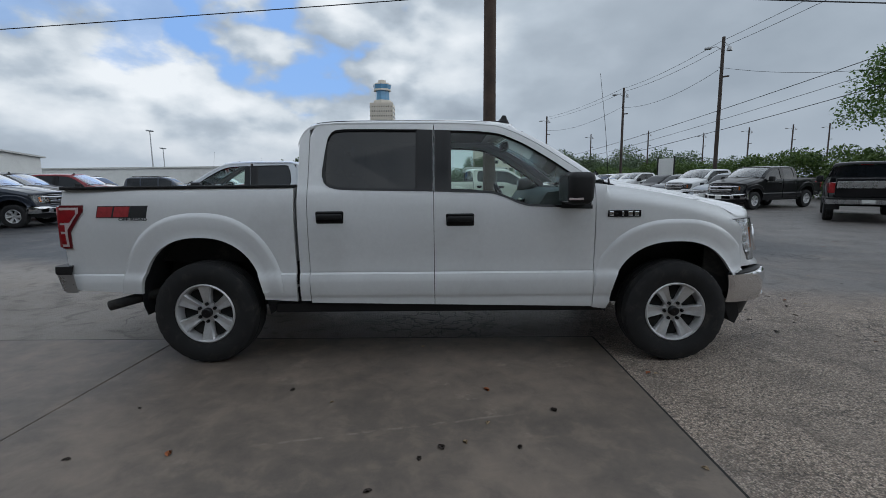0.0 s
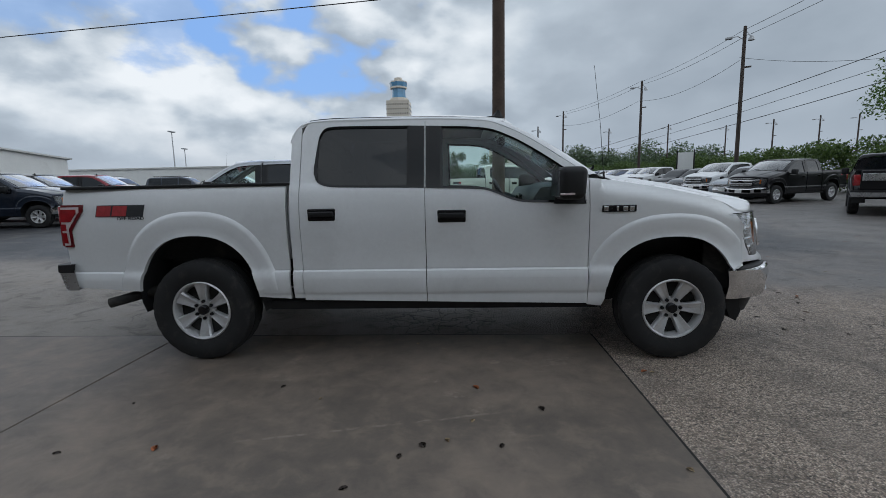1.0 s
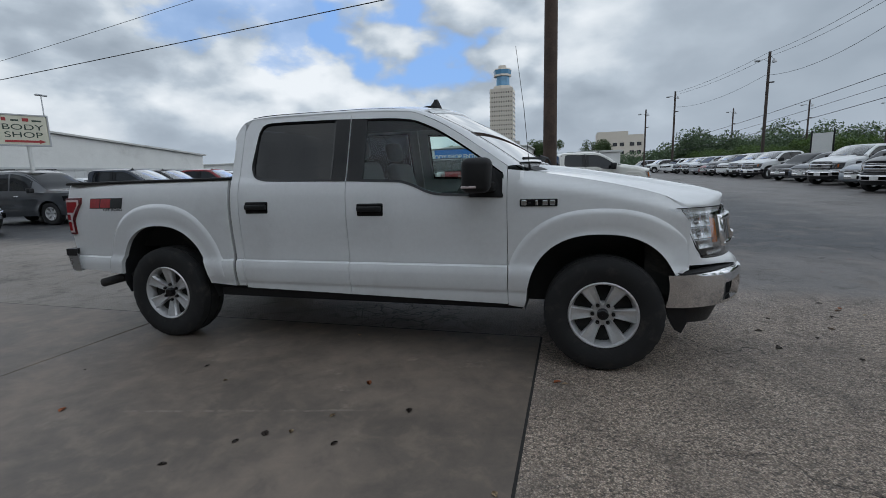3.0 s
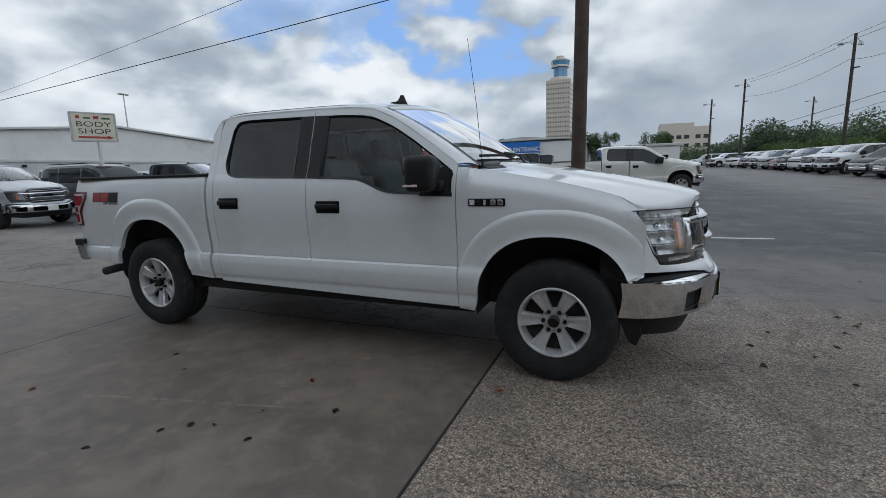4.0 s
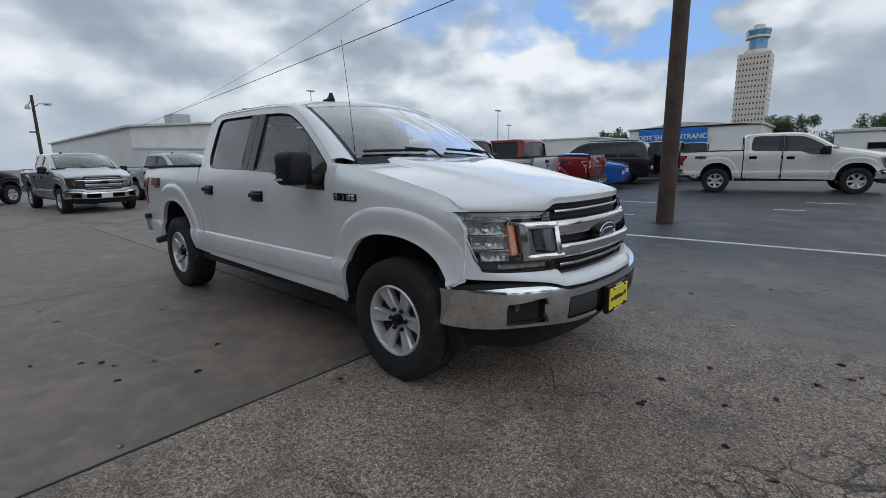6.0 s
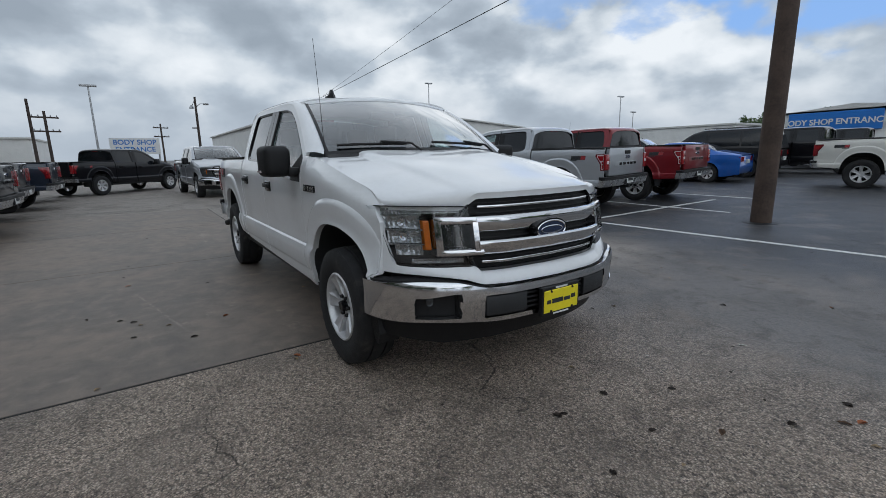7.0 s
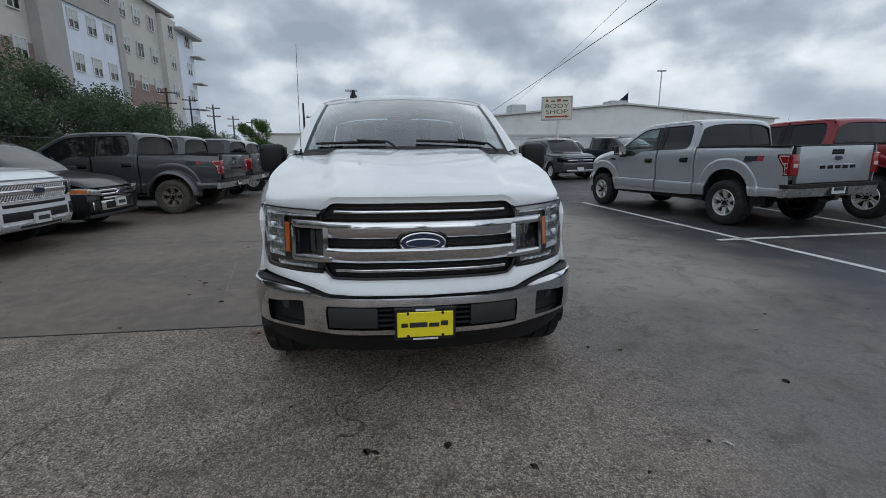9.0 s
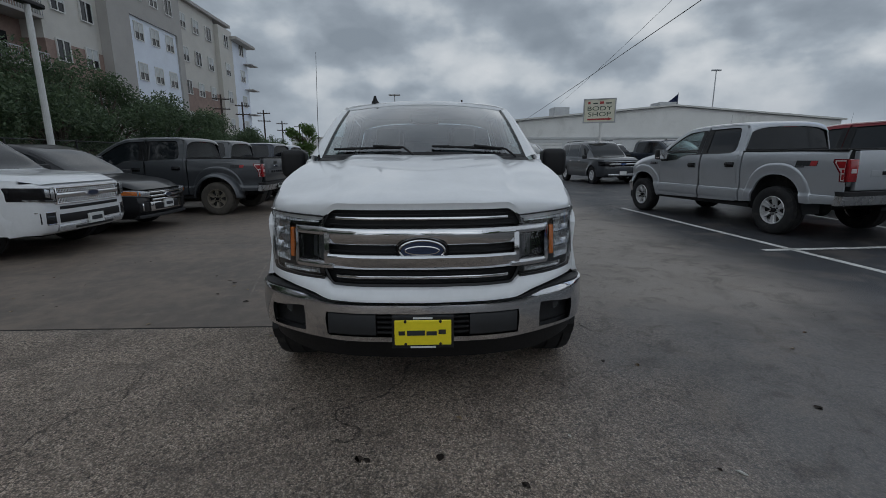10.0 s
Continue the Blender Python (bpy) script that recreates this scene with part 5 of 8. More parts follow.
        bm = bmesh.new()
        box(bm, xb + 0.004, xb + 0.011, -0.11, 0.11, 0.53, 0.585)
        part("printed_bar", bm, INK, pl)


def make_back(T, PAINT):
    # tailgate
    bm = bmesh.new()
    box(bm, -2.960, -2.875, -0.795, 0.795, 0.80, 1.385, 0.02, 3)
    gate = part("tailgate", bm, PAINT, T, smooth=True)
    bm = bmesh.new()
    box(bm, -2.952, -2.865, -0.80, 0.80, 1.372, 1.402, 0.012, 2)
    part("gate_cap", bm, TRIM, gate, "black gate cap")
    bm = bmesh.new()
    box(bm, -2.964, -2.955, -0.56, 0.56, 1.00, 1.10, 0.006, 1)
    part("gate_recess", bm, PAINT, gate)
    for i in range(5):
        bm = bmesh.new()
        y = 0.36 - i * 0.165
        box(bm, -2.970, -2.960, y - 0.12, y, 1.025, 1.078, 0.004, 1)
        part("gate_block", bm, GLOSSB, gate, "black nameplate block")
    bm = bmesh.new()
    box(bm, -2.968, -2.955, -0.13, 0.13, 1.25, 1.33, 0.01, 2)
    h = part("gate_handle", bm, TRIM, gate, "black tailgate handle")
    bm = bmesh.new()
    oval(bm, -2.955, -2.977, 0.105, 0.045, 1.19)
    e = part("emblem", bm, CHROME, gate, smooth=True)
    bm = bmesh.new()
    oval(bm, -2.965, -2.980, 0.092, 0.036, 1.19)
    part("emblem_field", bm, OVAL, e)
    # bed floor, front wall
    bm = bmesh.new()
    box(bm, -2.885, -1.10, -0.80, 0.80, 0.80, 0.86)
    part("bed_floor", bm, UNDER, T)
    bm = bmesh.new()
    box(bm, -1.165, -1.12, -0.87, 0.87, 0.80, 1.395, 0.01, 1)
    part("bed_front", bm, PAINT, T)
    # bumper
    REAR = curve([(0, -0.03), (0.5, -0.022), (0.8, -0.008), (0.90, 0.002), (0.96, 0.012), (0.98, 0.026), (1.0, 0.05)])
    bm = bmesh.new()
    bar_along(bm, steps(-1.0, 1.0, 0.03), [(0.045, 0.585), (0.022, 0.60), (-0.015, 0.73), (-0.015, 0.765), (0.0, 0.79), (0.10, 0.79), (0.135, 0.585)], lambda y: -3.010 + REAR(y))
    b = part("rear_bumper", bm, BUMPM, T, "chrome step bumper", smooth=True)
    bm = bmesh.new()
    bar_along(bm, steps(-1.004, 1.004, 0.03), [(-0.012, 0.730), (-0.024, 0.738), (-0.020, 0.792), (0.12, 0.796), (0.105, 0.730)], lambda y: -3.010 + REAR(y))
    part("step_pad", bm, TRIM, b, "black step pad")
    bm = bmesh.new()
    box(bm, -3.050, -2.995, -0.22, 0.22, 0.61, 0.785, 0.01, 1)
    part("plate_recess", bm, TRIM, b)
    bm = bmesh.new()
    box(bm, -3.057, -3.045, -0.15, 0.15, 0.625, 0.772, 0.003, 1)
    p = part("plate", bm, PLATEW, b, "white plate with a dark bar")
    bm = bmesh.new()
    box(bm, -3.060, -3.055, -0.11, 0.11, 0.675, 0.73)
    part("printed_bar", bm, INK, p)
    bm = bmesh.new()
    box(bm, -3.045, -2.70, -0.05, 0.05, 0.52, 0.60, 0.01, 1)
    part("tow_hitch", bm, TRIM, b)
    # exhaust: leaves behind the right rear wheel
    bm = bmesh.new()
    run(bm, [(-2.05, -0.62, 0.58), (-2.20, -0.78, 0.56), (-2.40, -0.92, 0.525), (-2.60, -0.985, 0.475)], 0.040, 14)
    part("exhaust", bm, UNDER, T, "blackened exhaust tailpipe", smooth=True)
    # frame, axles, floor
    bm = bmesh.new()
    box(bm, -1.05, 1.25, -0.86, 0.86, 0.44, 0.52)
    box(bm, 1.25, 2.45, -0.58, 0.58, 0.45, 1.05)
    box(bm, -2.80, -1.2, -0.60, 0.60, 0.62, 0.80)
    part("chassis", bm, UNDER, T)
    bm = bmesh.new()
    tube(bm, (-1.84, -0.8, 0.409), (-1.84, 0.8, 0.409), 0.05)
    bmesh.ops.create_uvsphere(bm, u_segments=14, v_segments=8, radius=0.15, matrix=Matrix.Translation((-1.84, 0.0, 0.409)))
    part("axle", bm, UNDER, T, smooth=True)
    bm = bmesh.new()
    tube(bm, (1.84, -0.8, 0.409), (1.84, 0.8, 0.409), 0.045)
    part("axle", bm, UNDER, T, smooth=True)


def make_cabin(T):
    bm = bmesh.new()
    sheet(bm, [-0.98, -0.7, -0.35, 0, 0.35, 0.7, 0.98], [0, 0.33, 0.66, 1.0], lambda u: (0, 1), lambda u, v: (-1.066 + 0.022 * v - 0.012 * (1 - u * u), u * (0.895 - 0.085 * v), 1.425 + (0.395 - 0.075 * u ** 4) * v))
    close(bm)
    g = part("rear_window", bm, TINTED, T, "dark rear window", smooth=True)
    g.visible_shadow = False
    bm = bmesh.new()
    box(bm, -1.072, -1.04, -0.93, 0.93, 1.30, 1.44, 0.01, 1)
    box(bm, -1.06, -1.02, -0.93, 0.93, 0.50, 1.36)
    part("cab_back", bm, T.children[0].data.materials[0], T)
    for s in (-1, 1):
        bm = bmesh.new()
        lv = steps(1.38, 1.785, 0.04)
        rows = [[bm.verts.new((-1.070 + 0.02 * (z - 1.4), s * y, z)) for y in (0.88 - 0.21 * (z - 1.425), half_width(-1.07, z) - 0.006 - 0.05 * smooth(1.76, 1.86, z))] for z in lv]
        for a, b in zip(rows, rows[1:]):
            bm.faces.new((a[0], a[1], b[1], b[0]))
        close(bm, (0.03, 0, 0))
        part("rear_pillar", bm, T.children[0].data.materials[0], T, smooth=True)
    bm = bmesh.new()
    box(bm, -1.083, -1.045, -0.16, 0.16, 1.820, 1.844, 0.008, 1)
    part("brake_lamp", bm, REDLENS, T, "red high brake lamp")
    bm = bmesh.new()
    box(bm, -1.0, 1.3, -0.90, 0.90, 0.52, 0.58)
    part("cab_floor", bm, DASH, T)
    for s in (-1, 1):
        for x, nm in ((0.18, "front_seat"), (-0.62, "rear_seat")):
            bm = bmesh.new()
            box(bm, x - 0.20, x + 0.34, s * 0.42 - 0.25, s * 0.42 + 0.25, 0.80, 0.97, 0.06, 3)
            seat = part(nm, bm, SEAT, T, "grey cloth seat", smooth=True)
            bm = bmesh.new()
            box(bm, -0.07, 0.07, -0.24, 0.24, 0.0, 0.62, 0.055, 3)
            bmesh.ops.transform(bm, matrix=pose(x - 0.16, s * 0.42, 0.90, 0, -14, 0), verts=bm.verts)
            part("backrest", bm, SEAT, seat, smooth=True)
            bm = bmesh.new()
            box(bm, -0.055, 0.055, -0.13, 0.13, 0.0, 0.19, 0.045, 3)
            bmesh.ops.transform(bm, matrix=pose(x - 0.335, s * 0.42, 1.53, 0, -8, 0), verts=bm.verts)
            part("headrest", bm, SEAT, seat, smooth=True)
            bm = bmesh.new()
            box(bm, x - 0.15, x + 0.28, s * 0.42 - 0.2, s * 0.42 + 0.2, 0.56, 0.83)
            part("seat_base", bm, DASH, seat)
        bm = bmesh.new()
        box(bm, -0.95, 1.1, min(s * 0.86, s * 0.90), max(s * 0.86, s * 0.90), 0.56, 1.19, 0.02, 1)
        part("door_lining", bm, DASH, T)
    bm = bmesh.new()
    ys = steps(-0.84, 0.84, 0.06)
    bar_along(bm, ys, lambda y: [(1.32, 0.80), (0.86, 0.80), (0.80, 1.02), (0.80, 1.24), (0.86, 1.31 + 0.02 * math.cos(y * 7)), (1.02, 1.345 + 0.025 * math.exp(-((y - 0.42) / 0.22) ** 2)), (1.32, 1.37)], lambda y: 0.0)
    dash = part("dashboard", bm, DASH, T, "dark grey dashboard", smooth=True, sharp=50)
    bm = bmesh.new()
    box(bm, 0.775, 0.81, -0.14, 0.14, 1.06, 1.27, 0.02, 2)
    part("centre_screen", bm, GLOSSB, dash, "dark dashboard screen")
    bm = bmesh.new()
    ring = []
    run(bm, [(0.19 * math.cos(a) * -0.42, 0.42 + 0.19 * math.sin(a), 0.19 * math.cos(a) * 0.9) for a in [2 * math.pi * k / 28 for k in range(29)]], 0.016, 8)
    tube(bm, (0.02, 0.42, 0.0), (0.25, 0.42, -0.08), 0.055, 0.04)
    box(bm, -0.012, 0.012, 0.24, 0.60, -0.025, 0.025)
    bmesh.ops.transform(bm, matrix=Matrix.Translation((0.66, 0, 1.23)), verts=bm.verts)
    part("steering_wheel", bm, TRIM, dash, "black steering wheel", smooth=True)
    bm = bmesh.new()
    box(bm, -0.10, 0.80, -0.15, 0.15, 0.56, 0.98, 0.04, 2)
    part("console", bm, DASH, T)
    bm = bmesh.new()
    box(bm, -0.03, 0.03, -0.13, 0.13, -0.04, 0.04, 0.02, 2)
    bmesh.ops.transform(bm, matrix=Matrix.Translation((0.62, 0, 1.755)), verts=bm.verts)
    part("rear_mirror", bm, TRIM, T, "black inside mirror", smooth=True)
    bm = bmesh.new()
    box(bm, -0.95, 0.45, -0.68, 0.68, 1.862, 1.872)
    part("headliner", bm, SEAT, T)


def repaint(ob, swaps):
    """Gives one copied thing its own materials, slot by slot."""
    for o in (ob, *ob.children_recursive):
        if o.type == "MESH":
            for slot in o.material_slots:
                if slot.material in swaps:
                    other = swaps[slot.material]
                    slot.link = "OBJECT"
                    slot.material = other
    return ob


def side_decal(T, x0, x1, z0, z1, mats, word_bar=True):
    """A side decal as slanted blocks, on both sides of the bed."""
    def slab(s, quad, out, mat, name, lab=""):
        bm = bmesh.new()
        grid = []
        for i in range(9):
            row = []
            for j in range(4):
                u, v = i / 8, j / 3
                a, b, c, d = (Vector(q) for q in quad)
                p = a.lerp(b, u).lerp(d.lerp(c, u), v)
                row.append(bm.verts.new((p.x, s * (half_width(p.x, p.y) + out), p.y)))
            grid.append(row)
        for a, b in zip(grid, grid[1:]):
            for k in range(3):
                bm.faces.new((a[k], a[k + 1], b[k + 1], b[k]))
        close(bm, inward_y(s, 0.002))
        return part(name, bm, mat, T, lab)
    n, h = len(mats), z1 - z0
    for s in (-1, 1):
        for i, m in enumerate(mats):
            f = i if s < 0 else n - 1 - i
            a, b = x0 + (x1 - x0) * f / n, x0 + (x1 - x0) * (f + 0.90) / n
            k = 0.22 * h * (-s)
            slab(s, ((a - 0.006, z0 - 0.006), (b + 0.006, z0 - 0.006), (b + k + 0.006, z1 + 0.006), (a + k - 0.006, z1 + 0.006)), 0.0030, INK, "decal_edge")
            slab(s, ((a, z0), (b, z0), (b + k, z1), (a + k, z1)), 0.0042, m, "decal", "slanted decal block")
        if word_bar:
            slab(s, ((x0 + 0.18, z0 - 0.030), (x1, z0 - 0.030), (x1, z0 - 0.013), (x0 + 0.18, z0 - 0.013)), 0.0042, INK, "decal_bar")


hero = make_pickup("pickup_truck", "white four-door pickup with chrome bumpers and yellow dealer plate", WHITE)
side_decal(hero, -2.63, -2.225, 1.175, 1.255, (DECALR, DECALR, GREYPL), word_bar=False)

# ---- buildings, poles, wires, trees ----
SIDING = material("pale_metal_siding", (0.66, 0.66, 0.64), 0.55, vary=0.06, scale=0.7, fine=9, dirt=0.2)
SIDING_G = material("grey_metal_siding", (0.52, 0.53, 0.53), 0.55, vary=0.06, scale=0.7, fine=9, dirt=0.2)
ROOFM = material("roof_metal", (0.50, 0.50, 0.48), 0.5, vary=0.08, scale=0.5, fine=6)
BEIGE = material("beige_stucco", (0.54, 0.52, 0.48), 0.85, vary=0.08, scale=0.6, fine=12)
TAUPE = material("taupe_stucco", (0.38, 0.365, 0.345), 0.85, vary=0.08, scale=0.6, fine=12)
PALEBL = material("pale_blue_panel", (0.70, 0.75, 0.83), 0.7, vary=0.06, scale=0.6, fine=12)
BRICKM = material("brown_brick", (0.27, 0.19, 0.16), 0.85, vary=0.2, scale=1.2, fine=14)
WINFRAME = material("window_frame_white", (0.6, 0.6, 0.58), 0.5, vary=0.05)
WINPANE = material("window_pane_dark", (0.008, 0.010, 0.013), 0.06, vary=0.3, scale=0.9, coat=0.1, spec=0.35)
BLUESIGN = material("blue_sign", (0.010, 0.14, 0.46), 0.35, vary=0.06, scale=1.0)
SIGNW = material("sign_cream", (0.60, 0.58, 0.47), 0.5, vary=0.08, scale=1.5, fine=14, dirt=0.25)
BLIND = material("window_blind", (0.50, 0.52, 0.52), 0.7, vary=0.1)
FLAGB = material("flag_blue", (0.012, 0.022, 0.07), 0.8, vary=0.15)
SIGNT = material("sign_dark_green", (0.03, 0.05, 0.035), 0.5)
SIGNR = material("sign_red", (0.34, 0.03, 0.03), 0.5)
WOODP = material("creosoted_wood", (0.066, 0.044, 0.034), 0.85, vary=0.35, scale=3, fine=26, bump=0.5)
WOODG = material("weathered_pole_wood", (0.055, 0.042, 0.036), 0.9, vary=0.3, scale=3, fine=26, bump=0.5)
STEELP = material("galvanised_steel", (0.38, 0.39, 0.40), 0.45, 0.6, vary=0.12, scale=2, fine=20)
WHITEP = material("white_painted_steel", (0.62, 0.62, 0.60), 0.5, vary=0.08, scale=2, fine=20)
CABLE = material("black_cable", (0.012, 0.012, 0.013), 0.6)
TOWERW = material("tower_concrete", (0.55, 0.50, 0.43), 0.8, vary=0.05, scale=0.05, fine=0.6)
TOWERB = material("tower_blue_glass", (0.10, 0.25, 0.40), 0.2, vary=0.2, scale=0.3)
BARK = material("bark", (0.07, 0.055, 0.042), 0.9, vary=0.3, scale=4, fine=30, bump=0.6)


def leaf_material(name, a, b):
    m = bpy.data.materials.new(name)
    m.use_nodes = True
    N = Nodes(m.node_tree)
    out, p = N.add("ShaderNodeOutputMaterial"), N.add("ShaderNodeBsdfPrincipled")
    geo = N.add("ShaderNodeNewGeometry")
    N.link(N.mix(geo.outputs["Random Per Island"], a, b), p.inputs["Base Color"])
    p.inputs["Roughness"].default_value = 0.6
    tr = N.add("ShaderNodeBsdfTranslucent")
    N.link(N.mix(geo.outputs["Random Per Island"], tuple(c * 1.5 for c in a), tuple(c * 1.5 for c in b)), tr.inputs[0])
    mix = N.add("ShaderNodeMixShader")
    mix.inputs[0].default_value = 0.25
    N.link(p.outputs[0], mix.inputs[1])
    N.link(tr.outputs[0], mix.inputs[2])
    N.link(mix.outputs[0], out.inputs[0])
    return m


LEAF = leaf_material("leaf_green", (0.022, 0.045, 0.014), (0.075, 0.115, 0.035))
LEAFD = leaf_material("leaf_dark", (0.040, 0.070, 0.036), (0.105, 0.150, 0.075))
LEAFM = leaf_material("leaf_hedge", (0.030, 0.062, 0.014), (0.10, 0.155, 0.036))
LEAFB = leaf_material("leaf_bright", (0.035, 0.085, 0.016), (0.11, 0.18, 0.04))


def word(name, text, size, mat, parent, at, depth=0.01, stretch=1.0, label="", bold=0.02):
    cu = bpy.data.curves.new(name, "FONT")
    cu.body, cu.size, cu.extrude, cu.align_x, cu.align_y = text, size, depth, "CENTER", "CENTER"
    cu.offset = size * bold
    tmp = bpy.data.objects.new("tmp", cu)
    scene.collection.objects.link(tmp)
    me = bpy.data.meshes.new_from_object(tmp.evaluated_get(bpy.context.evaluated_depsgraph_get()))
    bpy.data.objects.remove(tmp)
    me.transform(Matrix.Diagonal((stretch, 1, 1, 1)))
    me.materials.append(mat)
    ob = new(name, me)
    ob.parent = parent
    ob.matrix_basis = at
    if label:
        ob["label"] = label
    return ob


def leaves(name, centres, radii, count, size, mat, parent, seed, flat=1.0, kind=""):
    """Many small leaves filling soft clumps."""
    rng = np.random.default_rng(seed)
    centres, radii = np.array(centres, float), np.array(radii, float)
    wt = radii ** 2
    k = rng.choice(len(centres), count, p=wt / wt.sum())
    d = rng.normal(size=(count, 3))
    d /= np.linalg.norm(d, axis=1)[:, None]
    r = rng.random(count) ** 0.45
    p = centres[k] + d * (radii[k] * r)[:, None] * np.array([1, 1, flat])
    n = rng.normal(size=(count, 3)) + np.array([0, 0, 0.7])
    n /= np.linalg.norm(n, axis=1)[:, None]
    a = np.cross(n, rng.normal(size=(count, 3)))
    a /= np.linalg.norm(a, axis=1)[:, None]
    b = np.cross(n, a)
    s = size * (0.6 + 0.8 * rng.random(count))[:, None]
    v = np.stack([p - a * s, p + b * s * 0.45 + n * s * 0.12, p + a * s, p - b * s * 0.45 + n * s * 0.12], 1).reshape(-1, 3)
    me = bpy.data.meshes.new(name)
    me.from_pydata(v.tolist(), [], np.arange(count * 4).reshape(-1, 4).tolist())
    me.materials.append(mat)
    ob = new(name, me)
    if parent is not None:
        ob.parent = parent
    if kind:
        ob["kind"] = kind
    return ob


def make_tree(label, x, y, h, r, trunk_h, seed, mat=LEAF, count=2600, size=0.16, droop=0.0, lean=(0, 0)):
    rng = random.Random(seed)
    t = thing("tree", label, "tree")
    t.location = (x, y, 0)
    bm = bmesh.new()
    top = Vector((lean[0], lean[1], h * 0.75))
    run(bm, [(0, 0, -0.1), (lean[0] * 0.3 + rng.uniform(-0.1, 0.1), lean[1] * 0.3, trunk_h * 0.6), tuple(Vector((lean[0] * 0.5, lean[1] * 0.5, trunk_h))), tuple(top)], [0.05 + 0.03 * h * 0.7, 0.04 + 0.02 * h * 0.7, 0.10 + 0.01 * h, 0.03], 10)
    centres, radii = [], []
    for i in range(14):
        a = i * 2.4 + rng.uniform(-0.4, 0.4)
        f = rng.uniform(0.45, 1.0)
        z = trunk_h + (h - trunk_h) * rng.uniform(0.12, 0.86)
        room = math.sqrt(max(0.15, 1 - ((z - (trunk_h + h) / 2) / ((h - trunk_h) / 2 + 0.3)) ** 2))
        c = Vector((lean[0] * z / h + r * f * room * math.cos(a) * 0.8, lean[1] * z / h + r * f * room * math.sin(a) * 0.8, z - droop * f))
        base = Vector((lean[0] * 0.5, lean[1] * 0.5, trunk_h + (z - trunk_h) * 0.25))
        run(bm, [base, base.lerp(c, 0.5) + Vector((0, 0, 0.15 * r)), c], [0.07 + 0.006 * h, 0.05, 0.015], 6)
        for j in range(3):
            centres.append(c + Vector((rng.uniform(-1, 1), rng.uniform(-1, 1), rng.uniform(-0.7, 0.7))) * r * 0.25)
            radii.append(r * rng.uniform(0.16, 0.36))
    part("trunk", bm, BARK, t)
    leaves("crown", centres, radii, count, size, mat, t, seed)
    return t


# the metal-clad workshop, its gable towards the lot
def workshop():
    b = thing("workshop_building", "long pale metal workshop with a low gable and roller door", "building")
    y0, y1, ym, ze, zr = 8.6, 40.5, 23.6, 4.65, 5.95
    bm = bmesh.new()
    prof = [(y0, 0), (y1, 0), (y1, ze), (ym, zr), (y0, ze)]
    f = [bm.verts.new((-40, y, z)) for y, z in prof]
    k = [bm.verts.new((-75, y, z)) for y, z in prof]
    bm.faces.new(f)
    bm.faces.new(k[::-1])
    for i in range(5):
        bm.faces.new((f[i], f[(i + 1) % 5], k[(i + 1) % 5], k[i]))
    bmesh.ops.recalc_face_normals(bm, faces=bm.faces)
    part("wall", bm, SIDING, b)
    for ya, za, yb, zb in ((y0 - 0.3, ze - 0.02, ym, zr + 0.03), (ym, zr + 0.03, y1 + 0.3, ze - 0.02)):
        bm = bmesh.new()
        pts = [(-39.7, ya, za), (-39.7, yb, zb), (-75.3, yb, zb), (-75.3, ya, za)]
        lo, hi = [bm.verts.new(p) for p in pts], [bm.verts.new((p[0], p[1], p[2] + 0.16)) for p in pts]
        bm.faces.new(lo), bm.faces.new(hi)
        for i in range(4):
            bm.faces.new((lo[i], lo[(i + 1) % 4], hi[(i + 1) % 4], hi[i]))
        bmesh.ops.recalc_face_normals(bm, faces=bm.faces)
        part("roof", bm, ROOFM, b)
    bm = bmesh.new()
    box(bm, -39.99, -39.93, y0, y1, 0, 3.0)
    part("lower_cladding", bm, SIDING_G, b, "grey lower cladding")
    bm = bmesh.new()
    box(bm, -39.94, -39.84, y0, y1, 2.95, 3.12)
    part("gutter", bm, SIDING_G, b)
    for i in range(40):
        bm = bmesh.new()
        y = y0 + 0.4 + i * 0.8
        box(bm, -39.95, -39.91, y - 0.03, y + 0.03, 0, 2.95)
        part("rib", bm, SIDING_G, b)
    for ya, w, h in ((9.8, 3.1, 2.6), (27.0, 3.4, 2.7), (33.0, 1.0, 2.1)):
        bm = bmesh.new()
        for i in range(9):
            box(bm, -39.92, -39.87, ya, ya + w, h * i / 9 + 0.01, h * (i + 1) / 9 - 0.015, 0.01, 1)
        d = part("roller_door", bm, SIDING, b, "pale slatted roller door")
        bm = bmesh.new()
        for u0, u1, v0, v1 in ((ya - 0.12, ya, 0, h + 0.12), (ya + w, ya + w + 0.12, 0, h + 0.12), (ya, ya + w, h, h + 0.12)):
            box(bm, -39.92, -39.83, u0, u1, v0, v1)
        part("door_frame", bm, SIDING_G, d)
    for y, w, h in ((13.6, 1.6, 0.75), (24.6, 1.8, 0.45), (37.0, 1.4, 0.4)):
        bm = bmesh.new()
        zb = ze + (zr - ze) * (1 - abs(y - ym) / (ym - y0))
        box(bm, -45, -43, y - w / 2, y + w / 2, zb, zb + h + 0.4, 0.04, 1)
        part("roof_unit", bm, STEELP, b, "metal air handler")
    for y in (16.2, 20.5, 23.8, 30.5):
        bm = bmesh.new()
        box(bm, -39.85, -39.6, y - 0.12, y + 0.12, 2.55, 2.75, 0.02, 1)
        part("wall_lamp", bm, TRIM, b)


    bm = bmesh.new()
    tube(bm, (-45, 26.65, 5.0), (-45, 26.65, 7.9), 0.03, 0.02, 8)
    pole = part("flag_pole", bm, STEELP, b)
    bm = bmesh.new()
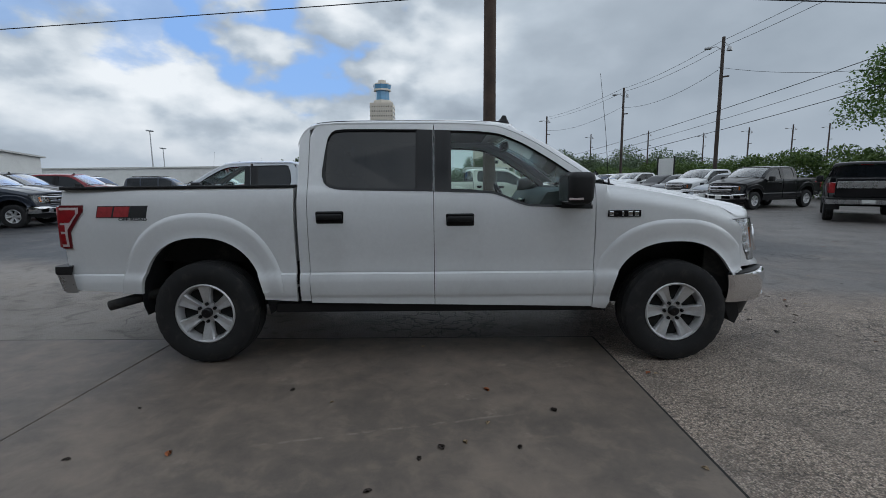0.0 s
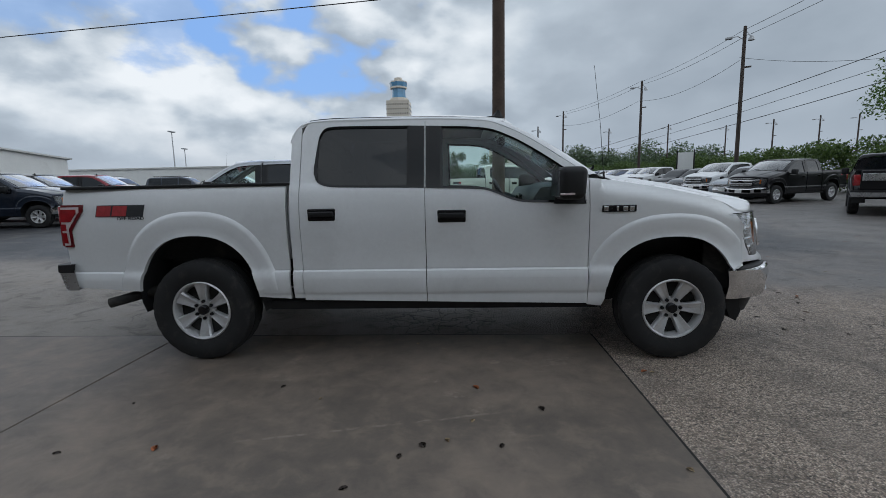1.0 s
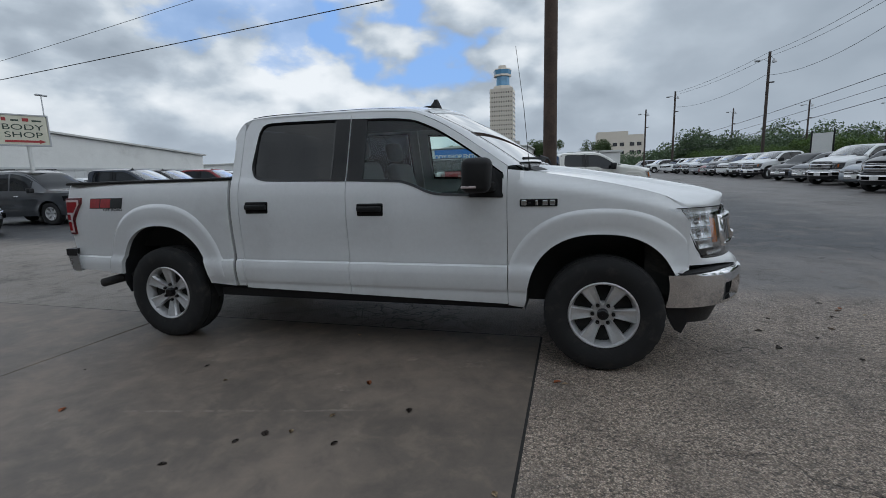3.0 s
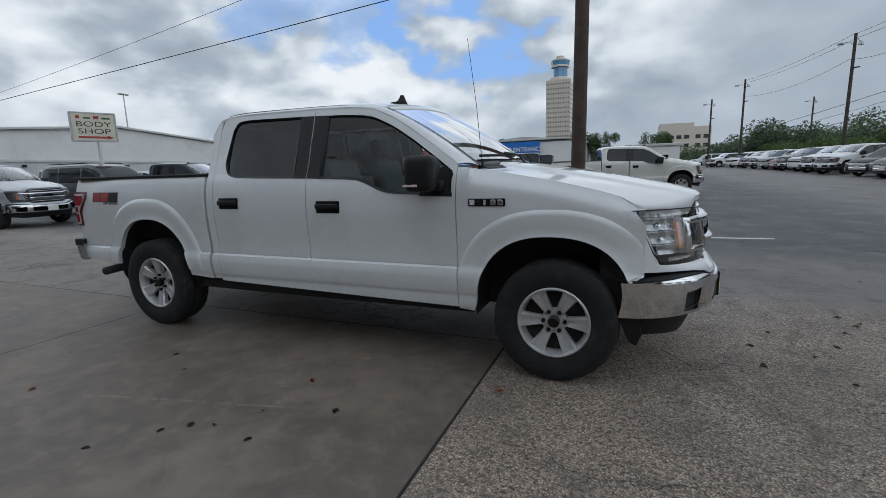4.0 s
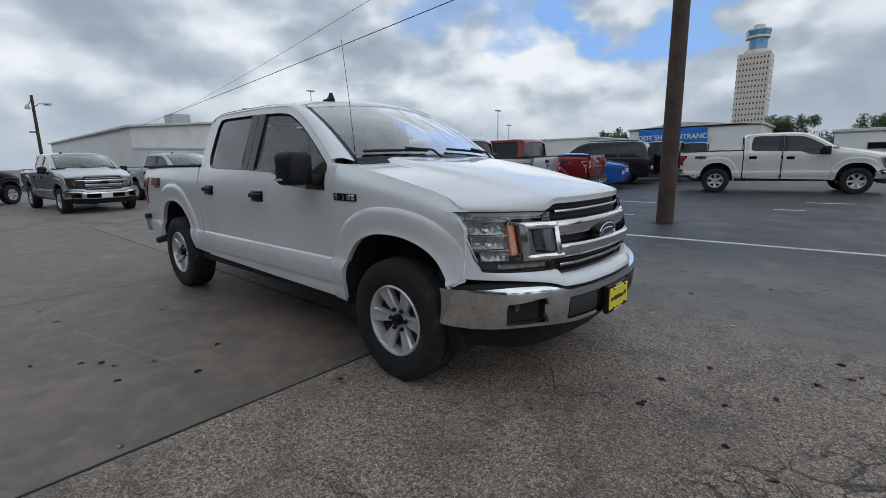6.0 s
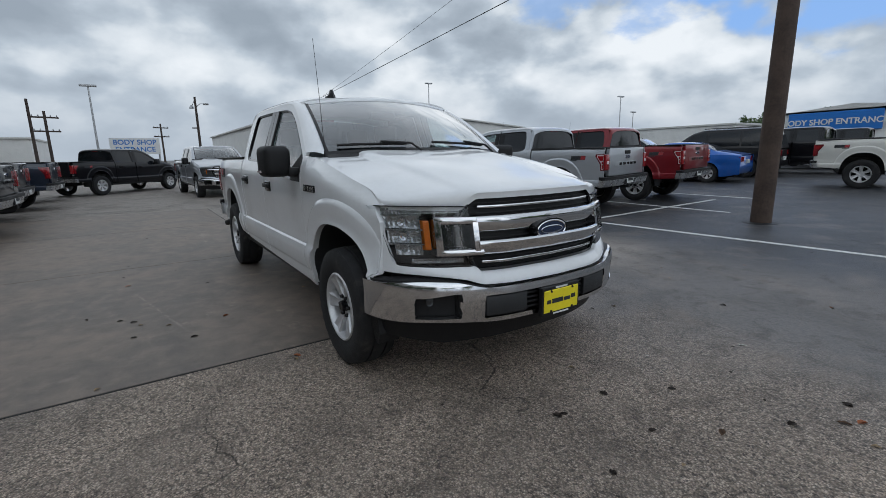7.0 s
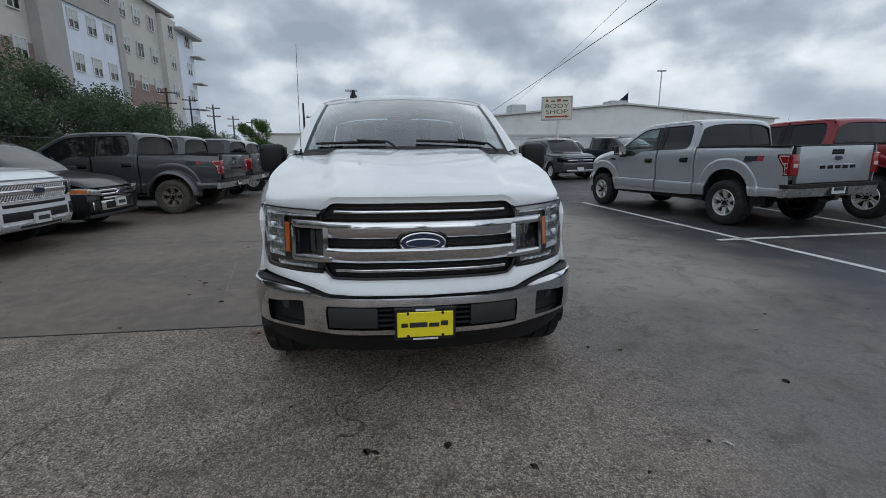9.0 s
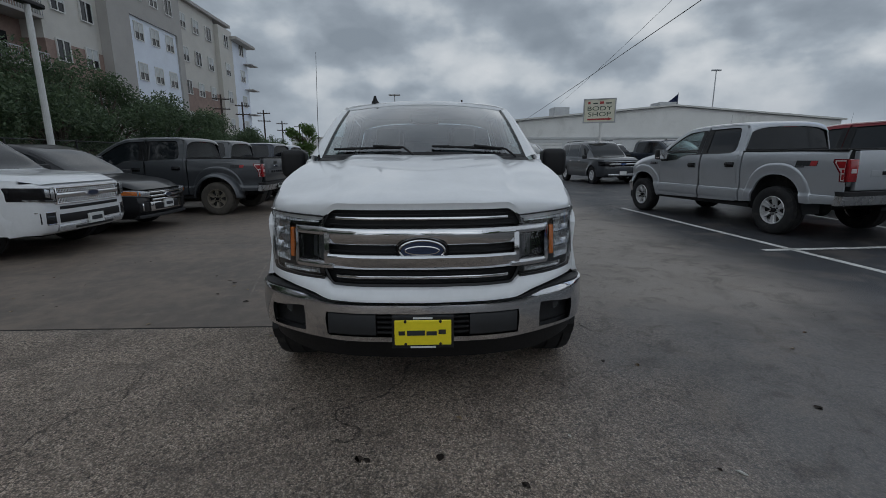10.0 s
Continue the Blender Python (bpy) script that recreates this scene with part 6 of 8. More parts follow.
    rows = [[bm.verts.new((-45 + 0.12 * math.sin(u * 5) * u, 26.65 - 1.15 * u, 7.8 - v * 1.35 - 1.0 * u * (1 - v))) for v in (0, 0.33, 0.66, 1.0)] for u in [i / 8 for i in range(9)]]
    for r0, r1 in zip(rows, rows[1:]):
        for k in range(3):
            bm.faces.new((r0[k], r0[k + 1], r1[k + 1], r1[k]))
    close_flag = bmesh.ops.solidify(bm, geom=bm.faces[:], thickness=0.02)
    part("flag", bm, FLAGB, pole, "limp dark blue flag")


workshop()


def low_building(name, label, x0, x1, y0, y1, h, mat, openings=()):
    b = thing(name, label, "building")
    bm = bmesh.new()
    box(bm, x0, x1, y0, y1, 0, h)
    part("wall", bm, mat, b)
    bm = bmesh.new()
    box(bm, x0 - 0.2, x1 + 0.2, y0 - 0.2, y1 + 0.2, h, h + 0.25, 0.03, 1)
    part("roof", bm, ROOFM, b)
    for (xa, xb, za, zb) in openings:
        bm = bmesh.new()
        box(bm, xa, xb, y0 - 0.06, y0 + 0.02, za, zb)
        w = part("window", bm, WINFRAME, b)
        bm = bmesh.new()
        box(bm, xa + 0.08, xb - 0.08, y0 - 0.075, y0 - 0.05, za + 0.08, zb - 0.08)
        part("pane", bm, WINPANE, w)
    return b


shop = low_building("entrance_building", "low white shop with a wide blue sign over its entrance", -18.0, -4.0, 58, 75, 4.95, SIDING, ((-15.5, -13, 0.8, 3.0), (-12, -9.6, 0.8, 3.0)))
bm = bmesh.new()
lo = [[bm.verts.new((x, y, z)) for x, z in ((-18.3, 4.97), (-11.4, 5.7), (-3.7, 4.97))] for y in (57.8, 75.2)]
bm.faces.new(lo[0]), bm.faces.new(lo[1][::-1])
for i in range(3):
    bm.faces.new((lo[0][i], lo[0][(i + 1) % 3], lo[1][(i + 1) % 3], lo[1][i]))
bmesh.ops.recalc_face_normals(bm, faces=bm.faces)
part("gable_roof", bm, ROOFM, shop, "low pitched pale metal roof")
bm = bmesh.new()
box(bm, -16.75, -9.05, 57.70, 57.94, 3.1, 5.0, 0.04, 1)
board = part("sign_board", bm, BLUESIGN, shop, "blue sign with white words")
word("lettering", "BODY SHOP ENTRANCE", 0.80, WINFRAME, board, pose(-12.9, 57.68, 3.98, 90, 0, 0), 0.02, 0.98, "white words BODY SHOP ENTRANCE")
low_building("office_building", "low pale office building with a flat roof", 2.4, 7.0, 52, 62, 3.5, SIDING, ((4.6, 6.0, 1.9, 2.6),))
low_building("far_shop", "far low white commercial building", -84, -70, -22, -12, 4.2, SIDING)
low_building("far_warehouse", "far low pale warehouse with a flat roof", -62, -24, 62, 80, 4.5, SIDING)

# the pole sign
sign = thing("pole_sign", "cream body shop sign with a red arrow on a post", "sign", at=pose(-18.2, 8.5, 0.24, 0, 0, 66))
bm = bmesh.new()
box(bm, -0.72, 0.72, -0.09, 0.09, 2.78, 3.86, 0.02, 1)
panel = part("sign_panel", bm, SIGNW, sign, "cream sign panel")
bm = bmesh.new()
for u0, u1, v0, v1 in ((-0.77, 0.77, 2.74, 2.79), (-0.77, 0.77, 3.85, 3.90), (-0.77, -0.72, 2.79, 3.85), (0.72, 0.77, 2.79, 3.85)):
    box(bm, u0, u1, -0.11, 0.11, v0, v1)
part("sign_frame", bm, STEELP, sign)
bm = bmesh.new()
tube(bm, (0.1, 0, -0.3), (0.1, 0, 2.75), 0.07, 0.07, 12)
part("post", bm, WHITEP, sign)
word("lettering", "BODY", 0.29, SIGNT, panel, pose(0.0, -0.095, 3.42, 90, 0, 0), 0.004, 1.5, bold=0.0)
word("lettering", "SHOP", 0.29, SIGNT, panel, pose(0.0, -0.095, 3.14, 90, 0, 0), 0.004, 1.5, bold=0.0)
bm = bmesh.new()
box(bm, -0.55, 0.42, -0.10, -0.09, 2.87, 2.95)
vs = [bm.verts.new(p) for p in ((0.42, -0.098, 2.83), (0.63, -0.098, 2.91), (0.42, -0.098, 2.99))]
bm.faces.new(vs)
part("arrow", bm, SIGNR, panel, "red arrow")
for u, w in ((-0.5, 0.12), (-0.2, 0.22), (0.1, 0.18), (0.42, 0.28)):
    bm = bmesh.new()
    box(bm, u - w / 2, u + w / 2, -0.096, -0.09, 3.64, 3.70 + 0.06 * (w < 0.2))
    part("printed_bar", bm, SIGNR if w < 0.2 else SIGNT, panel)

sign2 = thing("entrance_sign", "pale board with blue words on two posts", "sign", at=pose(-38, -1.7, 0, 0, 0, 90))
bm = bmesh.new()
box(bm, -1.6, 1.6, -0.05, 0.05, 1.9, 3.1)
panel2 = part("sign_panel", bm, PLATEW, sign2)
word("lettering", "BODY SHOP", 0.5, BLUESIGN, panel2, pose(0, -0.055, 2.78, 90, 0, 0), 0.004)
word("lettering", "ENTRANCE", 0.5, BLUESIGN, panel2, pose(0, -0.055, 2.25, 90, 0, 0), 0.004)
for u in (-1.5, 1.5):
    bm = bmesh.new()
    tube(bm, (u, 0, 0), (u, 0, 1.9), 0.06)
    part("post", bm, STEELP, sign2)


# apartments beyond the trees
def apartments():
    b = thing("apartment_building", "five-storey apartment block in brick, beige and pale blue", "building")
    Y = -28.0
    def section(x0, x1, z0, z1, mat, out=0.0):
        bm = bmesh.new()
        box(bm, x0, x1, Y - 16, Y + out, z0, z1)
        part("wall", bm, mat, b)
    section(-71.5, -66.0, 0, 17.3, PALEBL, 0.4)
    section(-66.0, -62.0, 0, 18.3, BEIGE, 0.6)
    section(-62.0, -52.0, 9.5, 18.8, BEIGE)
    section(-62.0, -52.0, 0, 9.5, BRICKM, 0.05)
    section(-52.0, -51.0, 0, 19.4, TAUPE, 0.9)
    section(-51.0, -43.0, 0, 14.2, PALEBL, 0.7)
    section(-51.0, -43.0, 14.2, 19.4, TAUPE, 0.9)
    section(-43.0, -40.0, 0, 19.4, TAUPE, 0.9)
    section(-40.0, -34.0, 10.0, 19.4, BEIGE)
    section(-40.0, -34.0, 0, 10.0, BRICKM, 0.05)
    section(-34.0, -29.0, 0, 12.5, BRICKM, -1.6)
    section(-34.0, -29.0, 12.5, 19.4, BEIGE, -1.6)
    section(-29.0, -4.0, 0, 10.0, BRICKM, 0.05)
    section(-29.0, -4.0, 10.0, 19.4, BEIGE)
    section(-4.0, 10.0, 0, 19.4, TAUPE, 0.5)
    section(10.0, 40.0, 0, 19.4, BEIGE)
    for x0, x1, z, out in ((-72.3, -65.4, 17.3, 1.5), (-52.3, -39.6, 19.4, 1.3), (-40, 40, 19.4, 0.5), (-66.2, -52, 18.8, 0.5)):
        bm = bmesh.new()
        box(bm, x0, x1, Y - 16.3, Y + out, z, z + 0.35)
        part("roof", bm, TAUPE, b)
    fm, pm = bpy.data.meshes.new("window"), bpy.data.meshes.new("pane")
    bm = bmesh.new()
    for u0, u1, v0, v1 in ((-0.85, 0.85, 0, 0.1), (-0.85, 0.85, 1.8, 1.9), (-0.85, -0.75, 0.1, 1.8), (0.75, 0.85, 0.1, 1.8), (-0.05, 0.05, 0.1, 1.8)):
        box(bm, u0, u1, -0.05, 0.08, v0, v1)
    bm.to_mesh(fm)
    bm.free()
    bm = bmesh.new()
    box(bm, -0.76, 0.76, -0.04, 0.02, 0.1, 1.8)
    bm.to_mesh(pm)
    bm.free()
    fm.materials.append(WINFRAME)
    pm.materials.append(WINPANE)
    cm = bpy.data.meshes.new("blind")
    bm = bmesh.new()
    box(bm, -0.74, 0.74, 0.022, 0.034, 0.85, 1.79)
    bm.to_mesh(cm)
    bm.free()
    cm.materials.append(BLIND)
    rows = [(-69.5, 0.42), (-64.0, 0.62), (-60.2, 0.07), (-57.0, 0.07), (-54.0, 0.07), (-49.6, 0.92), (-47.0, 0.92), (-44.4, 0.92), (-38.6, 0.07), (-35.6, 0.07), (-26.6, 0.07), (-23.2, 0.07), (-18.5, 0.07), (-14.0, 0.07), (-9.0, 0.07), (-5.6, 0.07), (0, 0.52), (5, 0.52), (13, 0.07), (18, 0.07), (24, 0.07), (30, 0.07)]
    for x, out in rows:
        for fl in range(5):
            z = 1.2 + fl * 3.6
            o = 0.72 if (-51 < x < -43 and z + 1.9 < 14.6) else out
            w = new("window", fm)
            w.parent, w.location, w.scale = b, (x, Y + o, z + 0.2), (0.82, 1, 0.86)
            p = new("pane", pm)
            p.parent = w
            if (int(x * 3) + fl) % 4:
                c = new("blind", cm)
                c.parent = w
    for x in (-31.5,):
        for fl in range(1, 5):
            z = 0.6 + fl * 3.6
            bm = bmesh.new()
            box(bm, x - 2.4, x + 2.4, Y - 1.6, Y + 0.3, z - 0.2, z)
            bal = part("balcony", bm, TAUPE, b)
            bm = bmesh.new()
            for i in range(25):
                box(bm, x - 2.38 + i * 0.198 - 0.02, x - 2.38 + i * 0.198 + 0.02, Y + 0.24, Y + 0.28, z, z + 1.0)
            box(bm, x - 2.4, x + 2.4, Y + 0.22, Y + 0.30, z + 1.0, z + 1.06)
            part("railing", bm, STEELP, bal)
            bm = bmesh.new()
            box(bm, x - 1.2, x + 1.2, Y - 1.62, Y - 1.56, z, z + 2.3)
            part("balcony_door", bm, WINPANE, bal)
    b.location.x = 2.8
    for fl in range(1, 5):
        bm = bmesh.new()
        box(bm, -72.6, -70.0, Y + 0.4, Y + 1.6, fl * 3.6 + 0.4, fl * 3.6 + 0.52)
        part("canopy", bm, TAUPE, b)


apartments()


# the far tower
def tower():
    b = thing("office_tower", "far beige office tower with a blue glass crown", "tower")
    at = Vector((-55.5, 402, 0))
    bm = bmesh.new()
    box(bm, at.x - 10, at.x + 9, at.y - 10, at.y + 10, 0, 73)
    part("shaft", bm, TOWERW, b)
    for i in range(18):
        bm = bmesh.new()
        z = 4.5 + i * 3.8
        box(bm, at.x - 10.15, at.x + 9.15, at.y - 10.15, at.y + 10.15, z, z + 1.3)
        part("window_band", bm, WINPANE, b)
    for x in range(-9, 10, 2):
        bm = bmesh.new()
        box(bm, at.x + x - 0.6, at.x + x + 0.6, at.y - 10.4, at.y - 10.1, 0, 73)
        part("pier", bm, TOWERW, b)
    for z0, z1, r in ((73, 76, 8), (76, 84, 6.0), (84, 85.5, 7.5), (85.5, 89, 7.0), (89, 90, 7.6), (90, 93, 3.5)):
        bm = bmesh.new()
        bmesh.ops.create_cone(bm, cap_ends=True, segments=8, radius1=r, radius2=r * (1.12 if z0 == 85.5 else 0.97), depth=z1 - z0, matrix=Matrix.Translation((at.x - 0.5, at.y, (z0 + z1) / 2)))
        part("crown", bm, TOWERB if z0 in (76, 85.5) else TOWERW, b)
    bm = bmesh.new()
    box(bm, at.x + 9.3, at.x + 13.5, at.y - 2, at.y + 8, 0, 30)
    part("side_wing", bm, TAUPE, b)


tower()
far = thing("hospital_building", "far pale office building with rows of windows", "building")
for i, (x0, x1, h) in enumerate(((12, 24, 17.5), (24, 30, 16.0))):
    bm = bmesh.new()
    box(bm, x0, x1, 200, 214, 0, h)
    part("wall", bm, TOWERW, far)
    for fl in range(4):
        for k in range(int((x1 - x0) / 2.7)):
            bm = bmesh.new()
            xx = x0 + 0.7 + k * 2.7
            box(bm, xx, xx + 1.7, 199.9, 200.1, 1.6 + fl * 3.3, 3.0 + fl * 3.3)
            part("window", bm, WINPANE, far)


# ---- poles and wires ----
def utility_pole(x, y, h, r=0.16, mat=WOODG, arms=1, heading=90, lamp=True, label="weathered wooden utility pole with crossarm and lamp"):
    p = thing("utility_pole", label, "utility pole", at=pose(x, y, lie(y), 0, 0, heading))
    bm = bmesh.new()
    tube(bm, (0, 0, -0.2), (0, 0, h), r, r * 0.72, 14)
    part("shaft", bm, mat, p)
    for k in range(arms):
        bm = bmesh.new()
        z = h - 0.5 - k * 1.1
        box(bm, -0.07, 0.07, -0.9, 0.9, z - 0.06, z + 0.06)
        arm = part("crossarm", bm, mat, p)
        for y2 in (-0.8, -0.4, 0.4, 0.8):
            bm = bmesh.new()
            lathe(bm, [(z + 0.06, 0.02), (z + 0.12, 0.05), (z + 0.2, 0.03), (z + 0.22, 0.001)], 8, axis="z", centre=(0, y2, 0))
            part("insulator", bm, STEELP, arm)
    if lamp:
        bm = bmesh.new()
        run(bm, [(0, 0, h - 0.9), (0.4, 0, h - 0.6), (0.75, 0, h - 0.6)], 0.03, 6)
        box(bm, 0.7, 1.15, -0.14, 0.14, h - 0.72, h - 0.56, 0.04, 1)
        part("lamp", bm, STEELP, p, "grey flood lamp")
        bm = bmesh.new()
        run(bm, [(0, 0, h - 0.2), (-0.35, 0.1, h - 0.75)], 0.03, 6)
        lathe(bm, [(h - 1.0, 0.20), (h - 0.8, 0.15), (h - 0.68, 0.06), (h - 0.66, 0.001)], 12, axis="z", centre=(-0.4, 0.1, 0))
        part("bell_lamp", bm, STEELP, p, "grey bell lamp")
        bm = bmesh.new()
        box(bm, -0.5, 0.0, -0.05, 0.05, h - 2.75, h - 2.65)
        part("bracket", bm, mat, p)
    return p


main_pole = thing("utility_pole", "dark creosoted wooden pole standing in the lot", "utility pole")
bm = bmesh.new()
tube(bm, (1.12, 7.20, -0.1), (1.15, 7.22, 9.6), 0.165, 0.135, 24)
part("shaft", bm, WOODP, main_pole)
bm = bmesh.new()
lathe(bm, [(0.0, 0.30), (0.012, 0.27), (0.02, 0.16)], 20, axis="z", centre=(1.12, 7.20, 0.085))
part("base_collar", bm, TRIM, main_pole)
for x, y, h in ((19.55, 29.3, 11.2), (18.85, 45.7, 11.0), (15.2, 66.6, 11.0), (29.8, 92, 10.8), (53, 92, 10.8), (61.6, 79, 10.8), (66.5, 77.1, 10.7), (37.7, 82.9, 10.4), (51.6, 75.5, 10.0), (12.7, 74.6, 9.7)):
    utility_pole(x, y, h, heading=150, arms=0, r=0.15, label="weathered wooden utility pole with two flood lamps")
for x, y, h in ((22.3, 2, 13.1), (21, 9, 8.2)):
    utility_pole(x, y, h, r=0.15, arms=1, lamp=False, label="weathered wooden utility pole with one crossarm")
for x, y, h in ((-50, -23.9, 8.4), (-58.3, -24.8, 8.5), (-65.8, -24.7, 8.2), (-76.1, -25.3, 7.4), (-79.8, -23.4, 7.1), (-65.3, 1.5, 6.0), (-45, -7.5, 5.5)):
    utility_pole(x, y, h, r=0.13, arms=2, lamp=False, heading=20, label="far weathered utility pole with two crossarms")
utility_pole(-43, 3.3, 6.9, r=0.13, arms=0, heading=60, label="dark wooden pole with a small lamp")
utility_pole(-40, -7.8, 5.9, r=0.12, arms=0, lamp=False, label="bare leaning wooden pole")
for x, y, h in ((-87, 56, 17.4), (-60.8, 90, 13.4), (-70, -5.5, 10.8), (-68.3, 106, 11.3)):
    p = thing("light_mast", "tall grey steel light mast", "light mast", at=pose(x, y, 0))
    bm = bmesh.new()
    tube(bm, (0, 0, 0), (0, 0, h), 0.16, 0.09, 10)
    part("mast", bm, STEELP, p)
    bm = bmesh.new()
    box(bm, -0.3, 0.3, -0.9, 0.9, h - 0.1, h + 0.15, 0.05, 1)
    part("lamp_head", bm, STEELP, p)


def wire(a, b, sag, r=0.016, label="thin black overhead cable"):
    a, b = Vector(a), Vector(b)
    bm = bmesh.new()
    run(bm, [a.lerp(b, t) - Vector((0, 0, sag * 4 * t * (1 - t))) for t in [i / 20 for i in range(21)]], r, 5)
    tagged(part("overhead_cable", bm, CABLE), label, "cable", "overhead cables")


wire((1.15, 7.25, 6.0), (-40, 9.0, 4.6), 0.05, 0.013)
wire((1.15, 7.25, 7.7), (-40, 12.5, 6.2), 0.2, 0.008)
wire((1.15, 7.25, 6.15), (34, 8.0, 6.0), 0.45, 0.017)
A, B, C = (19.3, 29.3, 11.3), (18.6, 45.7, 11.5), (15.2, 66.6, 11.7)
for dx, dz, sag in ((0.0, 0.0, 0.3), (0.5, -0.2, 0.3), (0.0, -1.9, 0.7)):
    wire((A[0] + dx, A[1], A[2] + dz), (B[0] + dx, B[1], B[2] + dz), sag, 0.015)
    wire((B[0] + dx, B[1], B[2] + dz), (C[0] + dx, C[1], C[2] + dz), sag, 0.015)
wire((19.3, 29.3, 11.3), (22, 2, 13.0), 0.4, 0.015)
wire((19.9, 29.3, 11.1), (22.6, 2, 12.6), 0.4, 0.015)
wire((19.3, 29.3, 9.6), (27, 14, 7.4), 1.0, 0.012)
for k, z in enumerate((7.9, 7.2, 6.5)):
    wire((16.0, 66.6, z - 2.6), (21, 9, z), 0.5, 0.02 if k != 1 else 0.014)

# ---- planting ----
rng = random.Random(5)
cs, rs = [], []
for i in range(250):
    y = 10 + 86 * (i / 250) + rng.uniform(-0.8, 0.8)
    for z in (0.8, 1.9, 2.9):
        cs.append((24 + rng.uniform(-1.6, 1.6), y, lie(y) + z * 0.78 + rng.uniform(-0.25, 0.3) + 0.25 * math.sin(y * 0.31)))
        rs.append(rng.uniform(0.55, 0.9))
tagged(leaves("hedge", cs, rs, 130000, 0.11, LEAFM, None, 11), "overgrown green hedge along the boundary fence", "hedge", kind="stuff")
cs, rs = [], []
rng = random.Random(8)
for i in range(240):
    a = radians(rng.uniform(58, 116))
    d = rng.uniform(95, 150)
    h = 1.0 + (rng.uniform(2.2, 6.2) if a < radians(78) else rng.uniform(1.0, 3.2))
    for k in range(3):
        cs.append((d * math.cos(a) + rng.uniform(-3, 3), d * math.sin(a), max(1.0, h - k * 2.2)))
        rs.append(rng.uniform(1.6, 3.0))
tagged(leaves("far_trees", cs, rs, 280000, 0.25, LEAFD, None, 12), "far dark green belt of trees", "trees", kind="stuff")
make_tree("leafy green tree with drooping branches over the fence", 30.2, 22.8, 10.2, 4.9, 3.4, 21, LEAFB, 15000, 0.12, 1.2, (-1.0, 0.3))
make_tree("tall dark green tree with a thin crown beside the fence", -1.6, -13.0, 11.5, 4.6, 2.4, 29, LEAFD, 20000, 0.085)
make_tree("far round green tree beside the shop", -2.2, 70, 6.4, 2.8, 2.0, 23, LEAF, 12000, 0.11)
make_tree("far round green tree beside the shop", 6.5, 86, 6.6, 3.8, 2.0, 24, LEAF, 14000, 0.12)
make_tree("small far tree beyond the workshop", -26, 74, 7.0, 2.4, 2.0, 25, LEAF, 2600, 0.17)
make_tree("small far tree beyond the workshop", -20, 80, 7.0, 2.2, 2.0, 26, LEAF, 2600, 0.17)
make_tree("small pale green tree by the far shop", -58.6, -17.2, 6.0, 2.2, 1.2, 27, LEAFB, 5000, 0.13)
for i, (x, h, r) in enumerate(((-44, 3.0, 2.4), (-38, 3.5, 2.6), (-33, 3.9, 2.8), (-28, 4.5, 2.8), (-23.5, 5.2, 2.9), (-19.5, 6.2, 3.1), (-15.8, 6.4, 3.1), (-11.5, 6.2, 3.0), (-7, 6.4, 3.1), (-2.5, 6.2, 3.0), (2.5, 6.6, 3.2), (8, 6.2, 3.1), (14, 6.6, 3.3))):
    make_tree("dark green evergreen tree in a row along the fence", x, -16.2 + 0.5 * math.sin(i * 2.1), h, r, 0.7, 40 + i, LEAFD, 16000 if x < 0 else 4200, 0.08 if x < 0 else 0.15)
# unseen trees, added to darken what the front chrome reflects
for i, (x, y, h) in enumerate(((29, 2, 7), (30, -6, 7.5), (29, -14, 7), (27, -21, 6.8), (21, -17, 6.5))):
    make_tree("unseen dark green tree added for the chrome to reflect", x, y, h, 3.6, 1.2, 70 + i, LEAFD, 3000, 0.2)
# mesh fence in front of the trees
fence = thing("fence", "dark chain-link fence with steel posts", "fence")
MESHM = material("fence_mesh", (0.02, 0.022, 0.022), 0.6)
for i in range(22):
    bm = bmesh.new()
    tube(bm, (-46 + i * 3, -13.4, 0), (-46 + i * 3, -13.4, 2.05), 0.035, 0.035, 8)
    part("post", bm, MESHM, fence)
bm = bmesh.new()
for z in (2.03, 0.08):
    run(bm, [(-46, -13.4, z), (17, -13.4, z)], 0.022, 6)
part("rail", bm, MESHM, fence)
mesh_lines = bmesh.new()
for i in range(420):
    x = -46 + i * 0.15
    for d in (-1, 1):
        x1 = x + d * 2.0
        if -46 <= x1 <= 17:
            run(mesh_lines, [(x, -13.4 + d * 0.004, 0.06), (x1, -13.4 + d * 0.004, 2.0)], 0.0045, 3)
tagged(part("chain_link", mesh_lines, MESHM, fence), kind="stuff")
# white lamp post by the fence
post = thing("lamp_post", "white steel lamp post with a small lamp head", "lamp post", at=pose(-8.8, -11.0, 0))
bm = bmesh.new()
tube(bm, (0, 0, 0), (0.0, 0, 5.6), 0.10, 0.075, 14)
part("shaft", bm, WHITEP, post)
bm = bmesh.new()
box(bm, -0.5, 0.5, -0.12, 0.12, 5.55, 5.68, 0.03, 1)
box(bm, 0.25, 0.7, -0.2, 0.2, 5.62, 5.85, 0.05, 1)
part("lamp_head", bm, TRIM, post)
# pale board among the parked cars
nb = thing("notice_board", "blank white board on posts by the hedge", "sign", at=pose(20.8, 39.5, lie(39.5), 0, 0, -40))
bm = bmesh.new()
box(bm, -0.65, 0.65, -0.05, 0.05, 1.75, 3.3)
part("panel", bm, PLATEW, nb)
for u in (-0.72, 0.72):
    bm = bmesh.new()
    tube(bm, (u, 0, 0), (u, 0, 3.5), 0.06)
    part("post", bm, TRIM, nb)

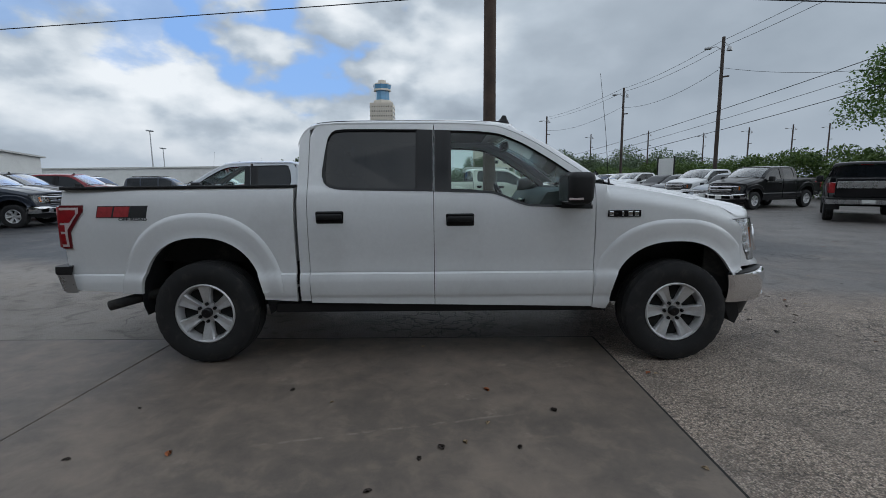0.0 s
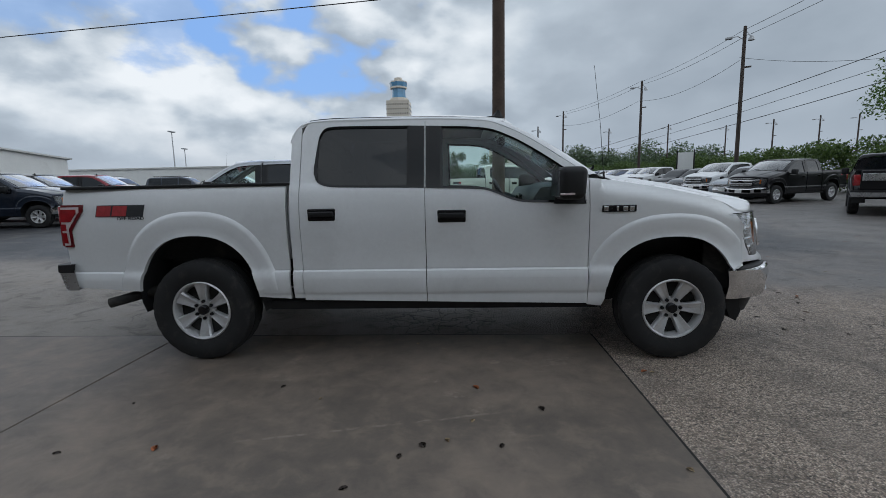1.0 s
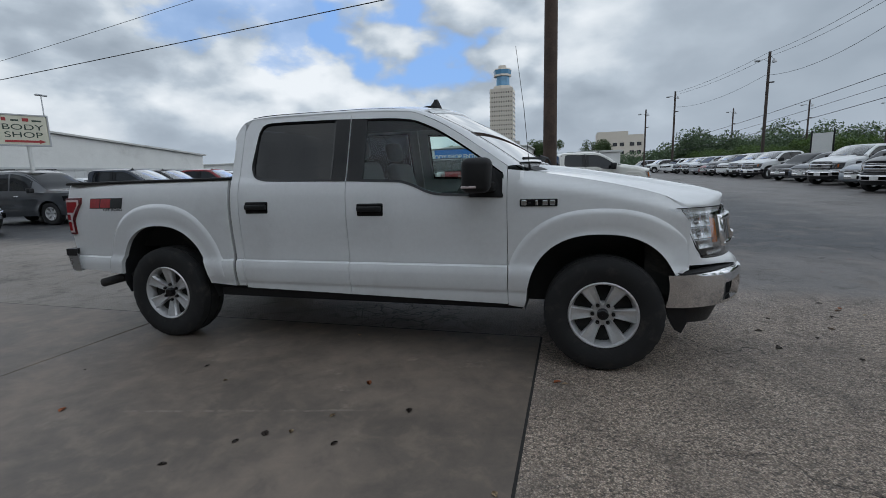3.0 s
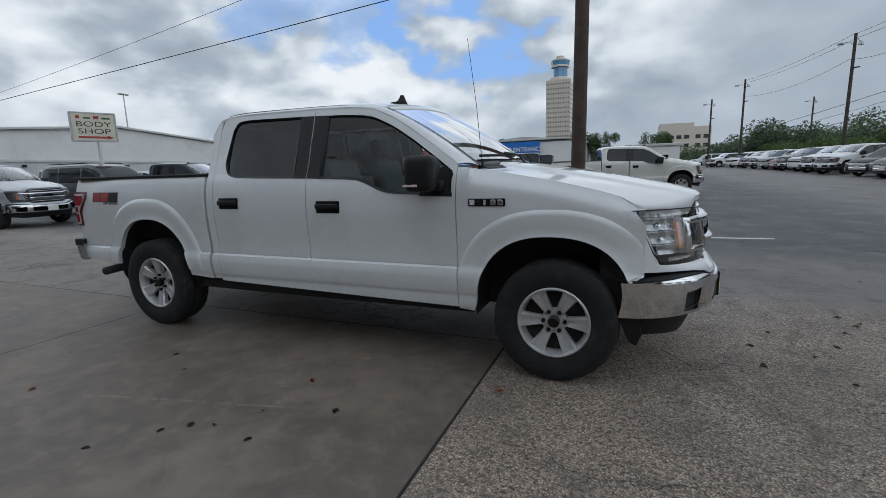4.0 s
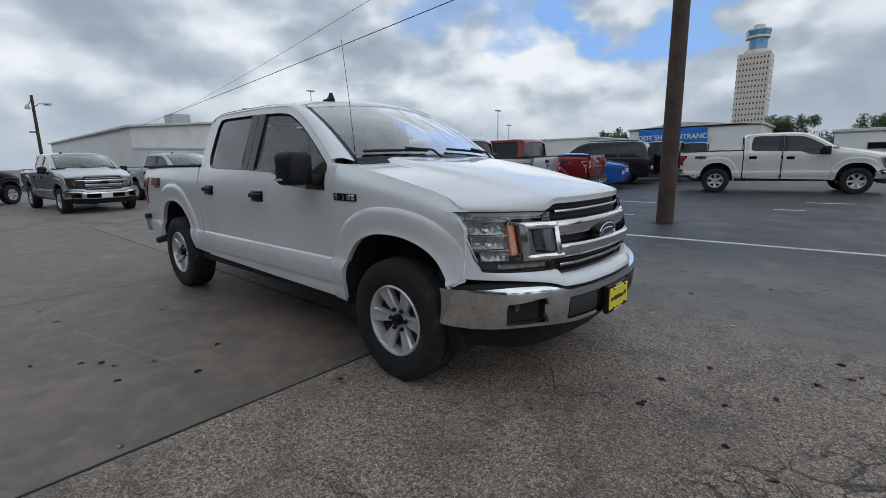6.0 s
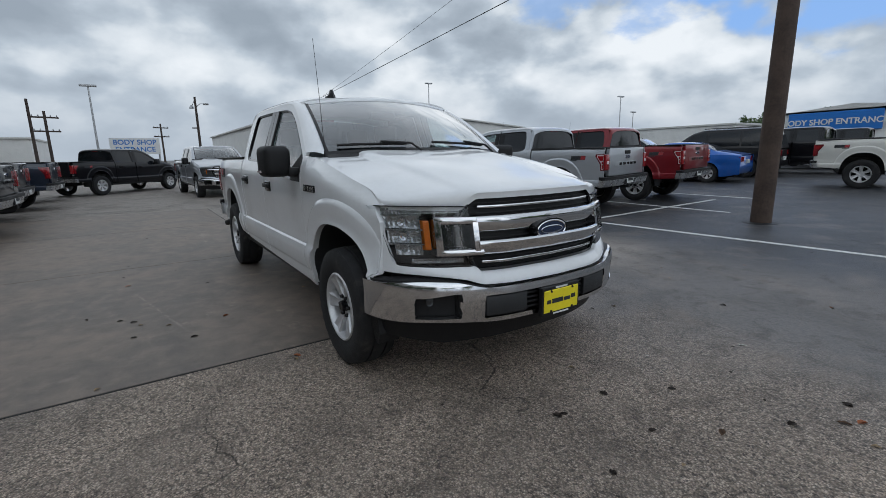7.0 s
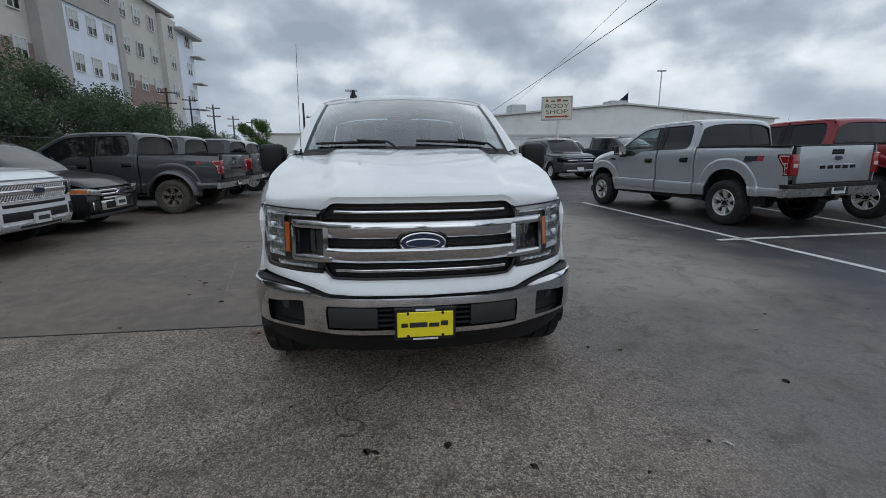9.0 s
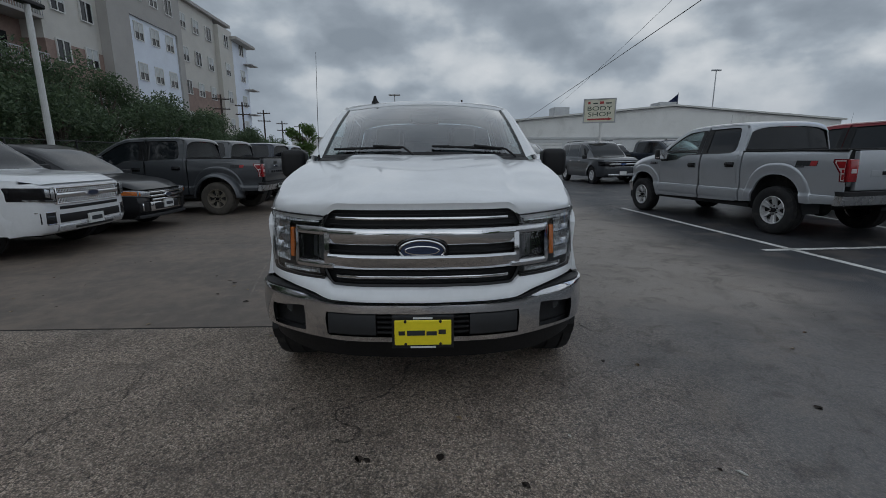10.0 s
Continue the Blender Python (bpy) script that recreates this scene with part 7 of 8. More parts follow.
# ---- other vehicles ----
def sweep(name, ya, yb, z0, z1, out, mat, parent, line, label="", s=1, back=-0.05, r=0.01, rise=0.0, d=0.035):
    """A rounded bar along the nose from ya to yb, rising outwards by rise."""
    bm = bmesh.new()
    mid = (ya + yb) / 2
    bar_along(bm, [s * y for y in steps(ya, yb, d)], lambda y: [(dx, z + rise * (abs(y) - abs(ya)) / max(0.05, abs(yb - ya))) for dx, z in rounded(z0, z1, out, back, r)], line)
    return part(name, bm, mat, parent, label, smooth=True)


def number_plate(x, z, parent):
    """A plate flat on the nose."""
    bm = bmesh.new()
    box(bm, x - 0.03, x + 0.012, -0.152, 0.152, z, z + 0.15, 0.003, 1)
    pl = part("plate", bm, PLATEW, parent, "white plate with a dark bar")
    bm = bmesh.new()
    box(bm, x + 0.008, x + 0.016, -0.11, 0.11, z + 0.045, z + 0.105)
    part("printed_bar", bm, INK, pl)


def suv_face(T, nose, line, W, zb, paint_mat):
    # wide chrome frame with a diagonal mesh, swept lamps beside it
    g = sweep("grille", -0.64, 0.64, 0.775, 1.005, 0.052, GLOSSB, T, line, "chrome-framed mesh grille")
    for z0, z1 in ((0.985, 1.012), (0.765, 0.785)):
        sweep("frame_bar", -0.66, 0.66, z0, z1, 0.072, CHROME, g, line)
    for s in (-1, 1):
        sweep("frame_end", 0.63, 0.665, 0.77, 1.008, 0.071, CHROME, g, line, s=s, d=0.03)
    sweep("frame_bar", -0.63, 0.63, 0.855, 0.925, 0.066, CHROME, g, line)
    bm = bmesh.new()
    for z0, z1 in ((0.786, 0.852), (0.928, 0.984)):
        for i in range(27):
            y = -0.62 + i * 0.046
            for k in (-1, 1):
                run(bm, [(line(abs(y)) + 0.058, y, z0), (line(abs(y + k * 0.046)) + 0.058, min(max(y + k * 0.046, -0.63), 0.63), z1)], 0.006, 4)
    tagged(part("mesh", bm, CHROME, g, "chrome diagonal mesh"), kind="stuff")
    bm = bmesh.new()
    oval(bm, line(0) + 0.06, line(0) + 0.085, 0.135, 0.055, 0.890)
    e = part("emblem", bm, CHROME, g, smooth=True)
    bm = bmesh.new()
    oval(bm, line(0) + 0.075, line(0) + 0.089, 0.118, 0.044, 0.890)
    part("emblem_field", bm, OVAL, e)
    sweep("upper_slot", -0.60, 0.60, 0.685, 0.735, 0.058, TRIM, nose, line)
    sweep("lower_intake", -0.62, 0.62, 0.50, 0.625, 0.060, TRIM, nose, line)
    sk = sweep("skid_plate", -0.66, 0.66, 0.375, 0.475, 0.064, REFLECT, nose, line, "silver skid plate")
    sweep("skid_slot", -0.40, 0.40, 0.39, 0.43, 0.068, TRIM, sk, line)
    number_plate(line(0) + 0.075, 0.43, nose)
    for s in (-1, 1):
        h = sweep("headlamp", 0.655, W * 0.985, 0.80, 0.985, 0.080, GLOSSB, T, line, "dark swept headlamp with clear lenses", s=s, back=-0.30, rise=0.03)
        for ya, yb, z0, z1, mt in ((0.68, 0.73, 0.83, 0.98, REFLECT), (0.745, 0.80, 0.86, 0.98, REFLECT), (0.67, W * 0.98, 0.985, 0.997, REFLECT), (0.67, W * 0.95, 0.812, 0.826, REFLECT)):
            sweep("reflector", ya, yb, z0, z1, 0.086, mt, h, line, s=s, rise=0.02, d=0.03)
        f = sweep("fog_pocket", 0.68, 0.84, 0.50, 0.66, 0.058, TRIM, nose, line, s=s, d=0.04)
        sweep("fog_trim", 0.66, 0.86, 0.655, 0.672, 0.066, CHROME, f, line, s=s, d=0.04)
        sweep("fog_trim", 0.66, 0.80, 0.485, 0.502, 0.066, CHROME, f, line, s=s, d=0.04)
        sweep("fog_lamp", 0.70, 0.80, 0.555, 0.615, 0.064, FOGL, f, line, s=s, d=0.03)


def cross_face(T, nose, line, W, zb, paint_mat):
    g = sweep("grille", -0.50, 0.50, 0.575, 0.790, 0.058, GLOSSB, T, line, "grille of three chrome bars")
    for i, z in enumerate((0.585, 0.655, 0.725)):
        sweep("slat_bar", -0.56 + 0.04 * (2 - i), 0.56 - 0.04 * (2 - i), z, z + 0.046, 0.086 - 0.008 * i, CHROME, g, line, "broad chrome bar", r=0.016)
    bm = bmesh.new()
    oval(bm, line(0) + 0.075, line(0) + 0.10, 0.11, 0.045, 0.690)
    e = part("emblem", bm, CHROME, g, smooth=True)
    bm = bmesh.new()
    oval(bm, line(0) + 0.09, line(0) + 0.104, 0.096, 0.036, 0.690)
    part("emblem_field", bm, OVAL, e)
    c = sweep("chrome_chin", -0.52, 0.52, 0.385, 0.570, 0.060, CHROME, nose, line, "chrome lower surround", r=0.02)
    sweep("lower_intake", -0.40, 0.40, 0.415, 0.545, 0.064, TRIM, c, line)
    sweep("lip", -0.80, 0.80, 0.275, 0.335, 0.072, GREYPL, nose, line, "grey plastic lip")
    number_plate(line(0) + 0.085, 0.435, nose)
    for s in (-1, 1):
        h = sweep("headlamp", 0.53, W * 0.985, 0.660, 0.765, 0.072, REFLECT, T, line, "clear swept headlamp", s=s, back=-0.25, rise=0.05)
        sweep("side_reflector", W * 0.83, W * 0.993, 0.700, 0.775, 0.080, AMBER, h, line, "amber reflector", s=s, back=-0.22, rise=0.03)
        f = sweep("fog_pocket", 0.57, 0.78, 0.40, 0.575, 0.060, TRIM, nose, line, s=s)
        sweep("fog_trim", 0.70, 0.725, 0.42, 0.56, 0.068, CHROME, f, line, s=s, d=0.02)


def sedan_face(T, nose, line, W, zb, paint_mat):
    sweep("grille", -W * 0.5, W * 0.5, 0.36, 0.56, 0.060, GLOSSB, T, line, "dark front grille")
    number_plate(line(0) + 0.07, 0.40, nose)
    for s in (-1, 1):
        sweep("headlamp", W * 0.55, W * 0.985, 0.55, 0.66, 0.056, REFLECT, T, line, "clear headlamp", s=s, back=-0.2, rise=0.03)


def make_car(name, label, category, P, paint_mat):
    """A closed car; P holds its lines."""
    T = thing(name, label, category)
    xr, xf, hw0, axles, R = P["xr"], P["xf"], P["hw"], P["axles"], P["R"]
    belt, top, sill = curve(P["belt"]), curve(P["top"]), P["sill"]
    prof = curve([(0.15, 0.93), (0.3, 0.975), (0.5, 1.0), (0.62, 0.985), (0.8, 0.995), (1.0, 0.96)])

    def hw(x, z):
        b = belt(x)
        w = hw0 * prof(min(1.0, z / b))
        t = max(0, (x - (xf - 1.0)) / 1.0)
        w -= hw0 * 0.20 * t * t
        t = max(0, ((xr + 0.8) - x) / 0.8)
        w -= hw0 * 0.12 * t * t
        for ax in axles:
            e = math.hypot(x - ax, z - R) / (R + 0.06)
            w += 0.025 * (1 - smooth(1.0, 1.3, e))
        return w

    def line(y):
        # across the nose, then back along the flanks
        t = math.sqrt(max(0.0, (hw0 * 0.985 - y) / (0.2 * hw0)))
        flank = xf - 1.0 + t + 0.03 * smooth(0.75 * hw0, 0.9 * hw0, y)
        return min(xf - 0.10 * (y / hw0) ** 2 - 0.15 * max(0, y / hw0 - 0.7), flank)

    def az(x):
        for ax in axles:
            q = abs(x - ax) / (R + 0.06)
            if q < 1:
                return R + (R + 0.06) * math.sqrt(1 - q * q)
        return 0
    def low(x):
        return max(sill + 0.06 * smooth(xf - 0.5, xf, x) + 0.08 * smooth(xr + 0.5, xr, x), az(x))
    lv = steps(0.15, max(v for _, v in P["belt"]), 0.05)
    cols = sorted(set(steps(xr, xf - 0.30, 0.05) + [v for ax in axles for v in (ax - R - 0.06, ax - R - 0.04, ax + R + 0.04, ax + R + 0.06)]))
    for s in (-1, 1):
        bm = bmesh.new()
        sheet(bm, cols, lv + [v for v in (belt(xr),)], lambda x: (low(x), belt(x)), lambda x, z: (x, s * hw(x, z), z))
        close(bm, (0, -s * 0.04, 0))
        side = part("body_side", bm, paint_mat, T, smooth=True)
        for dx in P["cuts"]:
            bm = bmesh.new()
            run(bm, [(dx, s * (hw(dx, z) + 0.001), z) for z in steps(sill + 0.08, belt(dx), 0.1)], 0.005, 4)
            part("door_gap", bm, TRIM, side)
        for dx in P["cuts"][:-1]:
            bm = bmesh.new()
            z = belt(dx) - 0.14
            box(bm, dx + 0.05, dx + 0.25, min(s * hw(dx, z), s * (hw(dx, z) + 0.03)), max(s * hw(dx, z), s * (hw(dx, z) + 0.03)), z - 0.02, z + 0.02, 0.01, 1)
            part("door_handle", bm, CHROME if P.get("bright") else paint_mat, side)
        for ax in axles:
            wh = make_wheel("wheel", T, s)
            wh.location = (ax, s * (hw0 - 0.13), R)
            wh.scale = (R / 0.409, 0.85, R / 0.409)
        bm = bmesh.new()
        box(bm, xr + 0.2, xf - 0.2, min(s * 0.3, s * (hw0 - 0.28)), max(s * 0.3, s * (hw0 - 0.28)), sill - 0.02, 0.75)
        part("underside", bm, UNDER, T)
        bm = bmesh.new()
        mx = P["cowl"] - 0.30
        box(bm, mx - 0.10, mx + 0.06, min(s * hw0, s * (hw0 + 0.20)), max(s * hw0, s * (hw0 + 0.20)), belt(mx) - 0.01, belt(mx) + 0.16, 0.04, 2)
        part("door_mirror", bm, TRIM, T, smooth=True)
    # skin over the top
    SEC = ((1.0, 0.0), (0.975, 0.12), (0.93, 0.40), (0.88, 0.68), (0.83, 0.86), (0.76, 0.95), (0.6, 0.985), (0.3, 1.0), (0.0, 1.0))
    qs = [(-a, b) for a, b in SEC] + [(a, b) for a, b in SEC[::-1][1:]]

    def skin(x, i, lift=0.0):
        a, b = qs[i]
        h = top(x) - belt(x)
        k = smooth(0.12, 0.4, h)
        aa = math.copysign(abs(a) ** (1.0 + 0.0 * k), a) if k > 0.5 else a + (math.copysign(1 - (1 - abs(a)) * 1.0, a) - a) * 0
        w = hw(x, belt(x)) - 0.002
        fit_nose = smooth(xf - 0.7, xf, x) * (xf - line(min(abs(aa * w), 0.9 * hw0)))
        return Vector((x - fit_nose, aa * w + math.copysign(lift, a) * (0.8 if abs(a) > 0.78 else 0.0), belt(x) + h * b + (lift if abs(a) < 0.8 else 0)))
    bm = bmesh.new()
    xs = steps(xr, xf, 0.06)
    rows = [[bm.verts.new(skin(x, i)) for i in range(len(qs))] for x in xs]
    for a, b in zip(rows, rows[1:]):
        for i in range(len(qs) - 1):
            bm.faces.new((a[i], a[i + 1], b[i + 1], b[i]))
    close(bm)
    part("upper_body", bm, paint_mat, T, smooth=True, sharp=40)
    # glass
    for s in (-1, 1):
        for xa, xb in P["side_glass"]:
            bm = bmesh.new()
            rows = []
            for f in (0.10, 0.35, 0.6, 0.84):
                row = []
                for x in steps(xa, xb, 0.06):
                    h = top(x) - belt(x)
                    a = float(np.interp(f, [0, 0.12, 0.40, 0.68, 0.86], [1.0, 0.975, 0.93, 0.88, 0.83]))
                    row.append(bm.verts.new((x, s * (a * (hw(x, belt(x)) - 0.002) + 0.006), belt(x) + h * f)))
                rows.append(row)
            for a, b in zip(rows, rows[1:]):
                for i in range(len(a) - 1):
                    bm.faces.new((a[i], a[i + 1], b[i + 1], b[i]))
            close(bm, (0, -s * 0.006, 0))
            part("side_window", bm, WINPANE, T, "dark side window", smooth=True)
    for nm, (xa, xb) in (("windscreen", P["screen"]), ("rear_window", P["back"])):
        bm = bmesh.new()
        rows = []
        for x in steps(xa, xb, 0.04):
            h = top(x) - belt(x)
            rows.append([bm.verts.new((x + (0.004 if nm == "windscreen" else -0.004), q * 0.80 * (hw(x, belt(x)) - 0.002), belt(x) + h * float(np.interp(abs(q) * 0.80, [0, 0.3, 0.6, 0.76, 0.83], [1, 1, 0.985, 0.95, 0.86])) + 0.006)) for q in [i / 8 - 1 for i in range(17)]])
        for a, b in zip(rows, rows[1:]):
            for i in range(16):
                bm.faces.new((a[i], a[i + 1], b[i + 1], b[i]))
        close(bm)
        part(nm, bm, WINPANE, T, "dark glass", smooth=True)
    # front and back ends
    zb = belt(xf)
    bm = bmesh.new()

    rear = lambda y: xr + 0.06 * (y / hw0) ** 2 + 0.12 * max(0, y / hw0 - 0.75)
    W = hw0 * 0.945
    bar_along(bm, steps(-W, W, 0.035), [(-0.14, sill + 0.02), (-0.03, sill + 0.02), (0.02, sill + 0.06), (0.05, 0.46), (0.055, zb * 0.66), (0.03, zb * 0.90), (0.0, zb * 0.975), (-0.05, zb + 0.012), (-0.14, zb + 0.01)], line)
    nose = part("front_end", bm, paint_mat, T, smooth=True, sharp=50)
    P["face"](T, nose, line, W, zb, paint_mat)
    zr = belt(xr)
    Wr = hw(xr, zr * 0.6) + 0.01
    bm = bmesh.new()
    bar_along(bm, steps(-Wr, Wr, 0.08), [(0.14, sill + 0.10), (0.02, sill + 0.10), (-0.05, 0.45), (-0.05, 0.62), (0.0, 0.68), (-0.01, zr * 0.95), (0.03, zr), (0.14, zr)], rear)
    tail = part("rear_end", bm, paint_mat, T, smooth=True, sharp=50)
    for s in (-1, 1):
        bm = bmesh.new()
        bar_along(bm, [s * y for y in steps(Wr * 0.55, Wr * 0.99, 0.06)], rounded(zr * 0.78, zr * 0.95, 0.10, -0.03, 0.015), lambda y: rear(y))
        part("tail_lamp", bm, REDLENS, T, "red tail lamp", smooth=True)
    bm = bmesh.new()
    box(bm, rear(0) - 0.055, rear(0) + 0.0, -0.152, 0.152, 0.66, 0.80, 0.003, 1)
    part("plate", bm, PLATEW, tail)
    if P.get("rails"):
        for s in (-1, 1):
            bm = bmesh.new()
            xa, xb = P["rails"]
            run(bm, [(x, s * 0.74 * hw0, top(x) + 0.03) for x in steps(xa, xb, 0.2)], 0.018, 6)
            part("roof_rail", bm, TRIM, T)
    return T


BIG_SUV = dict(xr=-2.62, xf=2.55, hw=1.0, axles=(-1.55, 1.56), R=0.40, sill=0.33, belt=[(-2.62, 1.10), (-1.5, 1.17), (1.0, 1.15), (1.4, 1.13), (2.3, 1.10), (2.55, 1.05)],
               top=[(-2.62, 1.12), (-2.50, 1.55), (-2.30, 1.88), (-1.9, 1.95), (0.0, 1.95), (0.45, 1.86), (1.0, 1.52), (1.38, 1.24), (1.6, 1.22), (2.3, 1.17), (2.55, 1.06)],
               cuts=(-0.95, 0.1, 1.15), cowl=1.35, side_glass=((-2.25, -1.35), (-1.28, -0.12), (-0.04, 0.85)), screen=(0.5, 1.36), back=(-2.58, -2.33), bright=True, rails=(-1.9, 0.1), face=suv_face)
CROSS = dict(xr=-2.30, xf=2.36, hw=0.965, axles=(-1.40, 1.42), R=0.37, sill=0.27, belt=[(-2.30, 1.0), (-1.5, 1.08), (0.6, 1.02), (1.3, 0.98), (2.1, 0.90), (2.36, 0.80)],
             top=[(-2.30, 1.02), (-2.15, 1.30), (-1.85, 1.58), (-1.2, 1.68), (0.0, 1.68), (0.4, 1.58), (0.9, 1.30), (1.28, 1.08), (1.5, 1.05), (2.1, 0.95), (2.36, 0.81)],
             cuts=(-0.95, 0.05, 1.05), cowl=1.3, side_glass=((-1.95, -1.2), (-1.12, -0.12), (-0.04, 0.75)), screen=(0.42, 1.26), back=(-2.22, -1.88), bright=True, face=cross_face)
SEDAN = dict(xr=-2.42, xf=2.42, hw=0.925, axles=(-1.42, 1.42), R=0.335, sill=0.22, belt=[(-2.42, 0.95), (-1.8, 1.0), (0.0, 0.93), (1.1, 0.90), (2.0, 0.80), (2.42, 0.68)],
             top=[(-2.42, 0.97), (-2.0, 1.06), (-1.65, 1.12), (-1.1, 1.36), (-0.6, 1.46), (0.0, 1.47), (0.35, 1.40), (0.8, 1.16), (1.1, 0.98), (1.4, 0.93), (2.0, 0.83), (2.42, 0.69)],
             cuts=(-0.95, 0.0, 0.98), cowl=1.1, side_glass=((-1.2, -0.55), (-0.48, 0.0), (0.06, 0.65)), screen=(0.38, 1.06), back=(-1.6, -1.12), face=sedan_face)

TINY = set("lug_nut brake_disc hub_cap slat badge_block badge printed_bar reflector bulb_bowl lamp_edge emblem_line emblem_stroke emblem_field screw tow_hook grip blade headliner rear_mirror seat_base console door_lining centre_screen steering_wheel rear_seat cab_floor roof_channel side_lamp mirror_sail mirror_glass light_bar reverse_lens gate_block gate_recess gate_cap plate_recess tow_hitch bumper_core core grille_frame whip_aerial rod window_seal backrest headrest front_seat axle bed_wall exhaust air_deflector dashboard fog_pocket lower_intake door_gap emblem_ring shelf clamp_side inner_reflector inner_lamp fog_trim fog_lamp mesh skid_slot upper_slot joint frame_end insert_pad screw".split())
def spot(x, y, heading):
    """A pose on the lot, leaning with its slope."""
    tilt = math.degrees(math.atan((lie(y + 1) - lie(y - 1)) / 2))
    return pose(x, y, lie(y), tilt) @ pose(0, 0, 0, 0, 0, heading)


LOT = "parked vehicles in the lot"
GRAIN[0] = 1.7
plain = make_pickup("pickup_truck", "silver four-door pickup with tinted glass parked in a stall", SILVER, LOT, front_plate="plain")
plain.matrix_world = spot(-4.45, 6.57, 189)
suv = make_car("suv", "white full-size suv with a chrome grille parked nose out", "suv", BIG_SUV, WHITE)
suv["group"] = LOT
suv.matrix_world = pose(-2.15, -7.83, 0, 0, 0, 90)
cross = make_car("crossover", "black crossover with a chrome grille parked nose out", "suv", CROSS, BLACKP)
cross["group"] = LOT
cross.matrix_world = pose(-4.35, -7.75, 0, 0, 0, 90)
sedan = make_car("sedan", "bright blue sedan parked beside a red pickup", "car", SEDAN, BLUEP)
sedan["group"] = LOT
sedan.matrix_world = spot(-5.4, 15.9, 189)


for c in [c for c in plain.children_recursive if c.name.split(".")[0] in ("headrest",)]:
    bpy.data.objects.remove(c)
for c in plain.children_recursive:
    if c.name.split(".")[0] in ("rear_window",) or (c.name.startswith("window_pane") and c.parent.name.startswith("rear_door")):
        c.data.materials.clear()
        c.data.materials.append(WINPANE)
side_decal(plain, -2.50, -2.16, 1.165, 1.235, (GREYPL, GREYPL, DECALR))
GRAIN[0] = 1.0


def park(src, label, x, y, heading, colour, scale=1.0, clear=False):
    o = copy_thing(src, spot(x, y, heading))
    o["label"] = label
    base = {plain: SILVER, suv: WHITE, cross: BLACKP, sedan: BLUEP}[src]
    repaint(o, {base: colour, CLEAR: WINPANE})
    o.scale = (scale,) * 3
    if math.hypot(x, y) > 12:
        # too far off for its smallest pieces to be seen
        for c in [c for c in o.children_recursive if c.name.split(".")[0] in TINY]:
            bpy.data.objects.remove(c)
    return o


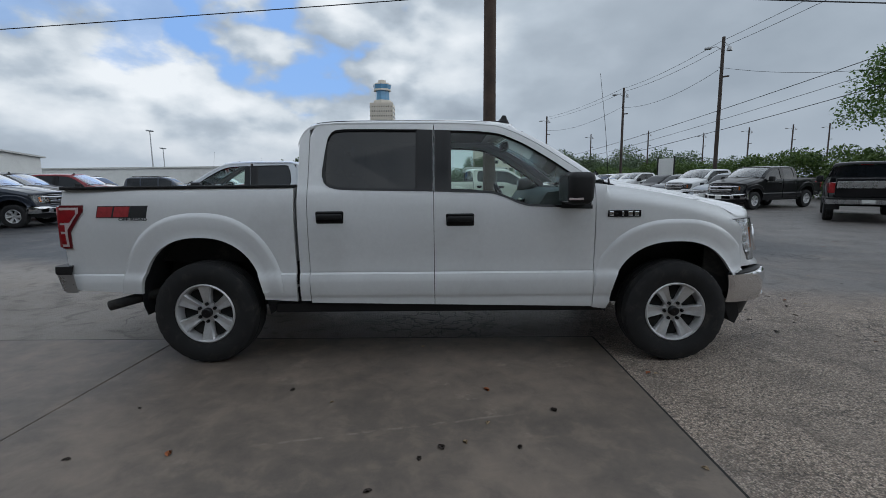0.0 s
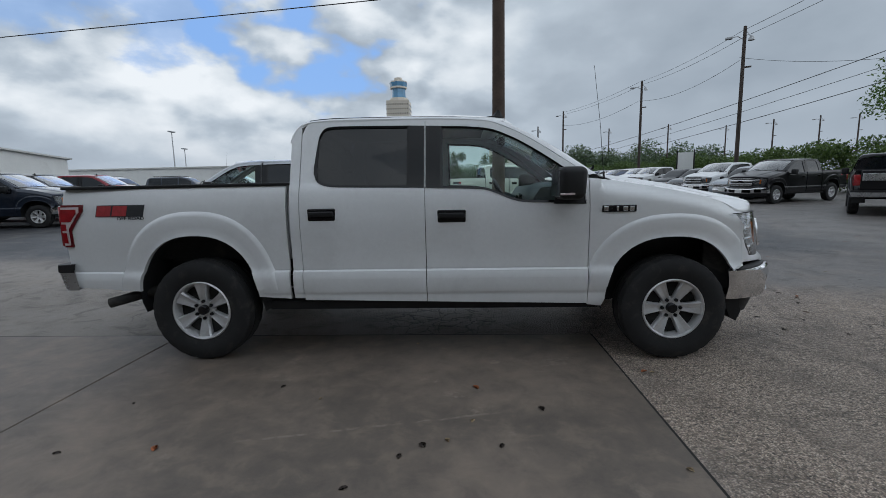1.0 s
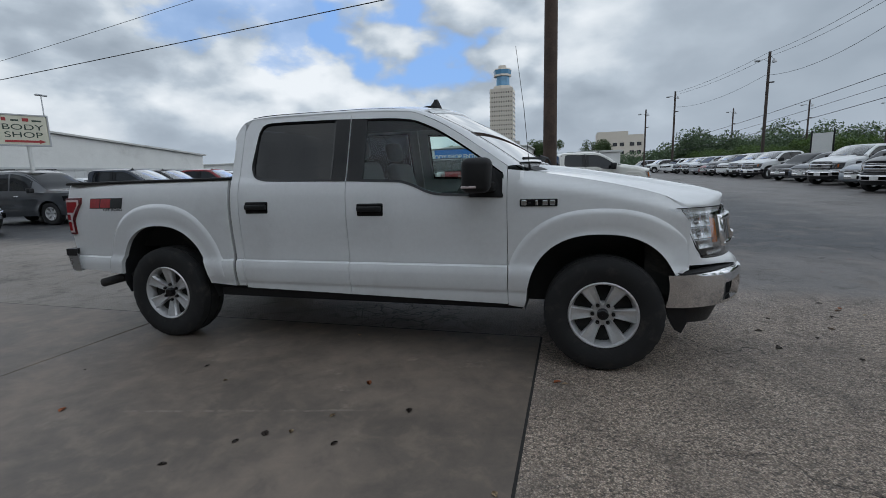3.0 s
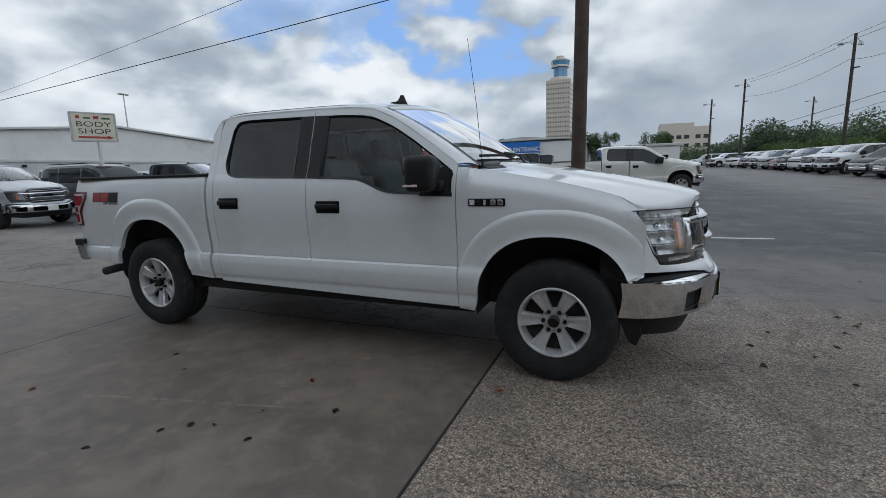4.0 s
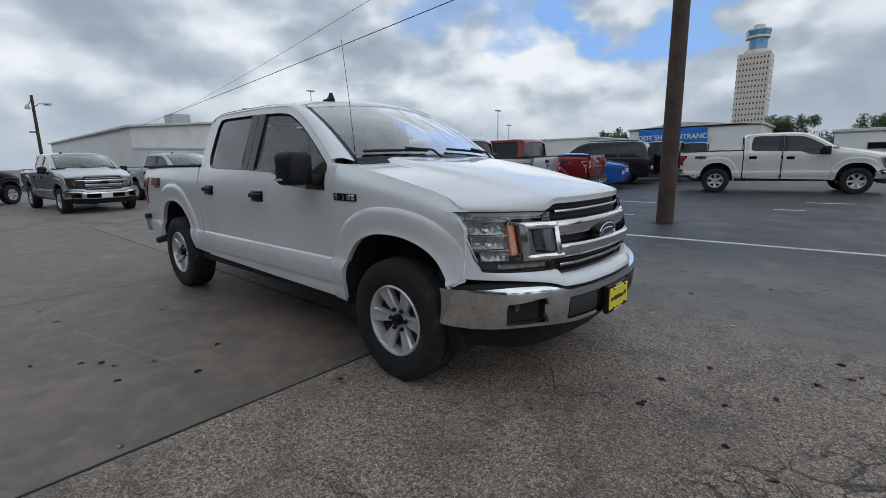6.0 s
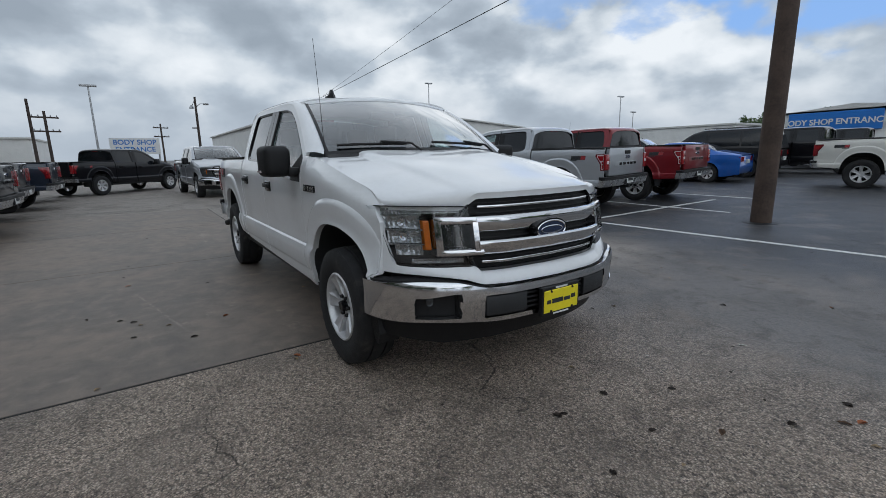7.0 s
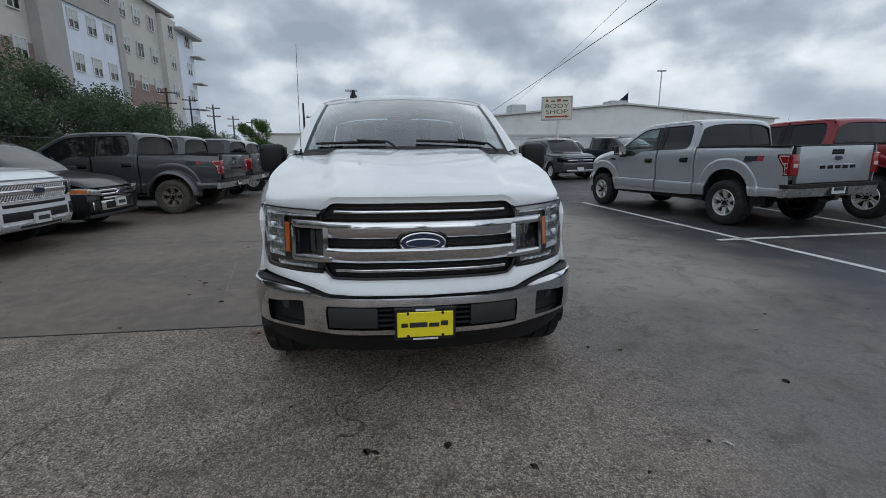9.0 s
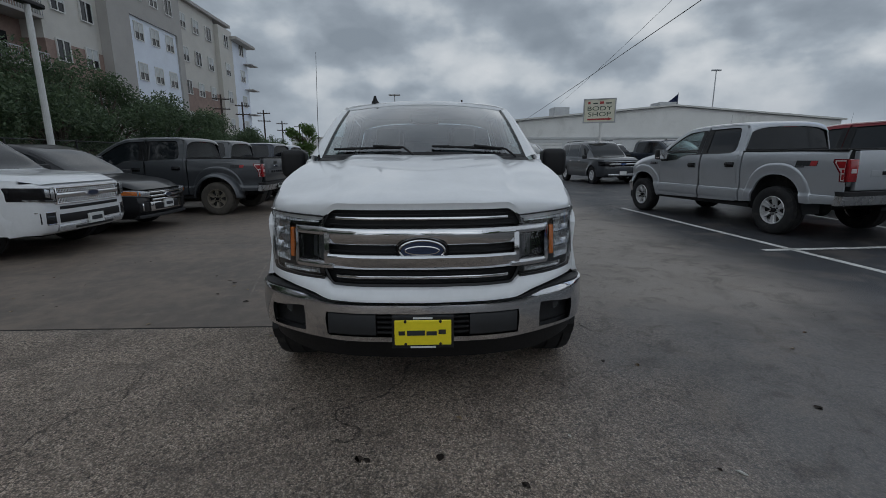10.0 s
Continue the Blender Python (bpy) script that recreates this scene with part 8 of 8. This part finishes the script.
WHITE2 = paint("cream_white_paint", (0.62, 0.61, 0.57))
LGREY = paint("light_grey_paint", (0.28, 0.31, 0.35), 0.4)
NAVY = paint("navy_paint", (0.018, 0.025, 0.04), 0.3)
CARS = [
    (plain, "red four-door pickup parked beside a silver pickup", -4.44, 9.47, 189, REDP),
    (suv, "dark suv parked beside a blue sedan", -5.6, 19.0, 189, BLACKP),
    (plain, "black pickup parked at the end of the stalls", -3.6, 22.2, 187, BLACKP),
    (plain, "white pickup parked near the blue sign", -4.6, 26.0, 187, WHITE),
    (plain, "black pickup parked near the blue sign", -4.0, 29.5, 187, BLACKP),
    (suv, "white suv parked near the blue sign", -9.0, 33.5, 180, WHITE),
    (plain, "cream-white four-door pickup parked across the aisle", 2.05, 16.45, 11, WHITE2),
    (plain, "glossy black pickup facing out from the hedge", 15.05, 17.65, 203, BLACKP),
    (plain, "black pickup with its tailgate to the aisle", 14.65, 11.85, 52, BLACKP),
    (cross, "light blue-grey crossover in the row along the hedge", 15.6, 20.7, 205, LGREY),
    (plain, "white pickup with a black grille along the hedge", 15.9, 23.9, 205, WHITE),
    (cross, "dark crossover in the row along the hedge", 16.2, 27.2, 205, NAVY),
    (cross, "dark crossover with a chrome grille along the hedge", 16.3, 30.4, 205, BLACKP),
    (plain, "plain white work pickup in the row along the hedge", 16.4, 35.2, 205, WHITE),
    (plain, "white pickup in the row along the hedge", 16.6, 38.8, 203, WHITE),
    (suv, "white suv in the row along the hedge", 16.7, 42.2, 203, WHITE),
    (plain, "dark grey pickup in the row along the hedge", 16.8, 45.8, 203, GREYP),
    (cross, "red crossover in the row along the hedge", 16.8, 49.2, 203, REDP),
    (suv, "silver suv in the row along the hedge", 16.8, 52.6, 203, SILVER),
    (plain, "white pickup in the row along the hedge", 16.8, 56.2, 203, WHITE),
    (plain, "silver pickup in the row along the hedge", 16.6, 60.0, 203, SILVER),
    (suv, "white suv at the far end of the row", 16.2, 66.0, 203, WHITE),
    (plain, "white pickup at the far end of the row", 15.0, 72.0, 198, WHITE),
    (suv, "silver suv at the far end of the row", 13.0, 76.0, 190, SILVER),
    (plain, "silver pickup facing the aisle", -17.2, 4.27, 8, SILVER),
    (plain, "silver pickup with a chrome grille facing the aisle", -16.6, 0.7, 4, SILVER),
    (suv, "dark grey suv facing the aisle", -17.6, 8.3, 6, GREYP),
    (plain, "dark blue pickup facing the aisle under the body shop sign", -16.6, 11.2, 14, NAVY),
    (plain, "black pickup facing the aisle", -18.2, 14.2, 12, BLACKP),
    (plain, "red pickup facing the aisle", -18.2, 17.4, 12, REDP),
    (plain, "red pickup in the second row of the lot", -24.5, 19.0, 5, REDP),
    (suv, "dark suv in the second row of the lot", -24.5, 23.5, 5, BLACKP),
    (suv, "white suv in the second row of the lot", -24.5, 27.0, 5, WHITE),
    (cross, "silver crossover in the second row of the lot", -24.5, 15.4, 5, SILVER),
    (suv, "white suv near the workshop", -25, 11.8, 5, WHITE),
    (suv, "dark suv in the second row of the lot", -22, 31, 10, NAVY),
    (plain, "silver pickup in the second row of the lot", -19, 34, 10, SILVER),
    (plain, "black pickup standing across the aisle", -21.2, -2.6, 135, BLACKP),
    (plain, "grey four-door pickup parked nose in beside a large pickup", -10.6, -7.3, -90, GREYP),
    (plain, "dark blue pickup parked nose in by the fence", -13.8, -7.0, -92, NAVY),
    (plain, "light grey pickup parked nose in by the fence", -17.2, -7.4, -92, LGREY),
]
for src, label, x, y, hd, col in CARS:
    park(src, label, x, y, hd, col)
for o in list(bpy.data.objects):
    if o.parent is None and o.get("label") == "black pickup with its tailgate to the aisle":
        bm = bmesh.new()
        box(bm, -2.985, -2.962, -0.76, 0.76, 1.08, 1.30, 0.006, 1)
        part("tailgate_panel", bm, BUMPM, o, "silver tailgate panel")
dually = park(plain, "dark grey heavy pickup with wide rear arches parked nose in", -7.4, -7.0, -91, GREYP, 0.985)

# the heavy pickup's wide arches and outer wheels
for s in (-1, 1):
    bm = bmesh.new()
    rows = []
    for q in range(7):
        f = q / 6
        row = []
        for u in [math.pi * k / 20 for k in range(21)]:
            r = 0.60 - 0.10 * f ** 2
            yy = s * (0.985 + 0.20 * math.sin(f * math.pi / 2))
            row.append(bm.verts.new((-1.84 + r * 1.0 * math.cos(u), yy, 0.44 + r * 1.02 * math.sin(u))))
        rows.append(row)
    for a, b in zip(rows, rows[1:]):
        for k in range(20):
            bm.faces.new((a[k], a[k + 1], b[k + 1], b[k]))
    close(bm, (0, -s * 0.03, 0))
    part("wide_arch", bm, GREYP, dually, "grey flared rear arch", smooth=True)
    w = make_wheel("wheel", dually, s)
    w.location = (-1.84, s * 1.02, 0.409)
repaint(dually, {ALLOY: DUSTY, RUBBER: DUSTYR})

# ---- fallen leaves and litter ----
LEAF_BROWN = material("dead_leaf_brown", (0.09, 0.045, 0.022), 0.8, vary=0.4, scale=30, fine=120)
LEAF_DARK = material("dead_leaf_dark", (0.028, 0.018, 0.013), 0.8, vary=0.4, scale=30, fine=120)
LEAF_TAN = material("dead_leaf_tan", (0.34, 0.25, 0.15), 0.8, vary=0.3, scale=30, fine=120)
LEAF_RUST = material("dead_leaf_rust", (0.30, 0.09, 0.03), 0.8, vary=0.3, scale=30, fine=120)
PAPER = material("litter_paper", (0.55, 0.54, 0.50), 0.8, vary=0.1, scale=30, fine=120)


def leaf_mesh(name, seed, mat, length, width, curl):
    rng = random.Random(seed)
    bm = bmesh.new()
    rows = []
    for i in range(7):
        t = i / 6
        w = width * math.sin(math.pi * min(1, t * 0.92 + 0.06)) ** 0.8 * rng.uniform(0.8, 1.15)
        z = 0.012 + curl * math.sin(math.pi * t) + 0.3 * curl * rng.uniform(-1, 1)
        rows.append([bm.verts.new((length * (t - 0.5), k * w, z + abs(k) * curl * 0.8)) for k in (-1, 0, 1)])
    for a, b in zip(rows, rows[1:]):
        for k in range(2):
            bm.faces.new((a[k], a[k + 1], b[k + 1], b[k]))
    bmesh.ops.solidify(bm, geom=bm.faces[:], thickness=0.0012)
    lo = min(v.co.z for v in bm.verts)
    for v in bm.verts:
        v.co.z -= lo
    me = bpy.data.meshes.new(name)
    bm.to_mesh(me)
    bm.free()
    me.materials.append(mat)
    return me


KINDS = [leaf_mesh("fallen_leaf", 1, LEAF_BROWN, 0.085, 0.022, 0.005), leaf_mesh("fallen_leaf", 2, LEAF_DARK, 0.075, 0.026, 0.007), leaf_mesh("fallen_leaf", 3, LEAF_DARK, 0.06, 0.02, 0.005),
         leaf_mesh("fallen_leaf", 4, LEAF_TAN, 0.055, 0.018, 0.006), leaf_mesh("fallen_leaf", 5, LEAF_RUST, 0.08, 0.024, 0.006), leaf_mesh("fallen_leaf", 6, PAPER, 0.075, 0.02, 0.003)]
WORDS = ["curled brown fallen leaf on the ground", "curled dark fallen leaf on the ground", "small dark fallen leaf on the ground", "small tan fallen leaf on the ground", "rust-coloured fallen leaf on the ground", "pale scrap of paper on the asphalt"]


def drop(x, y, k, size=1.0):
    on_slab = x < 1.39 and -6.6 < y < -0.42
    o = new("fallen_leaf" if k != 5 else "paper_scrap", KINDS[k])
    o.location = (x, y, lie(y) + (0.006 if on_slab else 0.0))
    o.rotation_euler = (0, 0, rng.uniform(0, 6.28))
    o.scale = (size * 0.68,) * 3
    tagged(o, WORDS[k], "leaf" if k != 5 else "litter", "fallen leaves" if k != 5 else "")


rng = random.Random(77)
for x, y, k in ((0.72, -1.80, 1), (0.03, -2.20, 1), (-0.08, -2.30, 2), (0.16, -2.15, 3), (1.55, -1.23, 4), (3.15, 0.08, 1), (3.15, -0.31, 1), (3.31, 1.44, 5), (3.16, -0.27, 2), (2.82, 0.19, 3),
                (2.81, 2.22, 1), (1.32, -2.39, 3), (2.23, 1.45, 3), (2.16, 1.24, 2), (3.52, -0.02, 2), (3.73, 0.24, 0), (1.6, -1.25, 3), (0.33, -1.51, 4), (-1.0, -1.5, 2), (-1.4, -2.25, 4),
                (-2.2, -0.75, 3), (-0.15, -0.66, 3), (-1.9, -2.3, 2), (0.3, -1.95, 3), (0.45, -2.2, 2), (-0.3, -2.55, 2), (4.1, 0.9, 4), (4.05, 0.82, 0), (4.0, 1.05, 1), (3.9, 0.6, 1), (4.2, 0.7, 3)):
    drop(x, y, k, 1.05)
for i in range(120):
    x, y = rng.uniform(1.6, 9.5), rng.uniform(-2.5, 8.5)
    if y < 1.3 and x < 3.0:
        continue
    drop(x, y, rng.choice((0, 1, 1, 2, 2, 3, 4)), rng.uniform(0.5, 1.0))
for x, y, k, s in ((2.55, 0.62, 3, 0.6), (3.45, 0.95, 2, 0.7), (2.35, -0.35, 3, 0.5), (3.0, 0.75, 5, 0.5), (2.1, 0.55, 2, 0.5), (3.6, -0.45, 1, 0.8), (3.75, -0.15, 3, 0.7), (2.7, -0.75, 2, 0.6), (3.35, 0.45, 1, 0.9)):
    drop(x, y, k, s)
for i in range(20):
    drop(rng.uniform(-6.5, 1.3), rng.uniform(-5.0, -1.2), rng.choice((1, 2, 2, 3)), rng.uniform(0.4, 0.75))
for i in range(26):
    drop(rng.uniform(-6, 1.2), rng.uniform(-5.4, -3.6), rng.choice((0, 1, 2, 3)), rng.uniform(0.6, 1.0))

# small words under the side decal
for side in (-1, 1):
    word("lettering", "OFF ROAD", 0.032, INK, hero, pose(-2.335, side * (half_width(-2.335, 1.155) + 0.0045), 1.156, 90, 0, 0 if side < 0 else 180), 0.0006, 1.42, "small dark words OFF ROAD")
